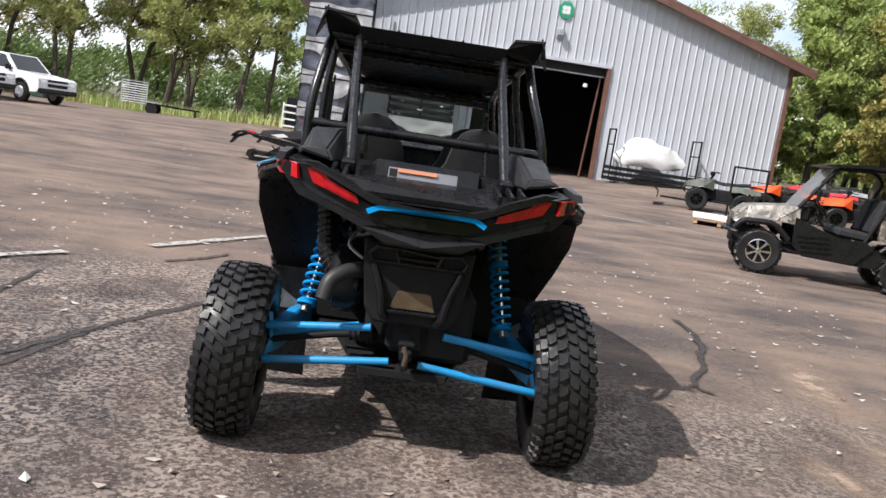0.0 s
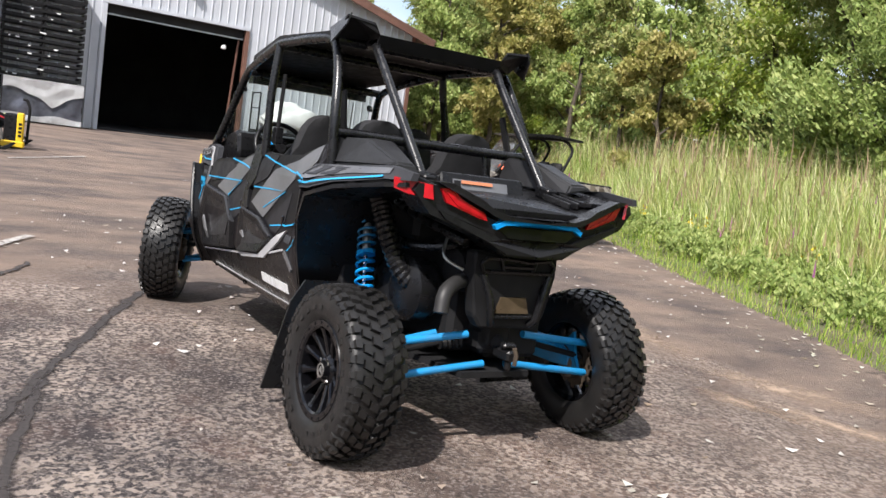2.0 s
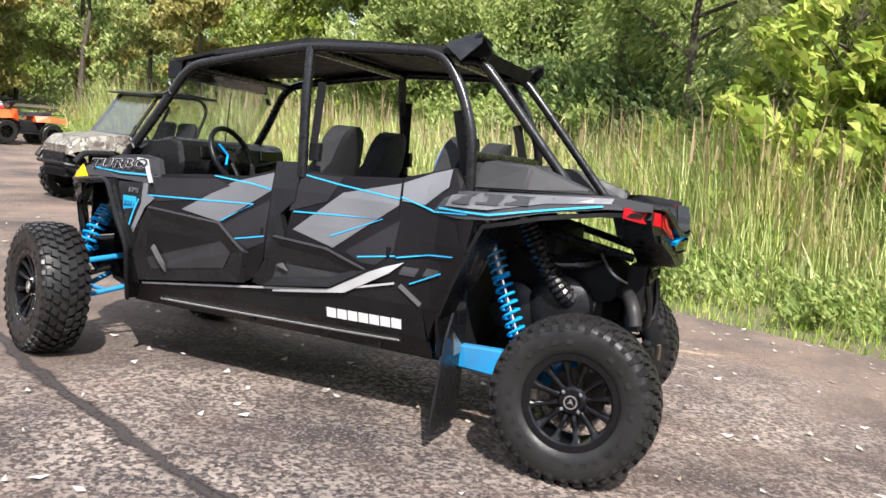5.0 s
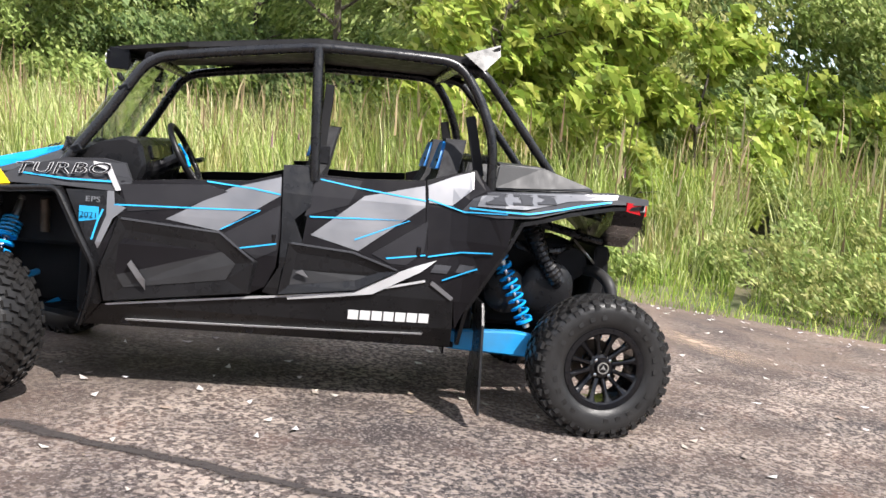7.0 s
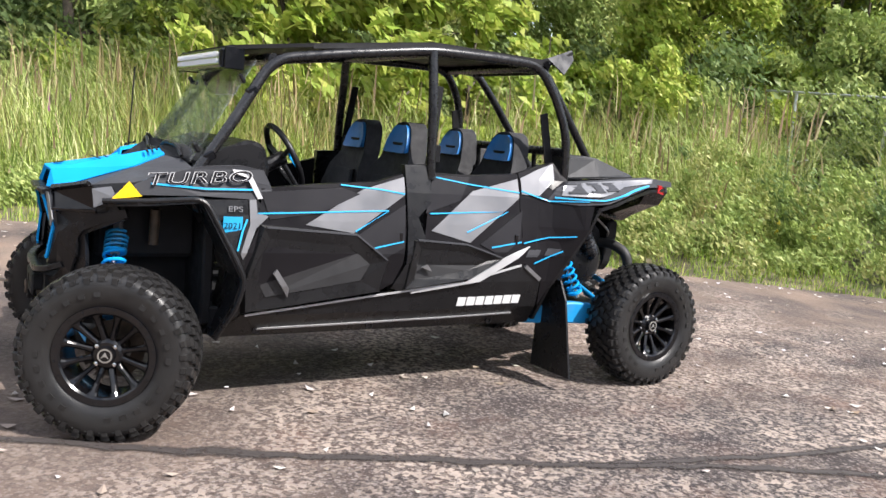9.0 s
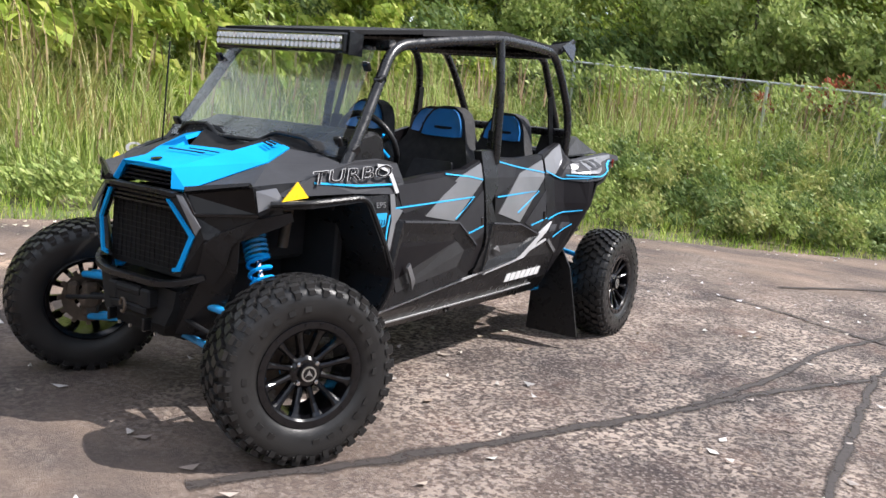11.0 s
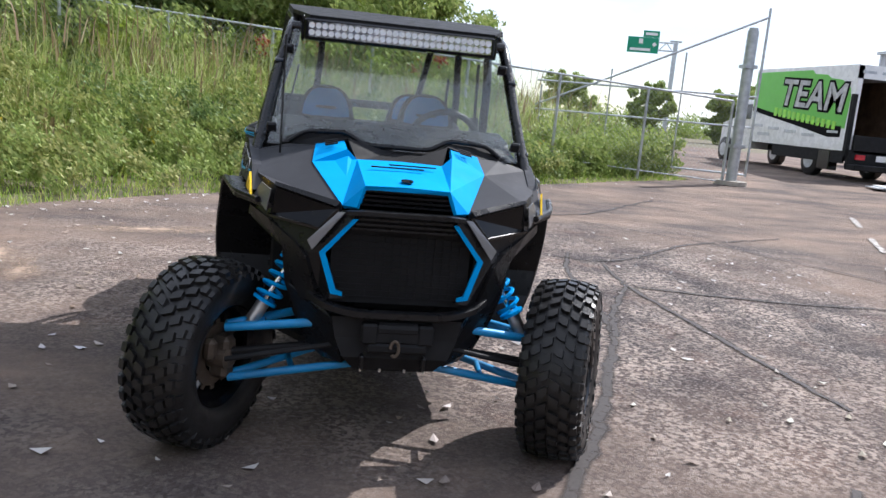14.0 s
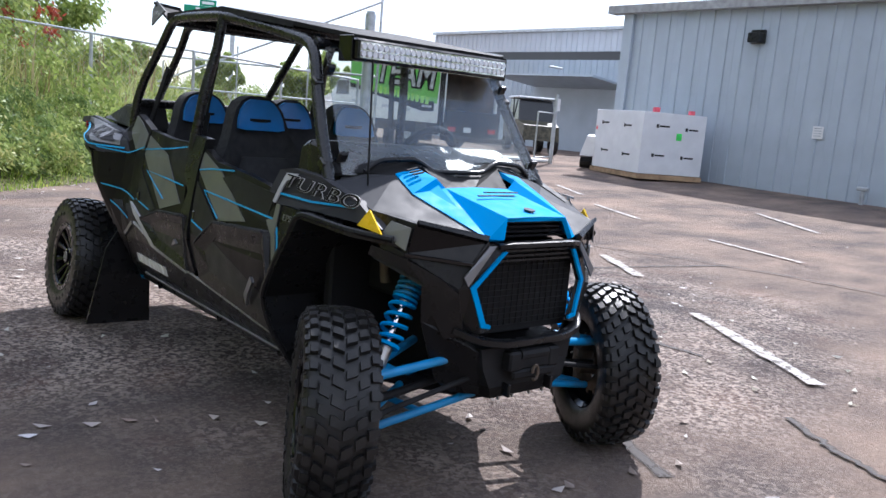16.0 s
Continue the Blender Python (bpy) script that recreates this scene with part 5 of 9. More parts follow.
for sg in (-1, 1):
    shock("rear_shock", (sg * 0.37, -0.91, 1.02), (sg * 0.46, -1.18, 0.46), 7, 0.040, 0.22, 0.93)
    shock("front_shock", (sg * 0.28, 1.37, 0.90), (sg * 0.535, 1.45, 0.46), 4, 0.044, 0.26, 0.76)
    arm = bmesh.new()
    prof = [(0.030, 0.050), (0.030, -0.050), (-0.030, -0.050), (-0.030, 0.050)]
    rings = []
    for x, y, z, k in ((0.40, -0.52, 0.385, 0.7), (0.46, -0.80, 0.375, 1.0), (0.51, -1.10, 0.385, 1.25), (0.555, -1.34, 0.375, 1.1), (0.58, -1.46, 0.365, 0.8)):
        rings.append([(sg * (x + u * 1.0), y, z + v * k) for u, v in prof])
    loft(arm, rings)
    bmesh.ops.bevel(arm, geom=arm.edges[:], offset=0.008, segments=1, affect="EDGES")
    part("trailing_arm", arm, BLUE_ARM, utv, "blue boxed steel trailing arm")
    kn = bmesh.new()
    sheet(kn, [[(sg * 0.565, -1.45, 0.50), (sg * 0.545, -1.50, 0.40), (sg * 0.565, -1.52, 0.32), (sg * 0.575, -1.40, 0.31), (sg * 0.57, -1.37, 0.42)]], 0.016)
    part("hub_carrier", kn, BLUE_ARM, utv)
    for x1, z1, x0, z0, yy in ((0.575, 0.465, 0.15, 0.520, -1.575), (0.575, 0.325, 0.06, 0.392, -1.595), (0.575, 0.39, 0.20, 0.48, -1.40)):
        part("radius_rod", tube(bmesh.new(), [(sg * x0, yy, z0), (sg * x1, yy + 0.04, z1)], 0.0165, 12), BLUE_ARM, utv, "straight blue steel rod", True)
    part("drive_shaft", tube(bmesh.new(), [(sg * 0.13, -1.49, 0.475), (sg * 0.30, -1.49, 0.45), (sg * 0.60, -1.49, 0.385)], 0.014, 10), BLACK_MATT, utv)
    bo = bmesh.new()
    tube(bo, [(sg * (0.14 + 0.012 * i), -1.49, 0.474 - 0.002 * i) for i in range(9)], 0.04, 12, True, [0.045 - 0.002 * i - (0.008 if i % 2 else 0) for i in range(9)])
    part("boot", bo, RUBBER, utv)
    low = tube(bmesh.new(), [(sg * 0.125, 1.54, 0.368), (sg * 0.595, 1.47, 0.268)], 0.0155, 12)
    tube(low, [(sg * 0.16, 1.22, 0.365), (sg * 0.595, 1.43, 0.268)], 0.0155, 12)
    tube(low, [(sg * 0.36, 1.505, 0.318), (sg * 0.38, 1.325, 0.316)], 0.012, 10)
    part("lower_arm", low, BLUE_ARM, utv, "blue tubular lower suspension arm", True)
    up = tube(bmesh.new(), [(sg * 0.24, 1.56, 0.525), (sg * 0.61, 1.495, 0.468)], 0.0165, 12)
    tube(up, [(sg * 0.25, 1.30, 0.52), (sg * 0.61, 1.455, 0.468)], 0.0165, 12)
    sheet(up, [[(sg * 0.47, 1.520, 0.492), (sg * 0.60, 1.495, 0.472), (sg * 0.60, 1.455, 0.472), (sg * 0.47, 1.395, 0.492)]], 0.010)
    part("upper_arm", up, BLUE_ARM, utv, "blue tubular upper suspension arm", True)
    part("front_axle", tube(bmesh.new(), [(sg * 0.12, 1.46, 0.43), (sg * 0.62, 1.47, 0.365)], 0.015, 10), BLACK_MATT, utv)
    part("tie_rod", tube(bmesh.new(), [(sg * 0.18, 1.60, 0.46), (sg * 0.60, 1.585, 0.375)], 0.010, 8), BLACK_MATT, utv)
    part("reservoir", tube(bmesh.new(), [(sg * 0.36, 1.24, 0.74), (sg * 0.38, 1.24, 0.90)], 0.022, 12), RUSTY, utv, "", True)

    # wheel arches: liner strips from the chassis out to the flare
    def liner(name, pts, x0, x1, w=0.018):
        bm = bmesh.new()
        fs = [[(sg * x0, y0, z0), (sg * x0, y1, z1), (sg * x1(y1, z1), y1, z1), (sg * x1(y0, z0), y0, z0)] for (y0, z0), (y1, z1) in zip(pts, pts[1:])]
        sheet(bm, fs, w)
        part(name, bm, BLACK_PLASTIC, utv, "black moulded wheel-arch liner")

    liner("front_arch", [(1.50, 0.935), (1.36, 0.955), (1.10, 0.985), (0.99, 0.78), (0.915, 0.64), (0.935, 0.52), (1.0, 0.345)], 0.36, lambda y, z: body_x(0.9, z) + (0.055 if y < 1.2 else 0.005 - 0.9 * max(0, y - 1.34)))
    liner("rear_arch", [(-0.80, 0.36), (-0.81, 0.56), (-0.895, 0.75), (-0.965, 0.90), (-1.02, 1.02), (-1.14, 1.05), (-1.257, 1.085), (-1.512, 1.130), (-1.66, 1.145)], 0.36, lambda y, z: body_x(y, z) + 0.004)
    part("flare_lip", tube(bmesh.new(), rounded([(sg * 0.52, 1.48, 0.945), (sg * 0.615, 1.34, 0.958), (sg * 0.675, 1.10, 0.985), (sg * 0.70, 0.99, 0.78), (sg * 0.705, 0.915, 0.64), (sg * 0.675, 0.935, 0.52), (sg * 0.58, 1.0, 0.345)], 0.05), 0.012, 8), BLACK_PLASTIC, utv, "", True)

    # side panels
    rocker = side_part("rocker_panel", [(1.00, 0.335), (0.90, 0.455), (0.23, 0.545), (-0.27, 0.612), (-0.62, 0.70), (-0.745, 0.62), (-0.775, 0.345)], 0.004, 0.03, sg, BLACK_PLASTIC, utv, "black moulded rocker panel")
    side_part("crease", stroke([(0.88, 0.455), (0.23, 0.540), (-0.27, 0.606), (-0.60, 0.690)], 0.010), 0.014, 0.012, sg, EDGE_SILVER, rocker)
    side_part("crease", stroke([(0.80, 0.375), (0.30, 0.385), (-0.30, 0.400), (-0.62, 0.412)], 0.009), 0.013, 0.012, sg, EDGE_SILVER, rocker)
    for yy in (0.80, 0.22, -0.50):
        b = lathe(bmesh.new(), [(0.001, 0.0), (0.020, 0.0), (0.020, 0.012), (0.012, 0.012), (0.012, 0.006), (0.001, 0.006)], 14, pose(sg * (body_x(yy, 0.365) + 0.004), yy, 0.368) @ (Matrix.Identity(4) if sg > 0 else pose(0, 0, 0, 0, 0, 180)))
        part("fastener", b, BLACK_GLOSS, rocker)
    for i in range(7):
        y0 = -0.245 - 0.0575 * i if sg < 0 else -0.64 + 0.0575 * i
        d = -0.050 if sg < 0 else 0.050
        zz = 0.491 + 0.0012 * (i if sg < 0 else 6 - i)
        bar = side_part("name_bar", [(y0, zz - 0.024), (y0 + d, zz - 0.024), (y0 + d, zz + 0.024), (y0, zz + 0.024)], 0.0075, 0.003, sg, WHITE_DECAL, rocker)

    def door(outline, insert, floor_, highlights, silver, dark, blue, name_label):
        d = side_part("door", outline, 0.004, 0.035, sg, DARK_DECAL, utv, name_label)
        cy, cz = sum(p[0] for p in insert) / len(insert), sum(p[1] for p in insert) / len(insert)
        skirt = [(sg * (body_x(y, z) + 0.003), cy + (y - cy) * 1.05, cz + (z - cz) * 1.06) for y, z in insert]
        rim = [(sg * (body_x(y, z) + 0.030), y, z) for y, z in insert]
        bed = [(sg * (body_x(y, z) + 0.011), y, z) for y, z in floor_]
        n = len(insert)
        fac = sheet(bmesh.new(), [[rim[i], rim[(i + 1) % n], bed[(i + 1) % n], bed[i]] for i in range(n)] + [[skirt[i], skirt[(i + 1) % n], rim[(i + 1) % n], rim[i]] for i in range(n)], 0.003)
        part("door_insert", fac, BLACK_PLASTIC, d, "sculpted black plastic door insert")
        a, b = Vector(bed[0]).lerp(Vector(bed[-1]), 0.5), Vector(bed[2]).lerp(Vector(bed[3]), 0.4)
        a.x -= sg * 0.004
        b.x -= sg * 0.004
        up = sheet(bmesh.new(), [[bed[0], bed[1], bed[2], tuple(b), tuple(a)]], 0.003)
        part("recess", up, BLACK_PLASTIC, d, "black recessed facet")
        # lighter grey puts the light on this up-tilted facet into its colour
        part("lower_facet", sheet(bmesh.new(), [[tuple(a), tuple(b)] + [(p[0] + sg * 0.002, p[1], p[2]) for p in bed[3:]]], 0.003), INSERT_GREY, d, "lower facet, light from above in its grey")
        # edge glints painted on: silver on the facet, graphite along the rim
        for poly in highlights:
            side_part("highlight_edge", poly, 0.033, 0.012, sg, SILVER_DECAL if len(poly) < 5 else GRAPHITE, d)
        for poly in silver:
            side_part("silver_graphic", poly, 0.008, 0.003, sg, SILVER_DECAL, d, "silver-grey angular graphic")
        for poly in dark:
            side_part("dark_graphic", poly, 0.0085, 0.003, sg, SHADOW_DECAL, d)
        for line in blue:
            side_part("blue_stripe", stroke(line, 0.0065), 0.011, 0.003, sg, BLUE_DECAL, d)
        return d

    d = door([(0.84, 1.035), (0.59, 1.065), (0.27, 1.09), (0.125, 1.135), (0.105, 0.86), (0.115, 0.70), (0.16, 0.60), (0.24, 0.555), (0.90, 0.462), (0.93, 0.60), (0.90, 0.75), (0.84, 0.88)],
             [(0.905, 0.62), (0.83, 0.865), (0.38, 0.835), (0.215, 0.715), (0.24, 0.565), (0.885, 0.475)],
             [(0.862, 0.66), (0.80, 0.815), (0.41, 0.785), (0.30, 0.70), (0.34, 0.62), (0.80, 0.545)],
             [[(0.78, 0.66), (0.765, 0.68), (0.70, 0.59), (0.70, 0.545)], stroke([(0.82, 0.868), (0.38, 0.842), (0.215, 0.722)], 0.008)],
             [[(0.63, 0.880), (0.39, 0.846), (0.118, 1.035), (0.122, 1.122), (0.345, 1.052)]],
             [[(0.84, 1.02), (0.45, 1.055), (0.36, 1.03), (0.56, 0.935), (0.80, 0.90)], [(0.115, 0.78), (0.21, 0.73), (0.37, 0.835), (0.115, 0.99)]],
             [[(0.46, 1.070), (0.24, 1.056), (0.12, 1.040)], [(0.86, 0.925), (0.55, 0.940), (0.206, 0.957), (0.38, 0.855)], [(0.29, 0.775), (0.12, 0.81)]],
             "charcoal front door with silver and blue graphics")
    box_latch = boxes(((sg * (body_x(0.12, 0.9) + 0.012), 0.135, 0.83), (0.014, 0.02, 0.05)), bevel=0.004)
    part("latch", box_latch, BLACK_GLOSS, d)
    d = door([(-0.03, 1.15), (-0.28, 1.15), (-0.565, 1.172), (-0.575, 1.0), (-0.60, 0.84), (-0.48, 0.735), (-0.27, 0.615), (0.10, 0.565), (0.085, 0.70), (0.0, 0.83)],
             [(0.06, 0.815), (-0.24, 0.795), (-0.46, 0.728), (-0.27, 0.622), (0.095, 0.572)],
             [(0.02, 0.775), (-0.22, 0.76), (-0.37, 0.715), (-0.26, 0.665), (0.045, 0.62)],
             [[(0.02, 0.685), (-0.01, 0.70), (-0.04, 0.665)], stroke([(0.05, 0.822), (-0.24, 0.802), (-0.455, 0.735)], 0.008)],
             [[(-0.035, 0.865), (-0.265, 0.808), (-0.570, 1.046), (-0.562, 1.146), (-0.275, 1.070)]],
             [[(-0.04, 1.14), (-0.26, 1.14), (-0.20, 1.02), (0.0, 0.95)], [(-0.42, 0.76), (-0.50, 0.76), (-0.58, 0.83), (-0.59, 0.98), (-0.33, 0.80)]],
             [[(-0.06, 1.13), (-0.25, 1.105), (-0.57, 1.075)], [(-0.025, 0.950), (-0.25, 0.962), (-0.50, 0.973), (-0.244, 0.861)], [(-0.40, 0.785), (-0.59, 0.815)]],
             "charcoal rear door with silver and blue graphics")
    part("latch", boxes(((sg * (body_x(-0.5, 0.85) + 0.012), -0.555, 0.83), (0.014, 0.02, 0.05)), bevel=0.004), BLACK_GLOSS, d)
    side_part("centre_pillar", [(0.118, 1.18), (-0.025, 1.19), (-0.025, 1.0), (0.045, 0.93), (0.0, 0.83), (0.085, 0.70), (0.10, 0.56), (0.17, 0.575), (0.10, 0.70), (0.10, 0.86)], 0.014, 0.045, sg, BLACK_PLASTIC, utv, "black moulded pillar between the doors")
    q = side_part("rear_quarter", [(-0.57, 1.175), (-0.70, 1.215), (-0.81, 1.245), (-0.89, 1.150), (-0.80, 1.075), (-0.90, 1.028), (-0.985, 1.030), (-0.965, 0.90), (-0.895, 0.75), (-0.81, 0.56), (-0.775, 0.45), (-0.745, 0.62), (-0.62, 0.70), (-0.40, 0.665), (-0.49, 0.745), (-0.60, 0.84), (-0.578, 1.0)], 0.006, 0.035, sg, DARK_DECAL, utv, "charcoal rear quarter panel with graphics")
    side_part("silver_graphic", [(-0.576, 1.150), (-0.70, 1.205), (-0.80, 1.238), (-0.80, 1.155), (-0.70, 1.064), (-0.585, 1.068)], 0.014, 0.003, sg, SILVER_DECAL, q)
    side_part("silver_edge", [(0.05, 0.556), (-0.257, 0.606), (-0.45, 0.715), (-0.54, 0.756), (-0.644, 0.794), (-0.573, 0.733), (-0.35, 0.606), (-0.20, 0.582), (0.05, 0.546)], 0.018, 0.012, sg, EDGE_SILVER, q)
    side_part("blue_stripe", stroke([(-0.58, 1.085), (-0.76, 1.04), (-0.95, 1.055)], 0.0065), 0.017, 0.003, sg, BLUE_DECAL, q)
    side_part("blue_stripe", stroke([(-0.60, 0.81), (-0.76, 0.845), (-0.90, 0.86)], 0.0065), 0.017, 0.003, sg, BLUE_DECAL, q)
    side_part("blue_stripe", stroke([(-0.68, 0.70), (-0.84, 0.775)], 0.0065), 0.017, 0.003, sg, BLUE_DECAL, q)
    side_part("silver_edge", stroke([(-0.63, 0.685), (-0.74, 0.61)], 0.02), 0.014, 0.01, sg, SILVER_DECAL, q)
    for poly in ([(-0.62, 0.735), (-0.70, 0.735), (-0.72, 0.775), (-0.64, 0.775)], [(-0.74, 0.745), (-0.81, 0.745), (-0.83, 0.785), (-0.76, 0.785)]):
        side_part("emblem_bar", poly, 0.011, 0.003, sg, GRAPHITE, q)
    rf = side_part("rear_fender", [(-0.74, 1.034), (-0.90, 1.030), (-1.075, 1.046), (-1.257, 1.096), (-1.512, 1.144), (-1.70, 1.155), (-1.70, 1.185), (-1.512, 1.200), (-1.22, 1.174), (-0.89, 1.150), (-0.80, 1.110)], 0.012, 0.03, sg, GRAPHITE, utv, "graphite rear fender with graphics")
    # silver streak: printed graphic plus the fender's sun sheen put into colour
    side_part("silver_graphic", [(-0.815, 1.075), (-0.835, 1.125), (-0.90, 1.145), (-1.20, 1.168), (-1.54, 1.192), (-1.53, 1.168), (-1.27, 1.140), (-1.04, 1.085)], 0.019, 0.003, sg, SILVER_DECAL, rf)
    for i in range(3):
        y0 = -0.850 - 0.125 * i
        side_part("emblem_bar", stroke([(y0, 1.096 + 0.012 * i), (y0 - 0.100, 1.102 + 0.012 * i), (y0 - 0.040, 1.124 + 0.010 * i), (y0 - 0.112, 1.144 + 0.006 * i), (y0 - 0.012, 1.140 + 0.006 * i)], 0.010), 0.024, 0.003, sg, GRAPHITE, rf)
    side_part("blue_stripe", stroke([(-0.78, 1.062), (-1.05, 1.066), (-1.30, 1.118), (-1.50, 1.155)], 0.008), 0.024, 0.003, sg, BLUE_DECAL, rf)
    # front corner: upper side panel, lower cheek with the tag
    tp = side_part("front_side_panel", [(1.44, 0.975), (1.30, 1.055), (1.10, 1.115), (0.93, 1.13), (0.83, 1.115), (0.79, 1.03), (0.86, 0.985), (1.10, 0.99)], 0.008, 0.035, sg, GRAPHITE, utv, "graphite panel over the front wheel")
    tp_of[sg] = tp
    side_part("silver_edge", [(0.970, 1.112), (0.895, 1.108), (0.835, 0.992), (0.858, 0.988), (0.908, 1.080), (0.965, 1.098)], 0.014, 0.006, sg, EDGE_SILVER, tp)
    lp = side_part("front_corner_panel", [(1.08, 0.975), (0.86, 0.985), (0.80, 0.93), (0.86, 0.87), (0.90, 0.75), (0.93, 0.60), (0.90, 0.465), (0.995, 0.345), (0.935, 0.52), (0.915, 0.64), (0.99, 0.79)], 0.006, 0.03, sg, BLACK_PLASTIC, utv, "black corner panel behind the front wheel")
    side_part("silver_graphic", [(0.895, 0.985), (0.865, 0.985), (0.858, 0.928), (0.806, 0.915), (0.862, 0.86), (0.905, 0.745), (0.918, 0.72), (0.930, 0.745), (0.905, 0.83), (0.890, 0.875)], 0.011, 0.004, sg, SILVER_DECAL, lp)
    side_part("blue_stripe", stroke([(0.905, 0.90), (0.925, 0.845), (0.945, 0.76)], 0.008), 0.016, 0.003, sg, BLUE_DECAL, lp)
    bm = bmesh.new()
    x0 = body_x(1.38, 0.98)
    sheet(bm, [[(sg * (x0 - 0.002), 1.450, 0.958), (sg * (x0 + 0.022), 1.335, 0.974), (sg * (x0 + 0.008), 1.385, 1.034)]], 0.008)
    part("side_reflector", bm, AMBER, utv, "yellow triangular reflector")

    # mud flap behind the rear door
    fl = bmesh.new()
    prism(fl, [(sg * 0.46, 0.60), (sg * 0.64, 0.60), (sg * 0.70, 0.50), (sg * 0.80, 0.08), (sg * 0.45, 0.07)], "y", -0.905, -0.893)
    f = part("mud_flap", fl, BLACK_PLASTIC, utv, "black rubber mud flap")
    fb = bmesh.new()
    prism(fb, [(sg * 0.63, 0.51), (sg * 0.66, 0.53), (sg * 0.52, 0.44), (sg * 0.52, 0.40), (sg * 0.60, 0.40)], "y", -0.912, -0.904)
    part("bracket", fb, STEEL, f)
    # upper engine cover
    ec = bmesh.new()
    xo = body_x(-1.1, 1.2)
    loft(ec, [[(sg * (xo - 0.005), -0.90, 1.16), (sg * (xo - 0.03), -0.92, 1.285), (sg * 0.38, -0.93, 1.300), (sg * 0.36, -0.90, 1.16)],
              [(sg * (xo - 0.005), -1.14, 1.175), (sg * (xo - 0.05), -1.15, 1.290), (sg * 0.40, -1.16, 1.295), (sg * 0.36, -1.14, 1.16)],
              [(sg * (xo - 0.01), -1.43, 1.195), (sg * (xo - 0.06), -1.42, 1.212), (sg * 0.43, -1.42, 1.210), (sg * 0.40, -1.43, 1.16)]])
    bmesh.ops.bevel(ec, geom=ec.edges[:], offset=0.010, segments=2, affect="EDGES")
    part("shoulder_cover", ec, INSERT_GREY, utv, "dark grey raised cover beside the engine")
    # rear corner
    mk = bmesh.new()
    sheet(mk, [[(sg * 0.505, -1.732, 1.094), (sg * 0.585, -1.655, 1.104), (sg * 0.592, -1.650, 1.158), (sg * 0.515, -1.727, 1.150)], [(sg * 0.585, -1.655, 1.104), (sg * 0.606, -1.585, 1.116), (sg * 0.612, -1.585, 1.160), (sg * 0.592, -1.650, 1.158)]], 0.012)
    part("side_marker", mk, RED_LENS, utv, "red side marker lens")

# rear deck and tail


def tail_y(x):
    return -1.785 + 0.13 * abs(x) + 0.06 * max(0, abs(x) - 0.35)


def tail_prism(half, back, depth, sym=True):
    """A part of the tail given by (x, z) corners: one piece across both sides, or one a side."""
    bm = bmesh.new()
    full = half + [(-x, z) for x, z in half[::-1] if abs(x) > 1e-6] if sym else half
    va = [bm.verts.new((x, tail_y(x) - back, z)) for x, z in full]
    vb = [bm.verts.new((x, tail_y(x) - back + depth, z)) for x, z in full]
    bm.faces.new(va)
    bm.faces.new(vb[::-1])
    n = len(full)
    for i in range(n):
        j = (i + 1) % n
        bm.faces.new((va[i], va[j], vb[j], vb[i]))
    return bm


tail = part("tail_panel", tail_prism([(0.0, 1.03), (0.20, 1.03), (0.265, 1.052), (0.45, 1.150), (0.56, 1.152), (0.575, 1.12), (0.50, 1.035), (0.25, 0.955), (0.15, 0.895), (0.0, 0.893)], 0.0, 0.16), BLACK_PLASTIC, utv, "black sculpted tail panel")
part("lower_lip", tail_prism([(0.0, 0.965), (0.18, 0.965), (0.30, 1.005), (0.47, 1.055), (0.44, 1.022), (0.25, 0.952), (0.15, 0.905), (0.0, 0.905)], 0.014, 0.03), BLACK_PLASTIC, tail)
part("upper_lip", tail_prism([(0.0, 1.062), (0.17, 1.062), (0.25, 1.085), (0.30, 1.115), (0.44, 1.168), (0.50, 1.165), (0.46, 1.150), (0.28, 1.075), (0.21, 1.045), (0.0, 1.045)], 0.03, 0.06), BLACK_PLASTIC, tail)
part("blue_light_bar", tail_prism([(0.0, 1.044), (0.188, 1.044), (0.232, 1.020), (0.222, 1.003), (0.182, 1.024), (0.0, 1.024)], 0.022, 0.03), BLUE, tail, "bright blue strip")
part("inset", tail_prism([(0.0, 1.018), (0.175, 1.018), (0.205, 1.004), (0.15, 0.972), (0.0, 0.972)], 0.006, 0.012), BLACK_GLOSS, tail)
for sg in (-1, 1):
    lamp = part("tail_lamp", tail_prism([(sg * 0.475, 1.142), (sg * 0.425, 1.146), (sg * 0.385, 1.108), (sg * 0.275, 1.062), (sg * 0.262, 1.034), (sg * 0.30, 1.040), (sg * 0.445, 1.088)][::sg], 0.012, 0.02, False), RED_LENS, tail, "angular red tail lamp")
    part("lens_rib", tail_prism([(sg * 0.455, 1.130), (sg * 0.43, 1.132), (sg * 0.39, 1.090), (sg * 0.285, 1.050), (sg * 0.287, 1.044), (sg * 0.40, 1.080)][::sg], 0.016, 0.006, False), RED_LENS, lamp)
deck = bmesh.new()
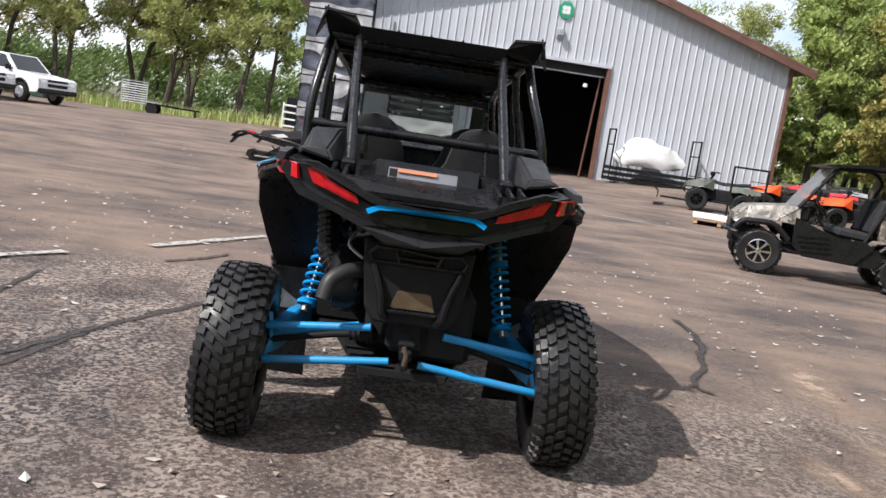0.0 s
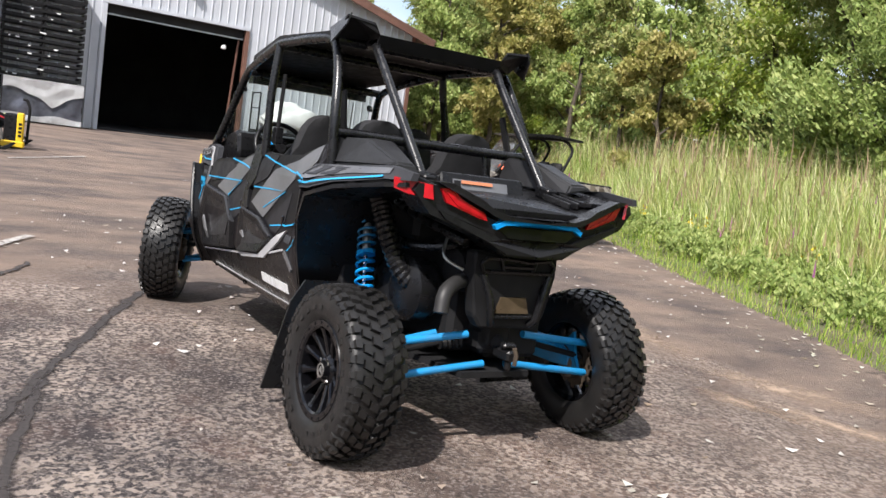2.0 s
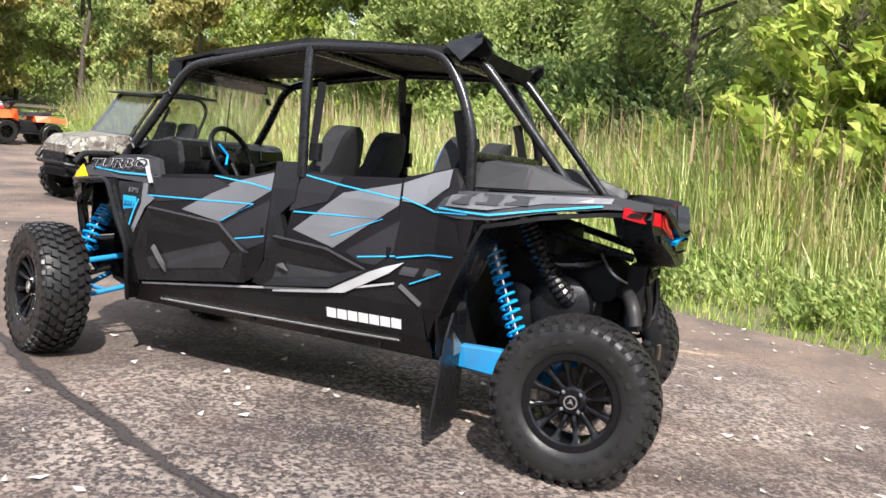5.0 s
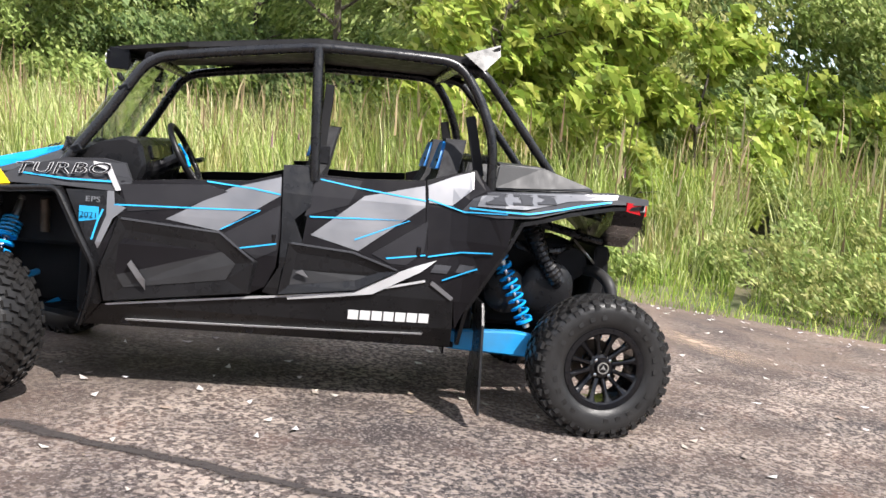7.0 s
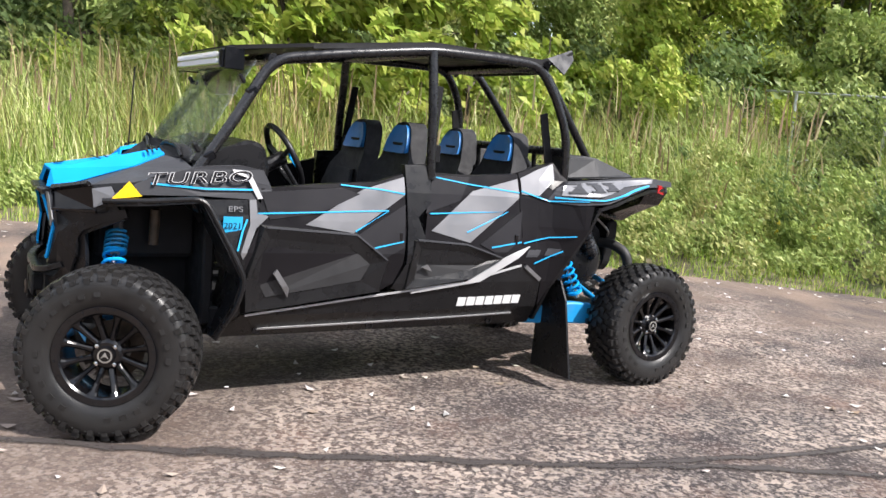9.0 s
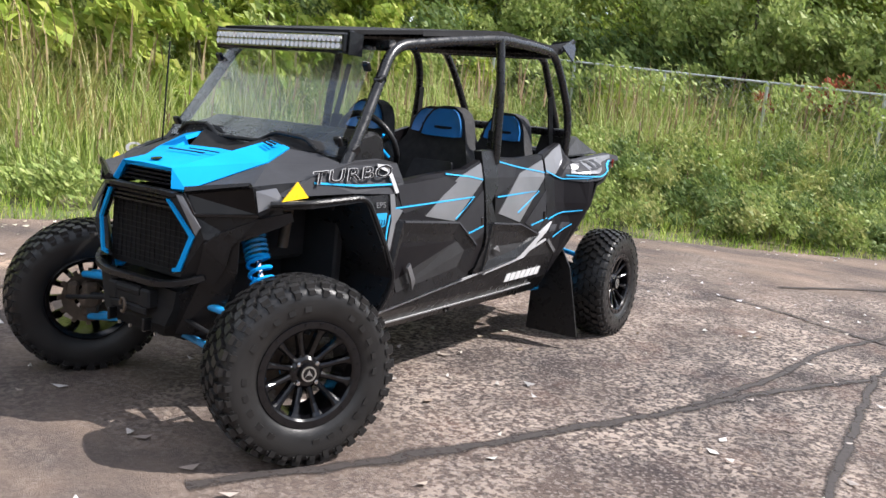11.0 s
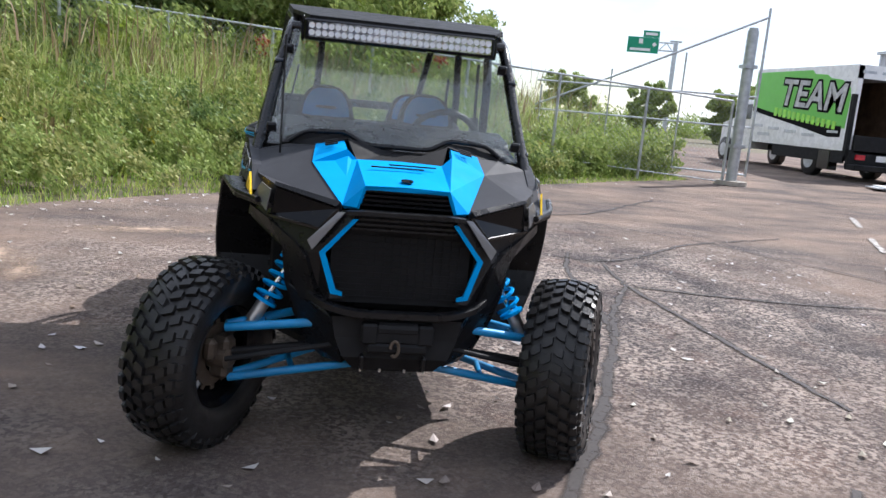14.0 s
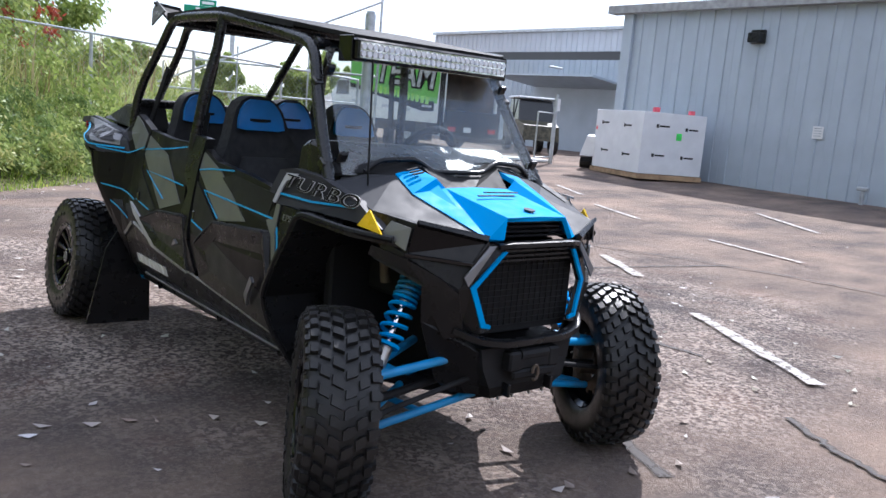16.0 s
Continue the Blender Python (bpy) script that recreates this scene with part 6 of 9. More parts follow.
sheet(deck, [[(-0.40, -0.92, 1.165), (0.40, -0.92, 1.165), (0.40, -1.16, 1.155), (-0.40, -1.16, 1.155)], [(-0.40, -1.16, 1.155), (0.40, -1.16, 1.155), (0.42, -1.42, 1.115), (-0.42, -1.42, 1.115)],
             [(-0.42, -1.42, 1.115), (0.42, -1.42, 1.115), (0.44, -1.68, 1.135), (0.25, -1.72, 1.085), (-0.25, -1.72, 1.085), (-0.44, -1.68, 1.135)],
             [(0.40, -1.16, 1.155), (0.55, -1.2, 1.18), (0.56, -1.66, 1.165), (0.44, -1.68, 1.135), (0.42, -1.42, 1.115)], [(-0.40, -1.16, 1.155), (-0.42, -1.42, 1.115), (-0.44, -1.68, 1.135), (-0.56, -1.66, 1.165), (-0.55, -1.2, 1.18)]], 0.02)
part("cargo_deck", deck, BLACK_PLASTIC, utv, "black cargo deck with ribs")
for sx in (-1, 1):
    for i in range(3):
        part("deck_rib", boxes(((sx * (0.29 + 0.05 * i), -1.50, 1.128 + 0.004 * i), (0.018, 0.20, 0.03), (7, 0, 0)), bevel=0.004), BLACK_PLASTIC, utv)
lid = part("storage_lid", boxes(((0, -1.30, 1.150), (0.46, 0.04, 0.090), (-22, 0, 0)), ((0, -1.25, 1.150), (0.48, 0.10, 0.06)), bevel=0.008), BLACK_PLASTIC, utv, "black latch panel of the cargo box")
lab = part("warning_label", boxes(((-0.02, -1.324, 1.148), (0.30, 0.004, 0.046), (-22, 0, 0))), SILVER_DECAL, lid, "grey warning label with an orange band")
part("label_band", boxes(((-0.045, -1.3300, 1.160), (0.17, 0.003, 0.015), (-22, 0, 0))), LABEL_ORANGE, lab)
part("label_picture", boxes(((-0.148, -1.3262, 1.147), (0.034, 0.003, 0.036), (-22, 0, 0))), BLACK_MATT, lab)
for i in range(8):
    w = (0.085, 0.07, 0.09, 0.08)[i % 4]
    part("print", boxes(((-0.07 + 0.115 * (i % 2), -1.3236 + 0.0036 * (i // 2), 1.1475 - 0.009 * (i // 2)), (w, 0.003, 0.004), (-22, 0, 0))), BLACK_MATT, lab)
# lower rear guard
guard = part("rear_guard", prism(bmesh.new(), [(-0.225, 0.895), (0.225, 0.895), (0.215, 0.80), (0.19, 0.62), (0.15, 0.565), (-0.15, 0.565), (-0.19, 0.62), (-0.215, 0.80)], "y", -1.66, -1.58, 0.012), BLACK_MATT, utv, "black plastic rear guard panel")
vent = bmesh.new()
for a, b in (((-0.165, 0.872), (-0.06, 0.872)), ((-0.06, 0.872), (0.06, 0.860)), ((0.06, 0.860), (0.165, 0.872)), ((0.165, 0.872), (0.195, 0.845)), ((0.195, 0.845), (0.180, 0.815)), ((0.180, 0.815), (-0.180, 0.815)), ((-0.180, 0.815), (-0.195, 0.845)), ((-0.195, 0.845), (-0.165, 0.872)),
             ((-0.095, 0.872), (-0.075, 0.815)), ((0.095, 0.868), (0.075, 0.815)), ((-0.08, 0.838), (0.08, 0.838))):
    tube(vent, [(a[0], -1.670, a[1]), (b[0], -1.670, b[1])], 0.0085, 6)
part("vent_frame", vent, BLACK_PLASTIC, guard, "black hexagonal vent frame")
for sg in (-1, 1):
    part("guard_rib", tube(bmesh.new(), rounded([(sg * 0.175, -1.665, 0.80), (sg * 0.135, -1.685, 0.70), (sg * 0.120, -1.685, 0.61), (sg * 0.10, -1.66, 0.585)], 0.03), 0.016, 8), BLACK_PLASTIC, guard, "", True)
part("guard_window", prism(bmesh.new(), [(-0.066, 0.705), (0.066, 0.705), (0.090, 0.635), (-0.090, 0.635)], "y", -1.668, -1.655), surf("brown_plate", (0.13, 0.095, 0.06), 0.35, 0.5, 0.4, 14.0), guard, "brown plate seen in the guard's opening")
part("window_sill", boxes(((0, -1.67, 0.622), (0.20, 0.03, 0.012)), bevel=0.003), BLACK_PLASTIC, guard)
part("transmission", boxes(((0, -1.52, 0.52), (0.15, 0.16, 0.13)), ((0.0, -1.59, 0.49), (0.07, 0.08, 0.07)), bevel=0.025), BLACK_MATT, utv)
part("hitch", boxes(((0, -1.66, 0.455), (0.050, 0.12, 0.050)), ((0, -1.68, 0.495), (0.07, 0.04, 0.028)), ((0.0, -1.695, 0.412), (0.030, 0.03, 0.05)), bevel=0.010), BLACK_PLASTIC, utv, "black receiver hitch")
part("hitch_pin", tube(bmesh.new(), [(-0.012, -1.742, 0.50), (0.0, -1.745, 0.47), (-0.004, -1.745, 0.425)], 0.010, 8), RUSTY, utv, "worn steel hitch pin", True)

# roll cage
T = 0.0245
cage = part("roll_cage", tube(bmesh.new(), [(-0.555, 0, 1.735), (0.555, 0, 1.735)], T, 14), FRAME_BLACK, utv, "satin black tubular roll cage", True)
for sg in (-1, 1):
    part("front_post", tube(bmesh.new(), rounded([(sg * 0.555, 1.12, 1.08), (sg * 0.525, 0.96, 1.31), (sg * 0.485, 0.775, 1.615), (sg * 0.525, 0.45, 1.675), (sg * 0.575, 0.0, 1.745), (sg * 0.562, -0.40, 1.755), (sg * 0.540, -0.675, 1.755), (sg * 0.560, -0.79, 1.60), (sg * 0.585, -0.875, 1.40), (sg * 0.575, -0.89, 1.15)], 0.10, 6), T, 14), FRAME_BLACK, cage, "", True)
    part("centre_post", tube(bmesh.new(), rounded([(sg * 0.575, -0.0, 1.745), (sg * 0.600, -0.012, 1.50), (sg * 0.595, -0.03, 1.12)], 0.1), T, 14), FRAME_BLACK, cage, "", True)
    part("rear_stay", tube(bmesh.new(), rounded([(sg * 0.36, -0.70, 1.745), (sg * 0.385, -0.82, 1.742), (sg * 0.372, -0.95, 1.60), (sg * 0.338, -1.335, 1.16)], 0.09, 6), T * 0.95, 14), FRAME_BLACK, cage, "", True)
    part("stay_foot", boxes(((sg * 0.338, -1.355, 1.155), (0.062, 0.10, 0.055), (9, 0, 0)), bevel=0.008), BLACK_PLASTIC, cage)
    part("belt", boxes(((sg * 0.55, -0.060, 1.43), (0.010, 0.042, 0.30), (3, 0, 0)), bevel=0.002), BLACK_MATT, cage, "black seat belt")
    part("belt_retractor", boxes(((sg * 0.55, -0.065, 1.245), (0.045, 0.055, 0.09)), bevel=0.006), BLACK_PLASTIC, cage)
    part("belt", boxes(((sg * 0.50, -0.80, 1.36), (0.012, 0.05, 0.3), (-14, 0, 0)), bevel=0.002), BLACK_MATT, cage, "black seat belt")
    part("clamp", boxes(((sg * 0.51, 0.875, 1.46), (0.04, 0.05, 0.035), (-30, 0, 0)), bevel=0.006), BLACK_GLOSS, cage)
    part("clamp", boxes(((sg * 0.545, 1.06, 1.16), (0.05, 0.05, 0.04), (-30, 0, 0)), bevel=0.006), BLACK_GLOSS, cage)
    hn = bmesh.new()
    tube(hn, rounded([(sg * 0.30, -0.885, 1.17), (sg * 0.30, -0.87, 1.30)], 0.02), 0.014, 8)
    part("bar_bracket", hn, FRAME_BLACK, cage)
for pts in ([(-0.485, 0.775, 1.615), (0.485, 0.775, 1.615)], [(-0.54, -0.69, 1.745), (0.54, -0.69, 1.745)], [(-0.572, -0.872, 1.305), (0.572, -0.872, 1.305)]):
    part("cross_tube", tube(bmesh.new(), pts, T, 14), FRAME_BLACK, cage, "", True)

# roof, wing, light bar, windshield
roof = bmesh.new()
sheet(roof, [[(-0.40, 0.955, 1.655), (0.40, 0.955, 1.655), (0.515, 0.60, 1.705), (-0.515, 0.60, 1.705)], [(-0.515, 0.60, 1.705), (0.515, 0.60, 1.705), (0.585, 0.0, 1.785), (-0.585, 0.0, 1.785)],
             [(-0.585, 0.0, 1.785), (0.585, 0.0, 1.785), (0.56, -0.72, 1.785), (-0.56, -0.72, 1.785)]], 0.018)
roof_ob = part("roof_panel", roof, BLACK_MATT, utv, "black sheet roof panel")
for sg in (-1, 1):
    part("roof_edge", sheet(bmesh.new(), [[(sg * 0.515, 0.60, 1.70), (sg * 0.585, 0.0, 1.78), (sg * 0.588, 0.0, 1.755), (sg * 0.518, 0.60, 1.68)], [(sg * 0.585, 0.0, 1.78), (sg * 0.56, -0.72, 1.78), (sg * 0.562, -0.72, 1.752), (sg * 0.588, 0.0, 1.755)]], 0.006), BLACK_MATT, roof_ob)
wing = bmesh.new()
W = [(-0.56, -0.70, 1.755), (-0.58, -0.86, 1.848), (-0.42, -0.86, 1.835), (-0.385, -0.86, 1.785), (0.385, -0.86, 1.785), (0.42, -0.86, 1.835), (0.58, -0.86, 1.848), (0.56, -0.70, 1.755), (0.38, -0.70, 1.775), (-0.38, -0.70, 1.775)]
sheet(wing, [[W[9], W[8], W[4], W[3]], [W[0], W[9], W[3], W[2], W[1]], [W[8], W[7], W[6], W[5], W[4]],
             [W[3], W[4], (0.385, -0.83, 1.725), (-0.385, -0.83, 1.725)]], 0.012)
wing_ob = part("roof_wing", wing, BLACK_MATT, roof_ob, "black rear roof spoiler with raised ends")
for sg in (-1, 1):
    ep = bmesh.new()
    sheet(ep, [[(sg * 0.580, -0.69, 1.79), (sg * 0.556, -0.865, 1.855), (sg * 0.577, -0.868, 1.800), (sg * 0.612, -0.79, 1.715)]], 0.008)
    part("end_plate", ep, END_PLATE, wing_ob)
# the upper cage leans a little to the driver's side towards the back
for ob in [cage, roof_ob] + list(cage.children) + list(roof_ob.children) + list(wing_ob.children):
    for v in ob.data.vertices:
        k = ease(1.10, 1.70, v.co.z) * (1 - 0.7 * ease(0.3, 0.95, v.co.y))
        v.co.x = v.co.x * (1 - 0.085 * k) - 0.042 * k
bar = part("light_bar", boxes(((0, 0.955, 1.597), (0.80, 0.075, 0.085)), bevel=0.008), BLACK_GLOSS, utv, "long black LED light bar")
part("fins", boxes(*[((0, 0.925 - 0.001 * i, 1.565 + 0.012 * i), (0.79, 0.09, 0.004)) for i in range(6)]), BLACK_MATT, bar)
face = part("reflector", boxes(((0, 0.992, 1.597), (0.765, 0.006, 0.062))), CHROME, bar, "bright reflector strip")
cell_bm = bmesh.new()
lathe(cell_bm, [(0.0115, 0.004), (0.0125, 0.006), (0.004, -0.002), (0.0035, -0.001)], 10, pose(0, 0, 0, 0, 0, 90))
cell_me = finish("led_cell", cell_bm, WHITE_DECAL)
for i in range(29):
    for j in range(2):
        c = new("led_cell", cell_me)
        c.parent = bar
        c.location = (-0.368 + 0.0263 * i, 0.9965, 1.583 + 0.0285 * j)
for sg in (-1, 1):
    part("bar_mount", boxes(((sg * 0.405, 0.93, 1.60), (0.012, 0.09, 0.10)), bevel=0.003), BLACK_GLOSS, bar)
glass = bmesh.new()
sheet(glass, [[(-0.515, 1.135, 1.13), (0.515, 1.135, 1.13), (0.445, 0.845, 1.60), (-0.445, 0.845, 1.60)]], 0.006)
wind = part("windshield", glass, GLASS, utv, "clear plastic full windshield")
wind.visible_shadow = False
for sg in (-1, 1):
    for t in (0.12, 0.80):
        part("clip", boxes(((sg * (0.51 - 0.065 * t), 1.14 - 0.29 * t, 1.135 + 0.47 * t), (0.04, 0.02, 0.045), (-32, 0, 0)), bevel=0.006), BLACK_PLASTIC, wind)

# front: hood, cowl, fascia
half = [[(0.0, 1.655, 1.045), (0.15, 1.645, 1.040), (0.165, 1.31, 1.105), (0.0, 1.29, 1.108)],
        [(0.15, 1.645, 1.040), (0.176, 1.665, 0.965), (0.225, 1.635, 0.965)],
        [(0.15, 1.645, 1.040), (0.225, 1.635, 0.965), (0.335, 1.33, 1.085), (0.205, 1.30, 1.140), (0.165, 1.31, 1.105)],
        [(0.205, 1.30, 1.140), (0.335, 1.33, 1.085), (0.325, 1.20, 1.145), (0.215, 1.19, 1.168)]]
hood = part("hood", sheet(bmesh.new(), half + mirrored(half), 0.018), BLUE, utv, "bright blue moulded hood")
part("hood_stripe", boxes(((0.02, 1.44, 1.0935), (0.20, 0.008, 0.004), (-9, 0, 4)), ((-0.04, 1.40, 1.101), (0.18, 0.006, 0.004), (-9, 0, 0))), DARK_DECAL, hood)
part("hood_emblem", lathe(bmesh.new(), [(0.001, 0), (0.022, 0), (0.022, 0.004), (0.001, 0.004)], 18, pose(0, 1.60, 1.060, 0, -80, 90)), BLACK_GLOSS, hood)
for sx in (-1, 1):
    part("hood_vent", boxes(*[((sx * 0.265, 1.225 + 0.02 * i, 1.166 - 0.006 * i), (0.05, 0.008, 0.005), (-12, sx * 12, 0)) for i in range(3)]), BLACK_MATT, hood)
scoop = bmesh.new()
prism(scoop, [(-0.155, 1.035), (0.155, 1.035), (0.178, 0.965), (-0.178, 0.965)], "y", 1.55, 1.60)
sc = part("hood_scoop", scoop, BLACK_MATT, utv)
part("slat", boxes(*[((0, 1.607 + 0.006 * (3 - i), 0.975 + 0.016 * i), (0.33 - 0.012 * i, 0.02, 0.007), (-15, 0, 0)) for i in range(4)]), BLACK_PLASTIC, sc)
half = [[(0.225, 1.630, 0.962), (0.455, 1.515, 1.005), (0.530, 1.36, 1.030), (0.335, 1.325, 1.082)],
        [(0.335, 1.325, 1.082), (0.530, 1.36, 1.030), (0.560, 1.12, 1.100), (0.43, 1.15, 1.135), (0.325, 1.20, 1.140)]]
for faces in (half, mirrored(half)):
    part("front_fender_top", sheet(bmesh.new(), faces, 0.018), GRAPHITE, utv, "graphite front fender top")
cowl = [[(0.0, 1.29, 1.100), (0.165, 1.31, 1.098), (0.20, 1.20, 1.175), (0.14, 1.17, 1.145), (0.0, 1.17, 1.140)], [(0.20, 1.20, 1.175), (0.325, 1.20, 1.140), (0.43, 1.15, 1.140), (0.38, 1.13, 1.185), (0.22, 1.15, 1.195)],
        [(0.14, 1.17, 1.145), (0.20, 1.20, 1.175), (0.22, 1.15, 1.195), (0.22, 1.10, 1.19), (0.12, 1.10, 1.14)], [(0.0, 1.17, 1.140), (0.14, 1.17, 1.145), (0.12, 1.10, 1.14), (0.0, 1.10, 1.135)],
        [(0.22, 1.15, 1.195), (0.38, 1.13, 1.185), (0.43, 1.15, 1.140), (0.53, 1.08, 1.13), (0.50, 1.02, 1.17), (0.22, 1.03, 1.19)]]
part("cowl", sheet(bmesh.new(), cowl + mirrored(cowl), 0.014), BLACK_MATT, utv, "black cowl below the windshield")
part("cowl_edge", tube(bmesh.new(), rounded([(-0.43, 1.15, 1.145), (-0.37, 1.155, 1.19), (-0.21, 1.175, 1.20), (-0.13, 1.185, 1.155), (0.13, 1.185, 1.155), (0.21, 1.175, 1.20), (0.37, 1.155, 1.19), (0.43, 1.15, 1.145)], 0.03), 0.010, 8), BLACK_PLASTIC, utv, "", True)
# fascia cheeks and frame
def band(bm, pts, w, h):
    """A flat bar of width w and height h along points."""
    pts = [Vector(p) for p in pts]
    rings = []
    for k, p in enumerate(pts):
        d = (pts[min(k + 1, len(pts) - 1)] - pts[max(k - 1, 0)]).normalized()
        n = Vector((-d.y, d.x, 0))
        n = n.normalized() if n.length > 0.05 else Vector((0, 1, 0))
        u = d.cross(n).normalized()
        rings.append([p + n * w / 2 + u * h * 0.36, p + n * w * 0.3 + u * h / 2, p - n * w * 0.3 + u * h / 2, p - n * w / 2 + u * h * 0.36, p - n * w / 2 - u * h * 0.36, p - n * w * 0.3 - u * h / 2, p + n * w * 0.3 - u * h / 2, p + n * w / 2 - u * h * 0.36])
    return loft(bm, rings)


half = [[(0.178, 1.672, 0.945), (0.225, 1.640, 0.950), (0.290, 1.636, 0.872), (0.330, 1.626, 0.79), (0.285, 1.640, 0.79), (0.185, 1.672, 0.915)],
        [(0.290, 1.636, 0.872), (0.475, 1.500, 0.890), (0.520, 1.43, 0.935), (0.545, 1.40, 0.87), (0.425, 1.535, 0.79), (0.330, 1.626, 0.79)],
        [(0.330, 1.626, 0.79), (0.425, 1.535, 0.79), (0.408, 1.525, 0.66), (0.29, 1.600, 0.62)],
        [(0.330, 1.626, 0.79), (0.29, 1.600, 0.62), (0.245, 1.660, 0.635), (0.205, 1.660, 0.640), (0.245, 1.655, 0.66), (0.285, 1.640, 0.79)],
        [(0.29, 1.600, 0.62), (0.408, 1.525, 0.66), (0.372, 1.530, 0.55), (0.314, 1.520, 0.43), (0.255, 1.54, 0.385), (0.185, 1.62, 0.39), (0.235, 1.650, 0.56)],
        [(0.455, 1.515, 1.003), (0.530, 1.36, 1.028), (0.545, 1.38, 0.965), (0.520, 1.43, 0.935), (0.475, 1.500, 0.890)],
        [(0.225, 1.640, 0.950), (0.225, 1.632, 0.966), (0.455, 1.517, 1.008), (0.455, 1.525, 0.996), (0.24, 1.640, 0.950)]]
fas = None
for sg, faces in ((1, half), (-1, mirrored(half))):
    side = part("front_fascia", sheet(bmesh.new(), faces, 0.022), BLACK_PLASTIC, utv, "black sculpted front fascia cheek")
    fas = side
    rib = bmesh.new()
    inner = [(0.552, 1.398, 0.915), (0.480, 1.500, 0.882), (0.385, 1.592, 0.822), (0.338, 1.634, 0.775), (0.318, 1.630, 0.700), (0.286, 1.626, 0.618)]
    outer = [(0.556, 1.388, 0.880), (0.488, 1.478, 0.846), (0.432, 1.545, 0.806), (0.408, 1.562, 0.768), (0.390, 1.566, 0.690), (0.346, 1.582, 0.606)]
    sheet(rib, [[(sg * p[0], p[1], p[2]) for p in (inner[i], inner[i + 1], outer[i + 1], outer[i])] for i in range(5)], 0.026)
    part("cheek_frame", rib, BLACK_PLASTIC, side, "broad raised black frame below the headlight")
    hl = bmesh.new()
    sheet(hl, [[(sg * 0.240, 1.642, 0.952), (sg * 0.455, 1.515, 1.000), (sg * 0.478, 1.492, 0.898), (sg * 0.300, 1.640, 0.882)]], 0.01)
    h = part("headlight", hl, SMOKED, side, "smoked angular headlight")
    part("projector", boxes(*[((sg * (0.315 + 0.050 * i), 1.590 - 0.034 * i, 0.924 + 0.007 * i), (0.030, 0.012, 0.022), (0, 0, -sg * 32)) for i in range(3)], bevel=0.005), INSERT_GREY, h)
    part("lens_bezel", band(bmesh.new(), [(sg * 0.236, 1.648, 0.953), (sg * 0.298, 1.648, 0.880), (sg * 0.480, 1.498, 0.895)], 0.014, 0.014), BLACK_GLOSS, h)
    vs = bmesh.new()
    sheet(vs, [[(sg * 0.168, 1.682, 0.925), (sg * 0.186, 1.682, 0.925), (sg * 0.294, 1.645, 0.796), (sg * 0.273, 1.650, 0.794)], [(sg * 0.273, 1.650, 0.794), (sg * 0.294, 1.645, 0.796), (sg * 0.246, 1.664, 0.655), (sg * 0.229, 1.667, 0.668)],
               [(sg * 0.229, 1.667, 0.668), (sg * 0.246, 1.664, 0.655), (sg * 0.205, 1.666, 0.648), (sg * 0.205, 1.668, 0.661)]], 0.010)
    part("blue_strip", vs, BLUE, side, "angular blue accent strip")
    ln = bmesh.new()
    sheet(ln, [[(sg * 0.212, 1.664, 0.945), (sg * 0.236, 1.656, 0.944), (sg * 0.336, 1.648, 0.838), (sg * 0.318, 1.654, 0.806)]], 0.006)
    part("grey_accent", ln, SILVER_DECAL, side)
    part("corner_graphic", sheet(bmesh.new(), [[(sg * 0.476, 1.518, 0.990), (sg * 0.512, 1.450, 1.006), (sg * 0.538, 1.428, 0.958), (sg * 0.490, 1.512, 0.912)]], 0.004), SILVER_DECAL, side)
part("grille_top_bar", band(bmesh.new(), [(-0.20, 1.655, 0.944), (-0.15, 1.672, 0.950), (0.15, 1.672, 0.950), (0.20, 1.655, 0.944)], 0.06, 0.020), BLACK_PLASTIC, utv)
gr = part("grille", boxes(((0, 1.60, 0.78), (0.50, 0.02, 0.33))), BLACK_MATT, utv, "dark radiator screen")
part("screen", boxes(*[((0, 1.617, 0.64 + 0.022 * i), (0.46, 0.004, 0.003)) for i in range(13)], *[((-0.21 + 0.03 * i, 1.615, 0.775), (0.003, 0.004, 0.27)) for i in range(15)]), BLACK_MATT, gr)
part("screen_top", boxes(*[((0, 1.66 - 0.004 * i, 0.925 - 0.018 * i), (0.33 + 0.02 * i, 0.012, 0.008)) for i in range(3)]), BLACK_PLASTIC, gr)
part("bumper", band(bmesh.new(), rounded([(-0.315, 1.60, 0.640), (-0.26, 1.660, 0.612), (-0.16, 1.690, 0.594), (0.16, 1.690, 0.594), (0.26, 1.660, 0.612), (0.315, 1.60, 0.640)], 0.05), 0.042, 0.028), BLACK_PLASTIC, utv, "flat black lower bumper bar", True)
part("nose_skid", loft(bmesh.new(), [[(-w, y0, z), (w, y0, z), (w + 0.02, 1.42, z), (-w - 0.02, 1.42, z)] for z, w, y0 in ((0.345, 0.125, 1.52), (0.375, 0.145, 1.64), (0.43, 0.19, 1.675), (0.50, 0.22, 1.665), (0.575, 0.235, 1.665))]), BLACK_MATT, utv, "black lower nose guard")
win = part("winch", boxes(((0, 1.690, 0.515), (0.20, 0.03, 0.05)), ((-0.10, 1.685, 0.525), (0.06, 0.05, 0.075)), ((0.10, 1.685, 0.525), (0.06, 0.05, 0.075)), ((0.0, 1.70, 0.475), (0.22, 0.02, 0.035)), bevel=0.008), BLACK_MATT, utv, "small black winch with fairlead")
part("drum", tube(bmesh.new(), [(-0.07, 1.69, 0.545), (0.07, 1.69, 0.545)], 0.022, 10), BLACK_MATT, win)
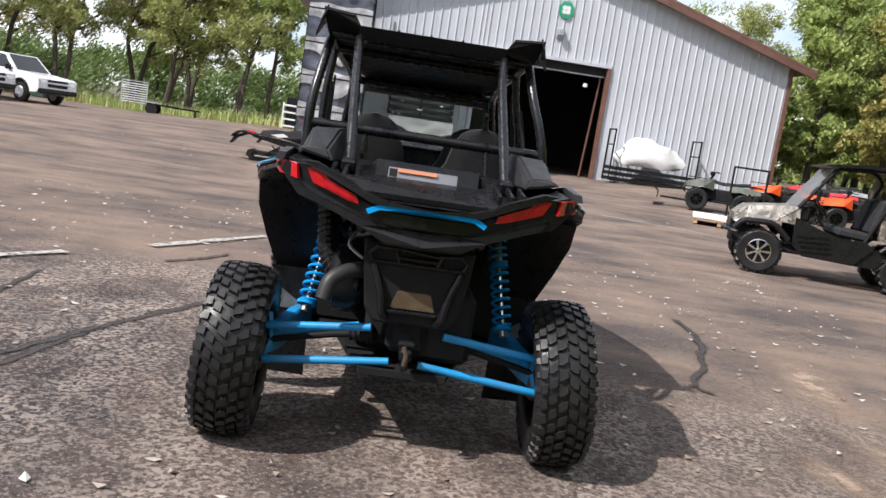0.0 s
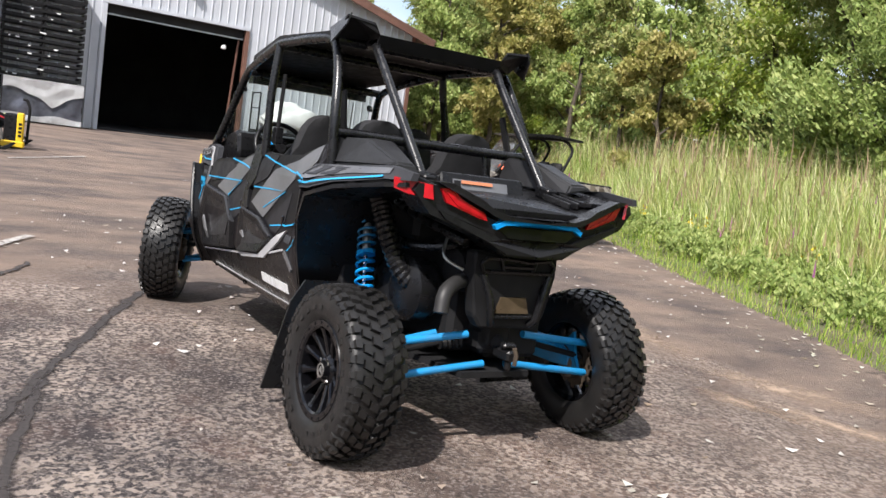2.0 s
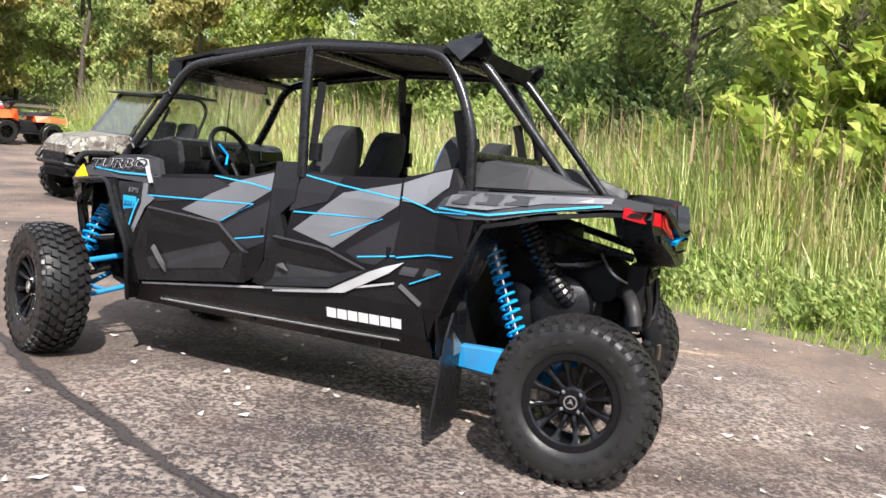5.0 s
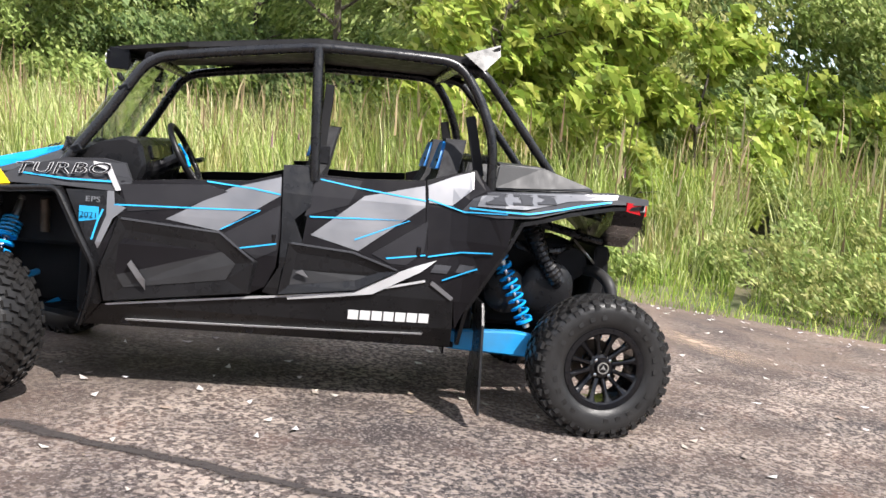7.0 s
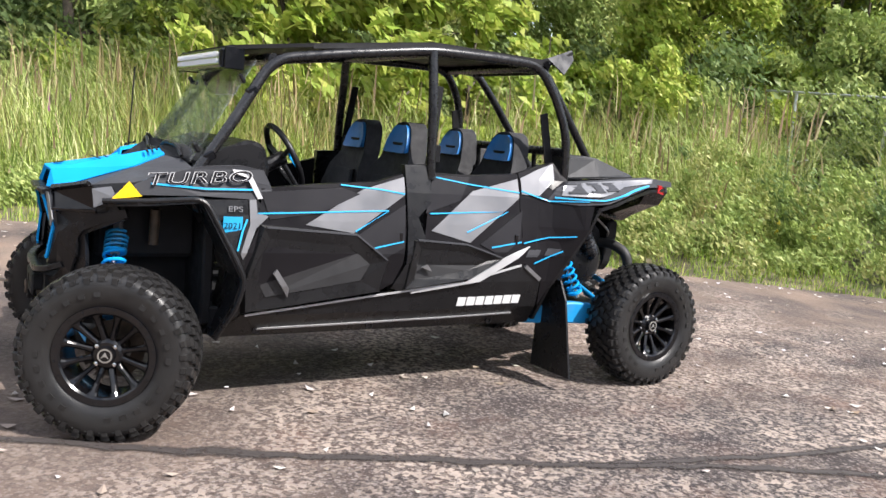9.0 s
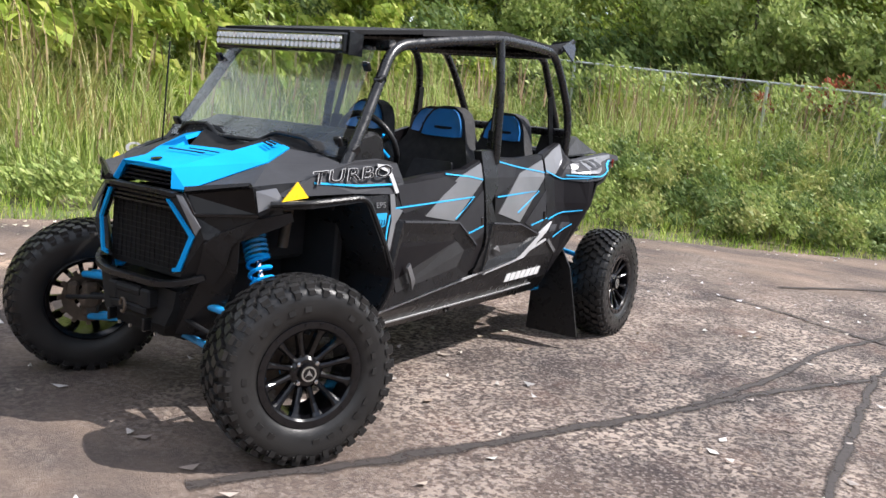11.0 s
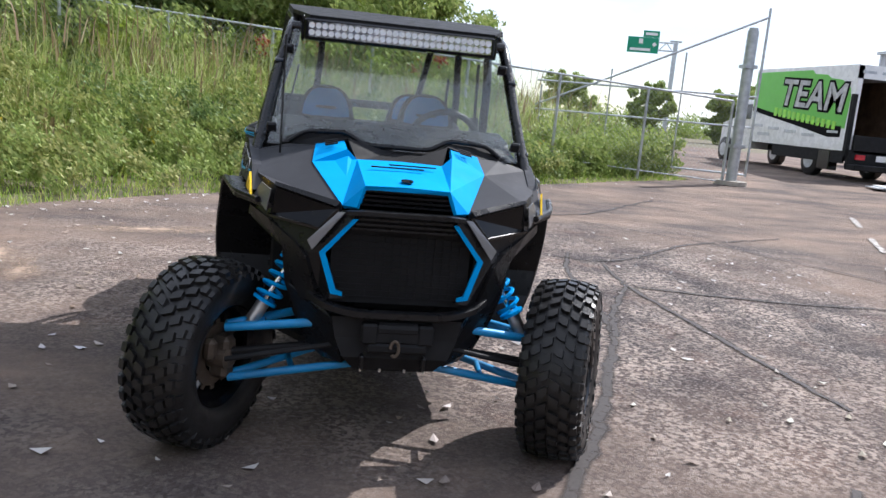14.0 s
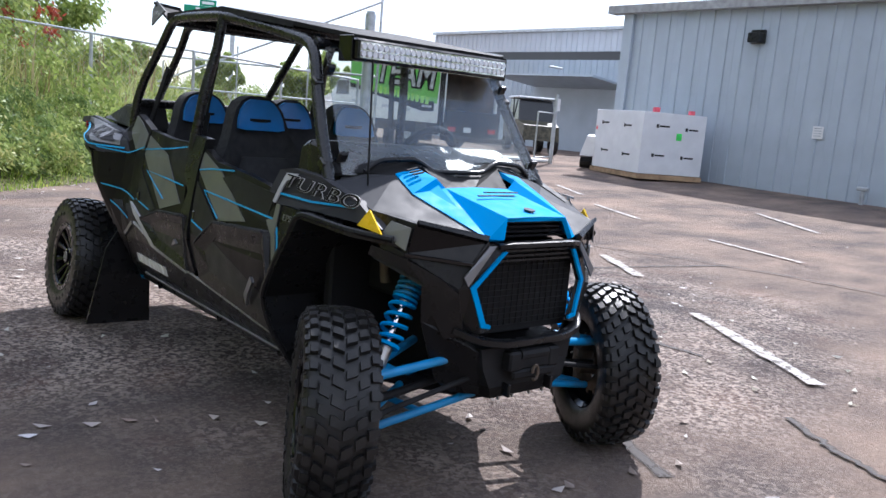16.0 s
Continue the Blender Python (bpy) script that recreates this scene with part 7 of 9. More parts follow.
part("hook", tube(bmesh.new(), [(0.01 + 0.015 * math.cos(a), 1.722, 0.480 + 0.028 * math.sin(a)) for a in [2 * math.pi * i / 14 for i in range(13)]], 0.006, 8), RUSTY, win, "dull steel hook", True)
for sx in (-0.10, 0.12):
    part("tow_tab", boxes(((sx, 1.69, 0.42), (0.014, 0.04, 0.05)), bevel=0.004), BLACK_PLASTIC, utv)
for sx in (-0.11, -0.04, 0.05, 0.12):
    part("bolt", boxes(((sx, 1.655, 0.378), (0.008, 0.010, 0.012))), STEEL, utv)
part("antenna", tube(bmesh.new(), [(0.46, 1.22, 1.10), (0.462, 1.20, 1.55)], 0.004, 6), BLACK_MATT, utv)

# cabin
dash = part("dashboard", prism(bmesh.new(), [(1.12, 1.12), (0.98, 1.20), (0.86, 1.245), (0.79, 1.22), (0.76, 1.10), (0.82, 0.92), (1.10, 0.90)], "x", -0.50, 0.50, 0.02), BLACK_PLASTIC, utv, "black dashboard")
for x in (-0.27, 0.30):
    part("gauge", boxes(((x, 0.775, 1.17), (0.16, 0.02, 0.07), (-12, 0, 0)), bevel=0.006), BLACK_GLOSS, dash)
sw = bmesh.new()
sm = pose(-0.27, 0.62, 1.165, 62, 0, 0)
tube(sw, [sm @ Vector((0.165 * math.cos(2 * math.pi * i / 28), 0.165 * math.sin(2 * math.pi * i / 28), 0)) for i in range(29)], 0.015, 10)
wheel_ob = part("steering_wheel", sw, BLACK_PLASTIC, utv, "black steering wheel with blue spoke trim", True)
hub_bm = bmesh.new()
for a in (20, 160, 270):
    q = sm @ Vector((0.16 * math.cos(radians(a)), 0.16 * math.sin(radians(a)), 0))
    tube(hub_bm, [sm @ Vector((0, 0, -0.02)), q], 0.013, 8)
tube(hub_bm, [sm @ Vector((0, 0, 0.0)), sm @ Vector((0, 0, -0.20))], 0.035, 12)
part("spokes", hub_bm, BLACK_PLASTIC, wheel_ob)
part("trim", tube(bmesh.new(), [sm @ Vector((-0.10, -0.06, 0.012)), sm @ Vector((-0.055, 0.0, 0.012)), sm @ Vector((-0.10, 0.06, 0.012))], 0.007, 6), BLUE, wheel_ob)


def seat(x, y):
    """A bucket seat: cushion, high back with side wings, blue headrest."""
    s = part("seat", boxes(((x, y + 0.28, 0.72), (0.46, 0.46, 0.16), (6, 0, 0)), ((x, y + 0.26, 0.56), (0.40, 0.40, 0.2)), bevel=0.035), SEAT_BLACK, utv, "black bucket seat with a blue headrest")
    rows = ((0.70, 0.225, 0.06), (0.85, 0.245, 0.02), (1.00, 0.250, -0.025), (1.12, 0.205, -0.055), (1.20, 0.160, -0.07), (1.27, 0.142, -0.085), (1.32, 0.126, -0.095), (1.36, 0.098, -0.105), (1.383, 0.060, -0.11), (1.392, 0.022, -0.115))

    def ring(z, w, dy, front, k=1.0):
        out = []
        for t in range(9):
            u = -1 + 2 * t / 8
            out.append((x + u * w * k, y + dy + front + 0.045 * abs(u) ** 3 * (1 if z < 1.2 else 0.3), z))
        return out

    bm = bmesh.new()
    loft(bm, [ring(z, w, dy, 0.05) + [(p[0] * 1.0, p[1] - 0.10, p[2]) for p in ring(z, w, dy, 0.05)[::-1]] for z, w, dy in rows])
    part("backrest", bm, SEAT_BLACK, s, "", True)
    bm = bmesh.new()
    loft(bm, [ring(z, w, dy, 0.062, 0.93) + ring(z, w, dy, -0.02, 0.93)[::-1] for z, w, dy in ((1.228, 0.090, -0.071), (1.234, 0.132, -0.073), (1.285, 0.126, -0.087), (1.325, 0.108, -0.096), (1.358, 0.082, -0.105), (1.374, 0.050, -0.109))])
    hr = part("headrest_panel", bm, SEAT_BLUE, s, "blue vinyl headrest panel", True)
    part("emblem_bar", boxes(((x, y - 0.022, 1.275), (0.11, 0.006, 0.016), (-8, 0, 0))), BLACK_MATT, hr)
    bm = bmesh.new()
    loft(bm, [ring(z, w, dy, 0.058, 0.60) + ring(z, w, dy, 0.04, 0.60)[::-1] for z, w, dy in ((0.78, 0.235, 0.04), (0.90, 0.245, 0.0), (1.02, 0.240, -0.03), (1.10, 0.20, -0.05))])
    part("back_insert", bm, SEAT_GREY, s, "grey fabric back insert", True)


for x in (-0.27, 0.27):
    seat(x, 0.02)
    seat(x, -0.63)
part("console", boxes(((0, 0.30, 0.62), (0.14, 0.9, 0.30)), ((0, 0.42, 0.82), (0.05, 0.06, 0.16)), bevel=0.02), BLACK_PLASTIC, utv)
part("grab_bar", tube(bmesh.new(), rounded([(0.14, 0.74, 1.10), (0.16, 0.62, 1.14), (0.38, 0.62, 1.14), (0.40, 0.74, 1.10)], 0.05), 0.013, 8), BLACK_PLASTIC, utv, "", True)


def words(text, size, m, material, parent, name="lettering", extrude=0.0015, fat=0.0, slant=0.0):
    """Lettering in the built-in font, as a mesh under its thing."""
    c = bpy.data.curves.new(name, "FONT")
    c.body, c.size, c.extrude, c.align_x, c.align_y = text, size, extrude, "CENTER", "CENTER"
    c.offset, c.shear, c.space_character = fat, slant, 1.06
    tmp = bpy.data.objects.new(name, c)
    me = bpy.data.meshes.new_from_object(tmp)
    bpy.data.objects.remove(tmp)
    me.materials.append(material)
    me.transform(m)
    ob = new(name, me)
    ob.parent = parent
    return ob


for sg in (-1, 1):
    rz = -90 if sg < 0 else 90
    y0 = 1.110
    for off, mat, gap in ((0.0014, EDGE_SILVER, 0.0105), (-0.0006, DARK_DECAL, 0.0125)):
        words("TURBO", 0.078, pose(sg * (body_x(y0, 1.07) + gap), y0, 1.064, 78, 0, rz + sg * 8) @ Matrix.Rotation(radians(-5 * sg), 4, "Z") @ Matrix.Diagonal((1.66, 0.92, 1, 1)), mat, utv, "turbo_lettering", 0.0012, off, 0.22)
    side_part("blue_stripe", stroke([(1.30, 1.03), (1.08, 1.022), (0.88, 1.028)], 0.008), 0.0125, 0.003, sg, BLUE_DECAL, tp_of[sg])
    words("EPS", 0.034, pose(sg * (body_x(0.95, 0.94) + 0.008), 0.955, 0.940, 82, 0, rz) @ Matrix.Diagonal((1.3, 1, 1, 1)), SILVER_DECAL, utv, "eps_lettering")
tg = part("year_tag", boxes(((-body_x(0.97, 0.87) - 0.008, 0.967, 0.868), (0.003, 0.085, 0.082), (0, -6, 0))), BLUE_DECAL, utv, "blue paper tag")
words("2021", 0.038, pose(-body_x(0.97, 0.87) - 0.0115, 0.967, 0.868, 84, 0, -90), DARK_DECAL, tg, "tag_lettering", 0.0008)


# ---- things by the north building ----
WRAP_DARK = surf("clear_wrap_over_dark_goods", (0.17, 0.18, 0.22), 0.14, 0.25, 0.6, 2.2, 1.0, 5.0)
WRAP_SILVER = surf("silvery_plastic_film", (0.74, 0.75, 0.78), 0.20, 0.10, 0.35, 2.5, 1.0, 5.0)


def wrapped_crate(x, y, z, w, d, h, rot=0, label="steel shipping crate wrapped in shiny clear plastic", white=False):
    """A crate whose front is film over dark goods, with a pale sheet sagging over its upper half."""
    c = thing("wrapped_crate", label, "crate", (x, y, z, 0, 0, rot), "wrapped crates")
    for sx in (-1, 1):
        for sy in (-1, 1):
            part("post", boxes(((sx * w / 2, sy * d / 2, h / 2), (0.05, 0.05, h))), BLACK_MATT, c)
    part("rail", boxes(((0, -d / 2, 0.05), (w, 0.06, 0.08))), BLACK_MATT, c)
    part("rail", boxes(((0, d / 2, 0.05), (w, 0.06, 0.08))), BLACK_MATT, c)

    def film(name, z_of, out, mat, lab, nx=26, nz=12):
        bm = bmesh.new()
        vs = []
        for j in range(nz + 1):
            row = []
            for i in range(nx + 1):
                u, v = i / nx, j / nz
                z0, z1 = z_of(u)
                zz = z0 + (z1 - z0) * v
                fold = 0.045 * noise.noise((u * 5 + x, zz * 3.5 + z * 2, 0.0)) + 0.03 * abs(noise.noise((u * 9 + z * 3, zz * 2.0, 4.0)))
                row.append(bm.verts.new((-w / 2 + w * u, -d / 2 - out - fold, zz)))
            vs.append(row)
        for j in range(nz):
            for i in range(nx):
                bm.faces.new((vs[j][i], vs[j][i + 1], vs[j + 1][i + 1], vs[j + 1][i]))
        bmesh.ops.solidify(bm, geom=bm.faces[:], thickness=0.010)
        part(name, bm, mat, c, lab, True)

    sag = 0.60 + 0.05 * math.sin(z * 7)
    film("wrap", lambda u: (0.02, h * 0.98), 0.03, WRAP_DARK, "crinkled clear plastic wrap")
    film("sheet", lambda u: (h * (0.74 - 0.34 * max(0.0, 1 - abs(u - sag) / 0.38) + 0.03 * math.sin(u * 17)), h * 0.985), 0.085, WHITE_SHEET if white else WRAP_SILVER, "pale plastic sheet sagging over the crate")
    film("skirt", lambda u: (0.03, h * (0.17 + 0.03 * math.sin(u * 11 + z))), 0.07, WRAP_SILVER, "bunched silvery film at the base")
    part("contents", boxes(((0, 0.05, h * 0.45), (w * 0.94, d * 0.80, h * 0.84)), bevel=0.05), BLACK_PLASTIC, c)
    return c


for i in range(5):
    wrapped_crate(-2.55, 24.9, 0.40 + 1.13 * i, 2.15, 1.3, 1.12)
wrapped_crate(0.68, 25.2, 0.42, 2.30, 1.2, 1.36, 0, "steel crate half covered with a white sheet", True)
for i in range(13):
    c = thing("steel_crate", "empty dark steel crate frame in a tall stack", "crate", (0.62, 25.55, 1.80 + 0.228 * i), "stacked crate frames")
    part("rail", boxes(((0, -0.45, 0.06), (2.36, 0.06, 0.085))), BLACK_MATT, c)
    part("rail", boxes(((0, 0.40, 0.06), (2.36, 0.06, 0.085))), BLACK_MATT, c)
    for x in (-1.15, 0, 1.15):
        part("cross_bar", boxes(((x, 0, 0.11), (0.07, 0.92, 0.17))), BLACK_MATT, c)
    part("tag", boxes(((-0.75 + 0.37 * (i * 7 % 5), -0.484, 0.06), (0.12, 0.006, 0.045))), WHITE_DECAL, c, "small white label")
    part("tag", boxes(((-0.98 + 0.29 * (i * 3 % 5), -0.486, 0.07), (0.07, 0.006, 0.04))), WHITE_DECAL, c, "small white label")

rk = thing("crate_rack", "dark steel crate frames under a bunched white tarp", "rack", (9.3, 25.2, ground_z(9.3, 25.2)))
for j in range(3):
    part("crate_frame", boxes(((0, -0.5, 0.07 + 0.2 * j), (3.2, 0.07, 0.12)), ((0, 0.5, 0.07 + 0.2 * j), (3.2, 0.07, 0.12)), *[((x, 0, 0.07 + 0.2 * j), (0.07, 1.0, 0.10)) for x in (-1.55, -0.5, 0.5, 1.55)]), BLACK_MATT, rk)
for x in (-1.6, 1.6):
    part("upright", boxes(((x, -0.45, 0.95), (0.05, 0.05, 1.85)), ((x, 0.45, 0.95), (0.05, 0.05, 1.85)), ((x, 0, 1.85), (0.05, 0.95, 0.05)), ((x, 0, 1.3), (0.04, 0.95, 0.04))), BLACK_MATT, rk)


def lump(bm, c, s, seed, n=3):
    r = bmesh.ops.create_icosphere(bm, subdivisions=n, radius=1.0)
    for v in r["verts"]:
        d = v.co.normalized()
        k = 1 + 0.22 * noise.noise(d * 1.7 + Vector((seed, 0, 0))) + 0.10 * noise.noise(d * 5 + Vector((0, seed, 0)))
        v.co = Vector((c[0] + d.x * s[0] * k, c[1] + d.y * s[1] * k, max(c[2] - s[2] * 0.5, c[2] + d.z * s[2] * k)))
    return bm


part("tarp", lump(lump(bmesh.new(), (-0.1, 0, 0.95), (1.25, 0.55, 0.62), 2), (-0.4, 0, 1.2), (0.7, 0.45, 0.5), 5), WHITE_SHEET, rk, "bunched white tarp", True)


def small_wheel(parent, x, y, z, r, w, rim_mat, steer=0, side=1):
    """A knobbly small tyre with a spoked rim; its axle runs along y."""
    bm = bmesh.new()
    m = pose(x, y, z, 0, 0, 90 + steer)
    prof = [(r * 0.55, -w * 0.45), (r * 0.86, -w * 0.5), (r * 0.94, -w * 0.4), (r * 0.95, 0), (r * 0.94, w * 0.4), (r * 0.86, w * 0.5), (r * 0.55, w * 0.45), (r * 0.5, 0)]
    lathe_ring(bm, prof, 28)
    for k in range(18):
        a = 2 * math.pi * k / 18
        for s in (-1, 1):
            q = Matrix.Rotation(a + s * 0.08, 4, "X") @ pose(s * w * 0.24, 0, r * 0.96, 0, 0, s * 25) @ Matrix.Diagonal((w * 0.42, r * 0.16, r * 0.09, 1))
            bmesh.ops.create_cube(bm, size=1.0, matrix=q)
    bmesh.ops.transform(bm, matrix=m, verts=bm.verts[:])
    t = part("wheel", bm, RUBBER, parent, "knobbly black tyre")
    rb = lathe_ring(bmesh.new(), [(r * 0.56, -w * 0.4), (r * 0.58, w * 0.42), (r * 0.50, w * 0.44), (r * 0.46, -w * 0.3)], 24)
    lathe(rb, [(0.01, w * 0.1), (r * 0.14, w * 0.12), (r * 0.14, w * 0.34), (0.01, w * 0.36)], 12)
    for k in range(7):
        a = 2 * math.pi * k / 7
        loft(rb, [[Vector((xx, math.cos(a + da) * rr, math.sin(a + da) * rr)) for xx, da in ((w * 0.1, -da0), (w * 0.3, -da0), (w * 0.3, da0), (w * 0.1, da0))] for rr, da0 in ((r * 0.12, 0.30), (r * 0.50, 0.12))])
    bmesh.ops.transform(rb, matrix=m if side > 0 else m @ pose(0, 0, 0, 0, 0, 180), verts=rb.verts[:])
    part("rim", rb, rim_mat, t, "", True)
    db = lathe(bmesh.new(), [(0.01, 0), (r * 0.5, 0), (r * 0.5, 0.01), (0.01, 0.01)], 20)
    bmesh.ops.transform(db, matrix=m, verts=db.verts[:])
    part("inner_disc", db, BLACK_MATT, t)


def camo_utility():
    """A two-seat utility vehicle with a cargo box; it faces along +x of its own frame."""
    u = thing("utility_vehicle", "camouflage two-seat utility vehicle with a cargo bed parked on asphalt", "utility vehicle", (6.62, 7.38, ground_z(6.5, 7.4), 0, 0, 162))
    for x, sd in ((1.0, 0), (-1.0, 0)):
        for y in (0.56, -0.56):
            small_wheel(u, x, y, 0.33, 0.335, 0.24, CHROME, -4 if x > 0 else 0, 1 if y > 0 else -1)
    part("chassis", boxes(((0, 0, 0.42), (2.2, 0.7, 0.14)), ((1.25, 0, 0.52), (0.3, 0.7, 0.3)), ((-1.2, 0, 0.5), (0.4, 0.6, 0.2)), bevel=0.02), BLACK_MATT, u)
    hood_rows = [[(1.42, 0.44, 0.72), (1.42, 0.36, 0.84), (1.42, -0.36, 0.84), (1.42, -0.44, 0.72)], [(1.25, 0.56, 0.80), (1.25, 0.44, 0.98), (1.25, -0.44, 0.98), (1.25, -0.56, 0.80)],
                 [(0.85, 0.62, 0.82), (0.85, 0.52, 1.04), (0.85, -0.52, 1.04), (0.85, -0.62, 0.82)], [(0.52, 0.64, 0.80), (0.52, 0.58, 1.08), (0.52, -0.58, 1.08), (0.52, -0.64, 0.80)]]
    hood_bm = loft(bmesh.new(), hood_rows)
    part("hood", hood_bm, CAMO, u, "camouflage hood and front fenders")
    for s in (-1, 1):
        part("fender", tube(bmesh.new(), rounded([(1.40, s * 0.60, 0.62), (1.30, s * 0.62, 0.76), (0.85, s * 0.64, 0.78), (0.62, s * 0.64, 0.55)], 0.12), 0.045, 8), BLACK_PLASTIC, u, "", True)
        door_bm = prism(bmesh.new(), [(0.58, 0.92), (0.56, 0.50), (0.40, 0.36), (-0.30, 0.34), (-0.55, 0.62), (-0.42, 0.72), (-0.1, 0.70), (0.25, 0.80)], "y", s * 0.62, s * 0.66, 0.006)
        dd = part("door", door_bm, BLACK_PLASTIC, u, "black half door with ribs")
        part("rib", boxes(*[((0.30 - 0.03 * i, s * 0.668, 0.66 - 0.07 * i), (0.42, 0.012, 0.02), (0, 4, 0)) for i in range(4)]), BLACK_GLOSS, dd)
        part("sill", prism(bmesh.new(), [(-0.42, 0.62), (-0.30, 0.34), (-0.62, 0.34), (-0.74, 0.50), (-0.66, 0.62)], "y", s * 0.58, s * 0.62), BLACK_PLASTIC, u)
        part("cage_side", tube(bmesh.new(), rounded([(0.56, s * 0.60, 1.06), (0.12, s * 0.56, 1.72), (-0.62, s * 0.56, 1.76), (-0.78, s * 0.56, 1.60), (-0.52, s * 0.60, 0.98), (-0.30, s * 0.62, 0.40)], 0.10), 0.026, 10), BLACK_MATT, u, "", True)
        part("rear_flare", tube(bmesh.new(), rounded([(-0.64, s * 0.63, 0.60), (-0.78, s * 0.65, 0.74), (-1.22, s * 0.65, 0.74), (-1.38, s * 0.63, 0.60)], 0.12), 0.04, 8), BLACK_PLASTIC, u, "", True)
        part("headlight", boxes(((1.37, s * 0.36, 0.79), (0.08, 0.14, 0.08), (0, 30, 0)), bevel=0.015), CHROME, u)
    part("front_bumper", tube(bmesh.new(), rounded([(1.30, -0.5, 0.55), (1.50, -0.4, 0.58), (1.50, 0.4, 0.58), (1.30, 0.5, 0.55)], 0.1), 0.03, 8), BLACK_PLASTIC, u, "", True)
    part("front_grille", boxes(((1.42, 0, 0.66), (0.06, 0.66, 0.16)), bevel=0.01), BLACK_PLASTIC, u)
    rf = prism(bmesh.new(), [(0.34, 1.735), (0.22, 1.76), (-0.3, 1.82), (-0.88, 1.79), (-0.90, 1.75), (-0.3, 1.765), (0.2, 1.715)], "y", -0.66, 0.66, 0.008)
    part("roof", rf, BLACK_PLASTIC, u, "black moulded roof")
    ws = bmesh.new()
    sheet(ws, [[(0.585, 0.58, 1.07), (0.585, -0.58, 1.07), (0.17, -0.55, 1.71), (0.17, 0.55, 1.71)]], 0.008)
    w = part("windshield", ws, clear_glass("dusty_screen", (0.62, 0.64, 0.62), 0.1), u, "dusty clear windshield")
    for y in (0.30, -0.30):
        st = part("seat", boxes(((-0.28, y, 0.78), (0.5, 0.5, 0.14), (0, -4, 0)), bevel=0.04), SEAT_BLACK, u, "black vinyl seat")
        part("backrest", boxes(((-0.56, y, 1.08), (0.12, 0.48, 0.56), (0, -12, 0)), bevel=0.05), SEAT_BLACK, st)
    part("steering_wheel", tube(bmesh.new(), [pose(0.22, 0.30, 1.10, 0, -50, 0) @ Vector((0.16 * math.cos(2 * math.pi * i / 18), 0.16 * math.sin(2 * math.pi * i / 18), 0)) for i in range(19)], 0.015, 8), BLACK_PLASTIC, u, "", True)
    part("dashboard", boxes(((0.48, 0, 0.98), (0.22, 1.1, 0.22)), bevel=0.03), BLACK_PLASTIC, u)
    bed = boxes(((-1.08, 0, 0.78), (0.98, 1.22, 0.05)), ((-1.08, 0.60, 0.92), (0.98, 0.035, 0.28)), ((-1.08, -0.60, 0.92), (0.98, 0.035, 0.28)), ((-1.55, 0, 0.91), (0.035, 1.22, 0.27)), ((-0.60, 0, 0.92), (0.035, 1.22, 0.28)), bevel=0.006)
    b = part("cargo_bed", bed, CAMO, u, "camouflage cargo bed")
    for s in (-1, 1):
        part("bed_rail", tube(bmesh.new(), [(-0.60, s * 0.60, 1.075), (-1.56, s * 0.60, 1.06)], 0.018, 8), BLACK_PLASTIC, b)
    part("badge", boxes(((-1.47, 0.622, 0.90), (0.13, 0.006, 0.14)), ((-1.47, -0.622, 0.90), (0.13, 0.006, 0.14)), bevel=0.002), YELLOW_PAINT, b, "yellow badge with dark print")
    part("badge_print", boxes(((-1.47, 0.627, 0.90), (0.08, 0.004, 0.03)), ((-1.47, -0.627, 0.90), (0.08, 0.004, 0.03))), BLACK_MATT, b)
    part("tail_lamp", boxes(((-1.57, 0.45, 0.72), (0.03, 0.08, 0.06)), ((-1.57, -0.45, 0.72), (0.03, 0.08, 0.06))), RED_LENS, u)
    part("mirror", boxes(((0.34, 0.70, 1.28), (0.05, 0.12, 0.16)), bevel=0.015), BLACK_PLASTIC, u)


camo_utility()


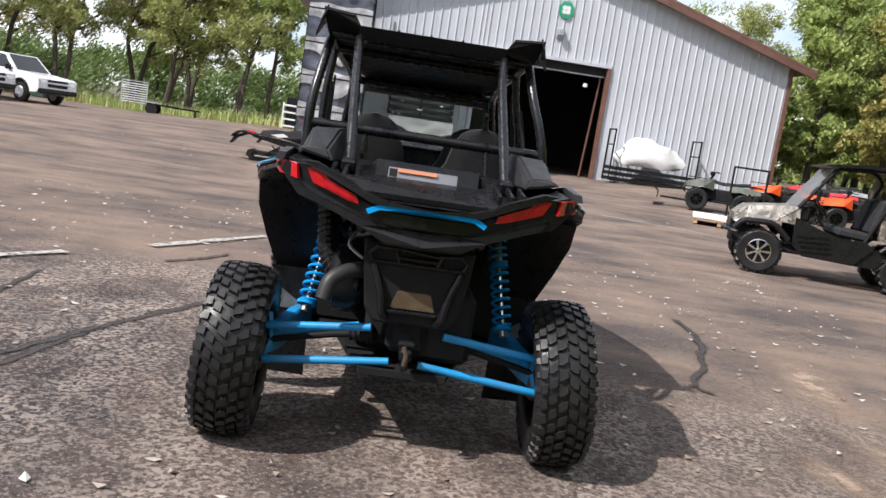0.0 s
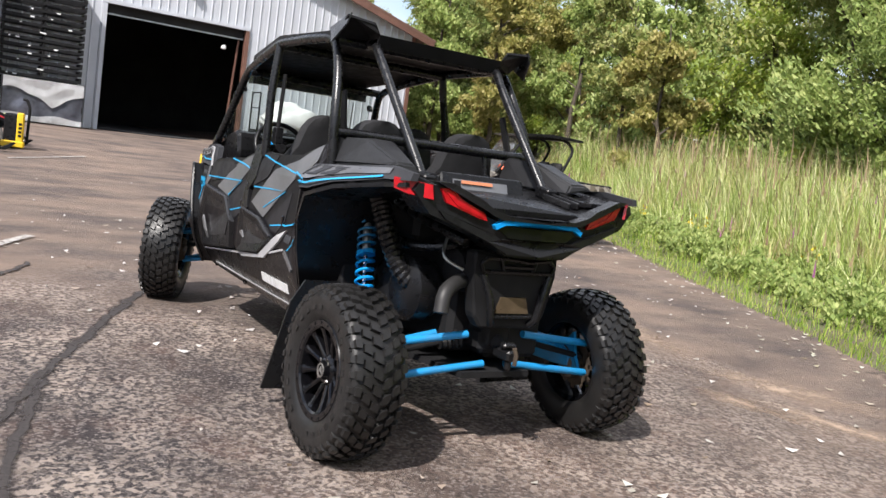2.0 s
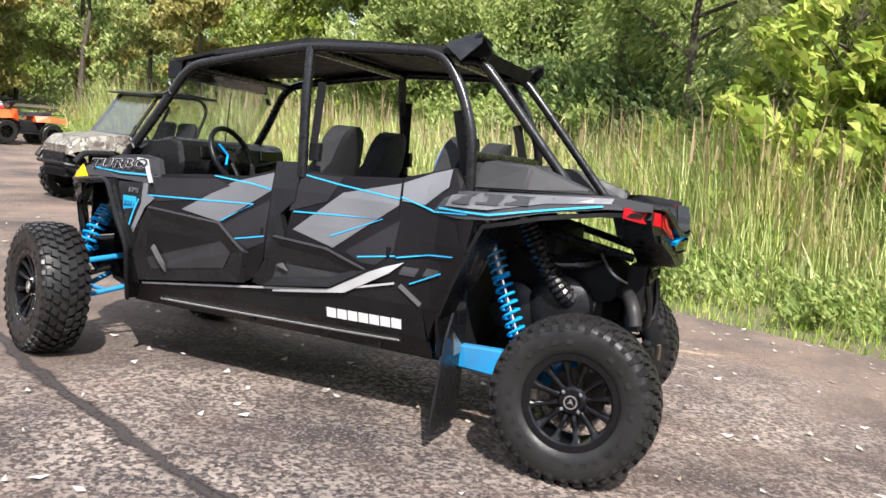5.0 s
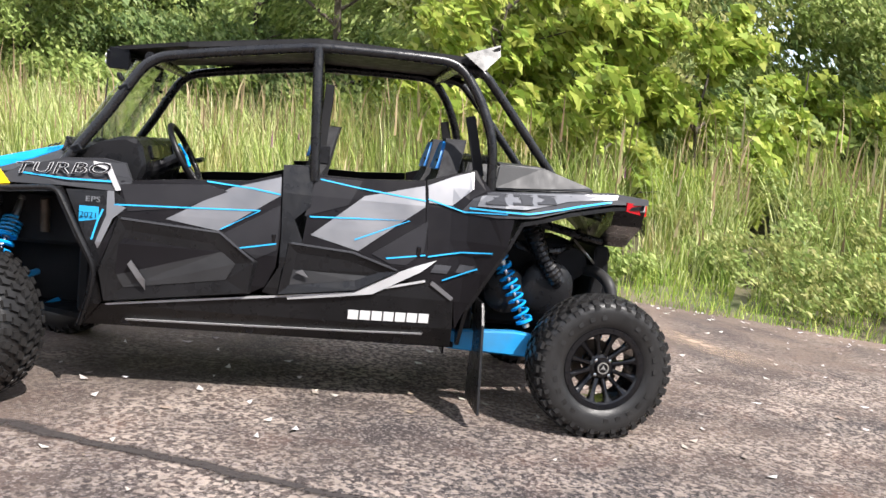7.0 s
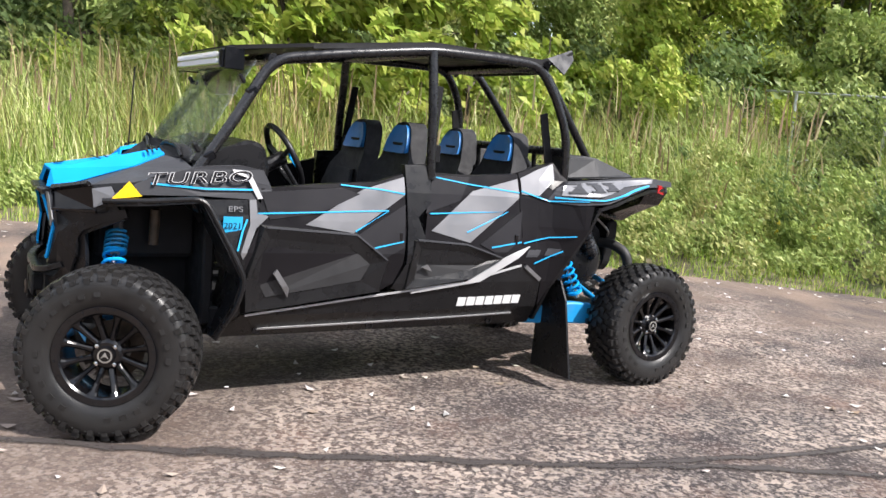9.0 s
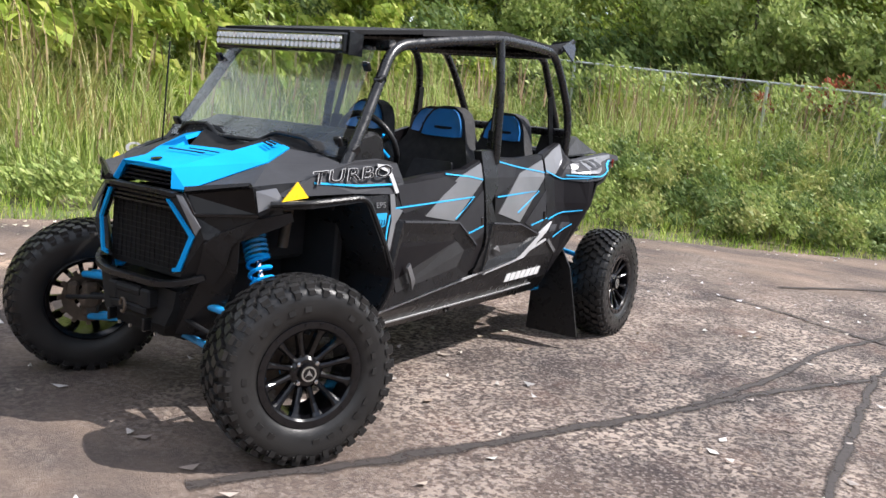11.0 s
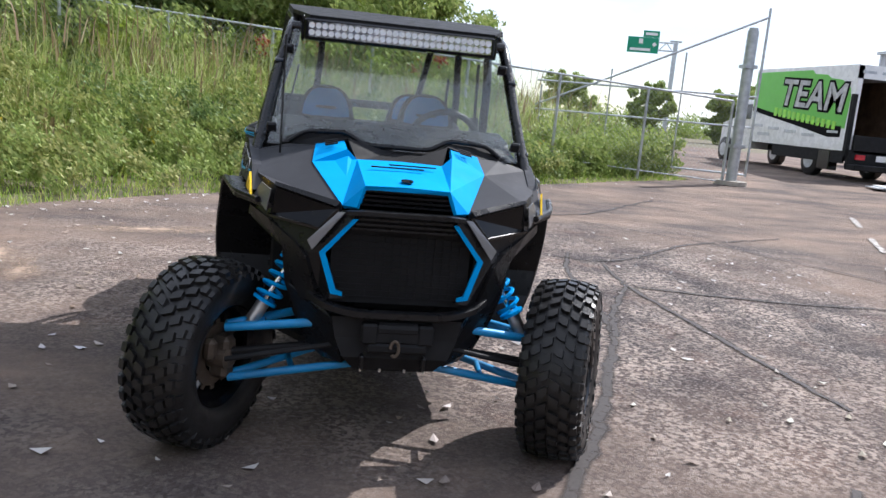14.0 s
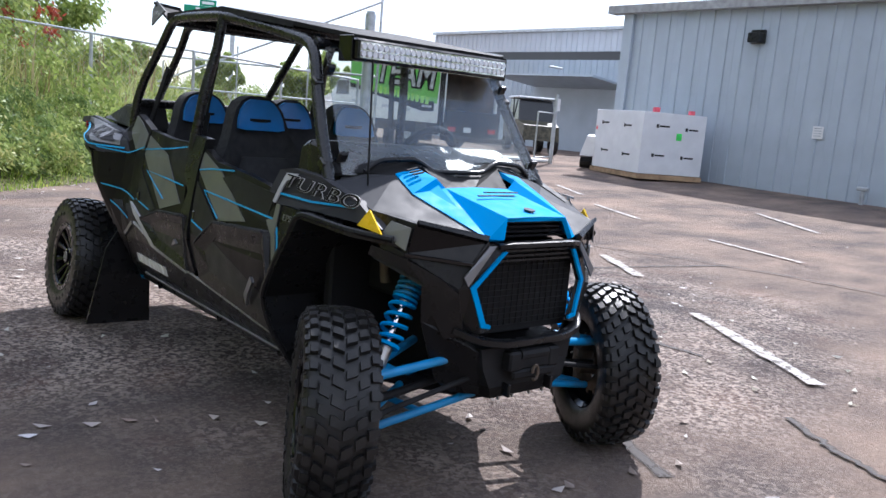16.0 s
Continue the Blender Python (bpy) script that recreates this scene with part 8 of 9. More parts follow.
def quad(x, y, rot, paint, label, plow=False, size=1.0):
    """A four-wheeled all-terrain bike facing +x of its own frame."""
    q = thing("quad_bike", label, "quad bike", (x, y, ground_z(x, y), 0, 0, rot), "quad bikes")
    for wx in (0.62, -0.62):
        for s in (-1, 1):
            small_wheel(q, wx, s * 0.45, 0.31, 0.31, 0.22, BLACK_GLOSS, 0, s)
    part("frame", boxes(((0, 0, 0.48), (1.2, 0.36, 0.34)), ((0, 0, 0.30), (0.9, 0.5, 0.06)), bevel=0.04), BLACK_MATT, q)
    bm = loft(bmesh.new(), [[(1.02, 0.20, 0.62), (1.02, 0.16, 0.74), (1.02, -0.16, 0.74), (1.02, -0.20, 0.62)], [(0.85, 0.52, 0.64), (0.85, 0.40, 0.80), (0.85, -0.40, 0.80), (0.85, -0.52, 0.64)],
                            [(0.50, 0.56, 0.68), (0.50, 0.36, 0.88), (0.50, -0.36, 0.88), (0.50, -0.56, 0.68)], [(0.20, 0.30, 0.60), (0.20, 0.18, 0.92), (0.20, -0.18, 0.92), (0.20, -0.30, 0.60)]])
    part("front_body", bm, paint, q, "moulded front fenders")
    bm = loft(bmesh.new(), [[(-0.25, 0.34, 0.62), (-0.25, 0.22, 0.78), (-0.25, -0.22, 0.78), (-0.25, -0.34, 0.62)], [(-0.55, 0.56, 0.66), (-0.55, 0.42, 0.80), (-0.55, -0.42, 0.80), (-0.55, -0.56, 0.66)], [(-1.02, 0.52, 0.64), (-1.02, 0.40, 0.76), (-1.02, -0.40, 0.76), (-1.02, -0.52, 0.64)]])
    part("rear_body", bm, paint, q, "moulded rear fenders")
    part("seat", loft(bmesh.new(), [[(x0, w, z - 0.10), (x0, w * 0.8, z), (x0, -w * 0.8, z), (x0, -w, z - 0.10)] for x0, w, z in ((0.22, 0.12, 0.90), (0.0, 0.16, 0.86), (-0.4, 0.20, 0.88), (-0.75, 0.18, 0.93))]), SEAT_BLACK, q, "black vinyl saddle")
    for x0, x1, z in ((0.45, 0.98, 0.90), (-0.50, -1.02, 0.86)):
        rk_bm = bmesh.new()
        for k in range(4):
            yy = -0.33 + 0.22 * k
            tube(rk_bm, [(x0, yy, z), (x1, yy, z)], 0.011, 6)
        tube(rk_bm, [(x1, -0.36, z), (x1, 0.36, z)], 0.013, 6)
        tube(rk_bm, [(x0, -0.36, z), (x0, 0.36, z)], 0.013, 6)
        part("rack", rk_bm, BLACK_MATT, q)
    hb_bm = tube(bmesh.new(), rounded([(0.12, -0.40, 1.10), (0.22, -0.20, 1.12), (0.26, 0, 1.04), (0.22, 0.20, 1.12), (0.12, 0.40, 1.10)], 0.06), 0.014, 8)
    tube(hb_bm, [(0.26, 0, 1.04), (0.36, 0, 0.86)], 0.03, 8)
    part("handlebar", hb_bm, BLACK_MATT, q, "", True)
    part("instrument_pod", boxes(((0.30, 0, 1.06), (0.14, 0.2, 0.12)), bevel=0.03), BLACK_PLASTIC, q)
    part("bumper", tube(bmesh.new(), rounded([(0.95, -0.25, 0.45), (1.10, -0.22, 0.62), (1.10, 0.22, 0.62), (0.95, 0.25, 0.45)], 0.08), 0.018, 8), BLACK_MATT, q, "", True)
    for s in (-1, 1):
        part("headlamp", boxes(((0.98, s * 0.26, 0.72), (0.08, 0.14, 0.07)), bevel=0.012), CHROME, q)
    if plow:
        part("plow_arm", boxes(((1.15, 0.0, 0.22), (0.9, 0.06, 0.05)), ((1.15, 0.25, 0.22), (0.9, 0.05, 0.05))), BLACK_MATT, q)
        blade = [[(1.75 + 0.10 * math.sin(a), y0, 0.05 + 0.42 * t) for t, a in ((0, 0.6), (0.3, -0.6), (0.7, -0.8), (1.0, 0.5))] for y0 in (-0.55, 0.55)]
        bm = loft(bmesh.new(), [blade[0], blade[1]], False, False)
        bmesh.ops.solidify(bm, geom=bm.faces[:], thickness=0.02)
        part("plow_blade", bm, BLACK_MATT, q, "curved black plow blade")
    return q


quad(9.1, 17.8, 160, surf("olive_plastic", (0.09, 0.10, 0.08), 0.4), "dark olive quad bike with a plow blade on asphalt", True)
quad(11.3, 18.4, 160, ORANGE, "orange and black quad bike parked in a row")
quad(12.9, 19.6, 158, RED_PLASTIC, "red quad bike with black racks in a row")
quad(14.0, 21.0, 158, surf("grey_plastic", (0.25, 0.26, 0.28), 0.4), "silver-grey quad bike at the end of a row")
quad(12.6, 16.9, 165, ORANGE, "orange quad bike behind the utility vehicle")
pl = thing("pallet", "wooden pallet with a white crate top", "pallet", (7.85, 14.5, ground_z(7.85, 14.5), 0, 0, -20), "pallets")
for i in range(6):
    part("board", boxes(((0, -0.5 + 0.2 * i, 0.12), (1.2, 0.13, 0.022))), WOOD, pl)
for i in range(3):
    part("stringer", boxes(((-0.55 + 0.55 * i, 0, 0.055), (0.09, 1.1, 0.10))), WOOD, pl)
part("white_top", boxes(((0, 0, 0.19), (1.25, 1.1, 0.11)), bevel=0.02), WHITE_SHEET, pl, "white crate lid")
hk = thing("crate_stand", "upright dark steel crate end stand", "stand", (8.9, 15.6, ground_z(8.9, 15.6), 0, 0, -15))
part("post", boxes(((-0.42, 0, 0.72), (0.05, 0.05, 1.44))), BLACK_MATT, hk)
part("post", boxes(((0.42, 0, 0.72), (0.05, 0.05, 1.44))), BLACK_MATT, hk)
for z, t in ((1.42, 0.05), (0.95, 0.03), (0.5, 0.03)):
    part("rail", boxes(((0, 0, z), (0.84, t, t))), BLACK_MATT, hk)


def snowmobile(x, y, rot, paint, trim, label):
    """A snowmobile facing +x of its own frame."""
    s = thing("snowmobile", label, "snowmobile", (x, y, ground_z(x, y), 0, 0, rot), "snowmobiles")
    tr = bmesh.new()
    prism(tr, [(-1.28, 0.22), (-1.30, 0.12), (-1.20, 0.04), (0.10, 0.04), (0.34, 0.16), (0.36, 0.26), (0.05, 0.22), (-1.10, 0.24), (-1.18, 0.27)], "y", -0.19, 0.19)
    for i in range(22):
        box(tr, (-1.2 + 0.06 * i, 0, 0.025), (0.02, 0.36, 0.03))
    for i in range(5):
        box(tr, (-1.30 + 0.01 * i, 0, 0.09 + 0.035 * i), (0.03, 0.36, 0.012))
    part("track", tr, RUBBER, s, "ribbed black rubber track")
    for i in range(4):
        part("bogie_wheel", lathe(bmesh.new(), [(0.01, -0.2), (0.075, -0.2), (0.075, 0.2), (0.01, 0.2)], 14, pose(-1.12 + 0.32 * i, 0, 0.15, 0, 0, 90)), BLACK_GLOSS, s)
    part("rail", tube(bmesh.new(), [(-1.10, -0.205, 0.12), (0.20, -0.205, 0.12)], 0.02, 6), STEEL, s)
    for a, b in (((-0.95, 0.14), (-0.55, 0.40)), ((-0.35, 0.14), (-0.10, 0.40)), ((-0.75, 0.40), (-0.45, 0.14))):
        part("swing_arm", tube(bmesh.new(), [(a[0], -0.2, a[1]), (b[0], -0.2, b[1])], 0.018, 6), BLACK_MATT, s)
    part("tunnel", prism(bmesh.new(), [(-1.22, 0.60), (-0.6, 0.56), (0.05, 0.48), (0.35, 0.30), (0.10, 0.28), (-0.55, 0.42), (-1.20, 0.54)], "y", -0.20, 0.20, 0.01), BLACK_PLASTIC, s, "black tunnel")
    part("rear_bumper", tube(bmesh.new(), rounded([(-1.10, -0.19, 0.58), (-1.50, -0.19, 0.64), (-1.66, -0.16, 0.50), (-1.68, 0.16, 0.50), (-1.50, 0.19, 0.64), (-1.10, 0.19, 0.58)], 0.1), 0.030, 8), BLACK_PLASTIC, s, "curved black rear bumper", True)
    part("snow_flap", prism(bmesh.new(), [(-1.36, 0.62), (-1.60, 0.52), (-1.70, 0.34), (-1.66, 0.33), (-1.55, 0.47), (-1.34, 0.56)], "y", -0.15, 0.15), BLACK_MATT, s)
    part("tail_lamp", boxes(((-1.24, 0, 0.635), (0.20, 0.22, 0.05), (0, 8, 0)), bevel=0.012), RED_PLASTIC, s, "red tail lamp housing")
    part("seat", loft(bmesh.new(), [[(x0, w, z - 0.16), (x0, w * 0.75, z), (x0, -w * 0.75, z), (x0, -w, z - 0.16)] for x0, w, z in ((-1.02, 0.10, 0.70), (-0.75, 0.16, 0.76), (-0.40, 0.17, 0.76), (-0.10, 0.15, 0.80), (0.06, 0.10, 0.88))]), SEAT_BLACK, s, "black saddle")
    for sy in (-1, 1):
        part("seat_flash", prism(bmesh.new(), [(-0.80, 0.64), (-0.52, 0.70), (-0.40, 0.64), (-0.62, 0.60)], "y", sy * 0.165, sy * 0.175), WHITE_DECAL, s, "white seat flash")
        sk = bmesh.new()
        prism(sk, [(0.40, 0.06), (0.44, 0.02), (1.18, 0.02), (1.36, 0.17), (1.32, 0.19), (1.12, 0.07), (0.50, 0.08)], "y", sy * 0.48 - 0.06, sy * 0.48 + 0.06)
        part("ski", sk, BLACK_MATT, s, "black plastic ski")
        part("ski_leg", tube(bmesh.new(), [(0.80, sy * 0.48, 0.08), (0.74, sy * 0.45, 0.36)], 0.03, 8), STEEL, s, "", True)
        part("ski_spring", coil(bmesh.new(), (0.72, sy * 0.42, 0.18), (0.60, sy * 0.26, 0.56), 0.04, 0.009, 5), BLACK_GLOSS, s)
        part("arm", tube(bmesh.new(), [(0.74, sy * 0.45, 0.22), (0.62, sy * 0.16, 0.26)], 0.018, 6), BLACK_MATT, s)
        cw = bmesh.new()
        sheet(cw, [[(-0.12, sy * 0.20, 0.80), (0.10, sy * 0.30, 0.86), (0.30, sy * 0.36, 0.70), (0.10, sy * 0.36, 0.52), (-0.06, sy * 0.28, 0.58)], [(0.10, sy * 0.36, 0.52), (0.30, sy * 0.36, 0.70), (0.46, sy * 0.36, 0.44), (0.34, sy * 0.34, 0.26), (0.16, sy * 0.34, 0.30)],
                   [(0.10, sy * 0.30, 0.86), (0.42, sy * 0.26, 0.84), (0.62, sy * 0.30, 0.66), (0.30, sy * 0.36, 0.70)], [(0.30, sy * 0.36, 0.70), (0.62, sy * 0.30, 0.66), (0.98, sy * 0.22, 0.48), (0.66, sy * 0.33, 0.54)]], 0.02)
        cp = part("side_cowl", cw, paint, s, "angular side cowling")
        part("cowl_stripe", sheet(bmesh.new(), [[(0.14, sy * 0.385, 0.78), (0.24, sy * 0.385, 0.76), (0.20, sy * 0.385, 0.46), (0.15, sy * 0.385, 0.46)]], 0.006), trim, cp)
        part("cowl_stripe", sheet(bmesh.new(), [[(0.30, sy * 0.365, 0.72), (0.62, sy * 0.325, 0.675), (1.0, sy * 0.245, 0.49), (0.66, sy * 0.345, 0.60)]], 0.006), trim, cp)
    part("nose", loft(bmesh.new(), [[(x0, w, z0), (x0, w * 0.7, z1), (x0, -w * 0.7, z1), (x0, -w, z0)] for x0, w, z0, z1 in ((0.0, 0.24, 0.34, 0.88), (0.40, 0.29, 0.30, 0.86), (0.75, 0.25, 0.34, 0.68), (1.08, 0.12, 0.40, 0.52))]), BLACK_PLASTIC, s, "black nose and hood")
    part("head_lamp", boxes(((0.92, 0, 0.60), (0.20, 0.24, 0.06), (0, 24, 0)), bevel=0.015), surf("lime_lamp_surround", (0.55, 0.62, 0.30), 0.4), s, "pale lime lamp surround")
    part("windscreen", sheet(bmesh.new(), [[(0.50, 0.20, 0.84), (0.50, -0.20, 0.84), (0.22, -0.13, 1.12), (0.22, 0.13, 1.12)]], 0.012), BLACK_GLOSS, s, "dark tinted windscreen")
    part("column", tube(bmesh.new(), [(0.16, 0, 0.82), (0.02, 0, 1.06)], 0.035, 8), trim, s)
    part("handlebar", tube(bmesh.new(), rounded([(-0.12, -0.36, 1.04), (0.0, -0.14, 1.10), (0.0, 0.14, 1.10), (-0.12, 0.36, 1.04)], 0.05), 0.022, 8), RED_PLASTIC, s, "red handlebar with pads", True)
    return s


SILVER_BLUE = surf("silver_cowl", (0.42, 0.43, 0.46), 0.3)
DEEP_BLUE = surf("deep_blue", (0.02, 0.06, 0.50), 0.35)
snowmobile(-2.15, 14.4, 2, SILVER_BLUE, DEEP_BLUE, "silver and blue snowmobile parked on asphalt")
snowmobile(-1.75, 15.6, 2, BLACK_PLASTIC, RED_PLASTIC, "black and red snowmobile parked beside another")
jk = thing("lift_jack", "yellow and black battery lift jack with a handle", "jack", (-0.74, 15.0, ground_z(-0.7, 15.0), 0, 0, -12))
part("body", boxes(((-0.02, 0, 0.38), (0.32, 0.42, 0.66)), bevel=0.03), BLACK_PLASTIC, jk)
part("yellow_cover", boxes(((0.13, -0.18, 0.40), (0.13, 0.14, 0.68)), ((0, -0.18, 0.09), (0.44, 0.16, 0.13)), bevel=0.02), YELLOW_PAINT, jk, "yellow steel cover")
for i in range(4):
    part("print", boxes(((0.135, -0.253, 0.27 + 0.08 * i), (0.06, 0.006, 0.05))), BLACK_MATT, jk)
part("handle", tube(bmesh.new(), rounded([(0.24, 0.0, 0.1), (0.26, 0, 0.85), (0.20, 0, 1.02), (0.12, 0, 1.02)], 0.1), 0.03, 8), BLACK_MATT, jk, "", True)
for y in (-0.18, 0.18):
    part("wheel", lathe(bmesh.new(), [(0.01, -0.03), (0.07, -0.03), (0.07, 0.03), (0.01, 0.03)], 14, pose(0, y, 0.07)), RUBBER, jk)

ct = thing("pallet_crate", "white plastic slatted crate holding black boxes", "crate", (-5.35, 40.0, ground_z(-5.35, 40.0), 0, 0, 6))
for i in range(4):
    part("slat", boxes(((0, -0.45, 0.14 + 0.36 * i), (1.7, 0.05, 0.09)), bevel=0.01), WHITE_SHEET, ct)
for sx in (-0.85, 0.0, 0.85):
    part("post", boxes(((sx, -0.42, 0.68), (0.08, 0.08, 1.36))), WHITE_SHEET, ct)
for sx in (-0.36, 0.40):
    part("black_box", boxes(((sx, 0.05, 0.86), (0.70, 0.8, 1.6)), bevel=0.04), BLACK_PLASTIC, ct)


def pickup(x, y, rot, label):
    """A white pickup facing +x of its own frame."""
    p = thing("pickup_truck", label, "pickup truck", (x, y, ground_z(x, y), 0, 0, rot), "pickup trucks")

    def arch(cx, r, n=9):
        return [(cx + r * math.cos(math.pi * k / n), 0.40 + r * math.sin(math.pi * k / n)) for k in range(n + 1)]

    side = [(2.62, 0.48), (2.72, 0.62), (2.70, 1.02), (2.55, 1.10), (1.45, 1.18), (1.25, 1.22), (-2.72, 1.20), (-2.75, 0.56), (-2.30, 0.46)] + arch(-1.85, 0.46)[::-1] + [(-1.3, 0.42), (1.2, 0.42)] + arch(1.72, 0.46)[::-1] + [(2.25, 0.46)]
    part("body", prism(bmesh.new(), side, "y", -0.94, 0.94), WHITE_PAINT, p, "white body")
    part("hood", prism(bmesh.new(), [(2.62, 1.02), (2.40, 1.13), (1.40, 1.22), (1.40, 1.0)], "y", -0.80, 0.80, 0.03), WHITE_PAINT, p)
    part("cab", loft(bmesh.new(), [[(1.35, s * 0.88, 1.2), (0.62, s * 0.74, 1.84), (-0.95, s * 0.74, 1.87), (-1.22, s * 0.88, 1.2)] for s in (-1, 1)]), WHITE_PAINT, p)
    part("windscreen", sheet(bmesh.new(), [[(1.32, 0.76, 1.25), (1.32, -0.76, 1.25), (0.67, -0.66, 1.81), (0.67, 0.66, 1.81)]], 0.03), DARK_GLASS, p)
    part("grille", boxes(((2.70, 0, 0.86), (0.06, 1.00, 0.30)), bevel=0.02), BLACK_PLASTIC, p)
    part("grille_bar", boxes(((2.735, 0, 0.88), (0.03, 1.02, 0.07)), bevel=0.01), WHITE_PAINT, p)
    part("bumper", boxes(((2.74, 0, 0.55), (0.16, 1.84, 0.20)), bevel=0.04), BLACK_PLASTIC, p)
    for s in (-1, 1):
        part("door_window", sheet(bmesh.new(), [[(1.12, s * 0.865, 1.26), (0.60, s * 0.765, 1.76), (0.05, s * 0.765, 1.78), (0.02, s * 0.872, 1.26)]], 0.02), DARK_GLASS, p)
        part("door_window", sheet(bmesh.new(), [[(-0.06, s * 0.872, 1.26), (-0.04, s * 0.765, 1.78), (-0.84, s * 0.765, 1.79), (-1.08, s * 0.868, 1.26)]], 0.02), DARK_GLASS, p)
        part("headlight", boxes(((2.66, s * 0.70, 0.90), (0.12, 0.40, 0.20)), bevel=0.04), CHROME, p)
        part("side_trim", boxes(((0.0, s * 0.945, 0.62), (2.4, 0.03, 0.12)), bevel=0.01), BLACK_PLASTIC, p)
        part("mirror", boxes(((1.10, s * 1.02, 1.30), (0.14, 0.22, 0.22)), bevel=0.03), BLACK_PLASTIC, p)
        for wx in (1.72, -1.85):
            part("flare", tube(bmesh.new(), [(wx + 0.49 * math.cos(math.pi * k / 9), s * 0.95, 0.40 + 0.49 * math.sin(math.pi * k / 9)) for k in range(10)], 0.05, 6), BLACK_PLASTIC, p, "", True)
            w = part("wheel", lathe(bmesh.new(), [(0.02, -0.11), (0.28, -0.13), (0.37, -0.10), (0.39, -0.06), (0.39, 0.06), (0.37, 0.10), (0.28, 0.13), (0.02, 0.11)], 26, pose(wx, s * 0.82, 0.39, 0, 0, 90)), RUBBER, p, "", True)
            part("rim", lathe(bmesh.new(), [(0.02, -0.125), (0.10, -0.14), (0.22, -0.135), (0.24, -0.12), (0.24, 0.12), (0.22, 0.135), (0.10, 0.14), (0.02, 0.125)], 20, pose(wx, s * 0.82, 0.39, 0, 0, 90)), GALV, w)
    return p


pickup(-17.6, 28.4, -26, "white crew-cab pickup truck parked on the lot")
pickup(-16.3, 31.0, -26, "white pickup truck parked behind another one")
pickup(-20.4, 25.6, -26, "white pickup truck at the end of a row")
tl = thing("utility_trailer", "small trailer with a raised pale mesh ramp", "trailer", (-13.6, 39.0, ground_z(-13.6, 39.0), 0, 0, 8))
part("deck", boxes(((0.9, 0.2, 0.5), (2.4, 1.3, 0.08))), BLACK_MATT, tl)
part("drawbar", boxes(((2.5, 0.2, 0.47), (1.4, 0.08, 0.08))), BLACK_MATT, tl)
part("jack_wheel", boxes(((3.0, 0.2, 0.25), (0.08, 0.08, 0.5))), BLACK_MATT, tl)
rp = part("ramp", boxes(((-0.62, -0.5, 1.0), (0.05, 0.05, 1.1)), ((0.62, -0.5, 1.0), (0.05, 0.05, 1.1)), ((0, -0.5, 1.55), (1.28, 0.05, 0.05))), GALV, tl, "pale folding mesh ramp")
for i in range(9):
    part("slat", boxes(((0, -0.5, 0.50 + 0.115 * i), (1.22, 0.04, 0.04))), WHITE_SHEET, rp)
for y in (-0.6, 0.95):
    part("wheel", lathe(bmesh.new(), [(0.01, -0.08), (0.28, -0.08), (0.28, 0.08), (0.01, 0.08)], 18, pose(0.9, y, 0.28, 0, 0, 90)), RUBBER, tl)
part("fender", boxes(((0.9, -0.62, 0.60), (0.75, 0.2, 0.05)), bevel=0.02), GALV, tl)
ub = thing("utility_box", "dark green metal utility box", "cabinet", (-18.6, 39.6, ground_z(-18.6, 39.6)))
part("body", boxes(((0, 0, 0.52), (0.62, 0.6, 1.04)), bevel=0.04), surf("dark_green_paint", (0.02, 0.07, 0.05), 0.5), ub)
part("plate", boxes(((0.12, -0.305, 0.78), (0.14, 0.02, 0.16))), WHITE_DECAL, ub)

# trees north-west of the lot
for i, (x, y, h, k) in enumerate(((-23, 44, 13, 3), (-19, 42.5, 12, 2), (-15.8, 46, 13, 3), (-13.5, 43.5, 12, 2), (-12.2, 44, 12.5, 3), (-9.2, 42.5, 11.5, 2), (-7.6, 43.5, 12, 0), (-26, 40, 11, 1), (-29, 36, 11, 0), (-17.5, 56, 9, 1), (-6, 62, 9, 0), (-33, 42, 12, 1))):
    make_tree(x, y, h, h * 0.25, 300 + i, (LEAF_MID, LEAF_MID, LEAF_OLIVE, LEAF_STRAW)[k], 0.28, 120, 170, 0.105, ("dark green tree beyond the lot", "mid green tree beyond the lot", "olive-leaved tree beyond the lot", "yellowing tree beyond the lot")[k], 0.5, 2 if k > 1 else 1)
rng = random.Random(77)
clumps = []
for i in range(420):
    x, y = rng.uniform(-46, 0), rng.uniform(50, 74)
    clumps.append((Vector((x, y, 0.5 + rng.random() * 3.2)), rng.uniform(0.8, 1.7)))
for i in range(160):
    x, y = rng.uniform(-46, -20), rng.uniform(36, 48)
    clumps.append((Vector((x, y, 0.5 + rng.random() * 3.0)), rng.uniform(0.8, 1.6)))
v, f = leaf_cloud(rng, clumps, 130, 0.17, True)
tagged(new("far_hedge", quick("far_hedge", v, f, LEAF_DARK)), "dark green hedge beyond the field", "bushes", kind="stuff")
rows = []
for i in range(9000):
    x, y = rng.uniform(-30, -1), rng.uniform(40.5, 49)
    rows.append((x, y, ground_z(x, y) - 0.02, rng.uniform(0.3, 0.9), 0.05, rng.uniform(0, 6.28), rng.uniform(0.1, 0.6)))
blades("field_grass", rows, REED, "long green grass of the field beyond the lot", 2)


# ---- things by the gate and the west sheds ----
PRINT_BLACK = surf("flat_black_print", (0.008, 0.008, 0.009), 0.7, 0, 0.1, 3.0, spec=0.05)
# plywood brown darkened: the open box's inner shade is put into it
SHADE_PLY = surf("shaded_plywood", (0.16, 0.10, 0.06), 0.85, 0, 0.35, 4.0, 0.4, 40.0)


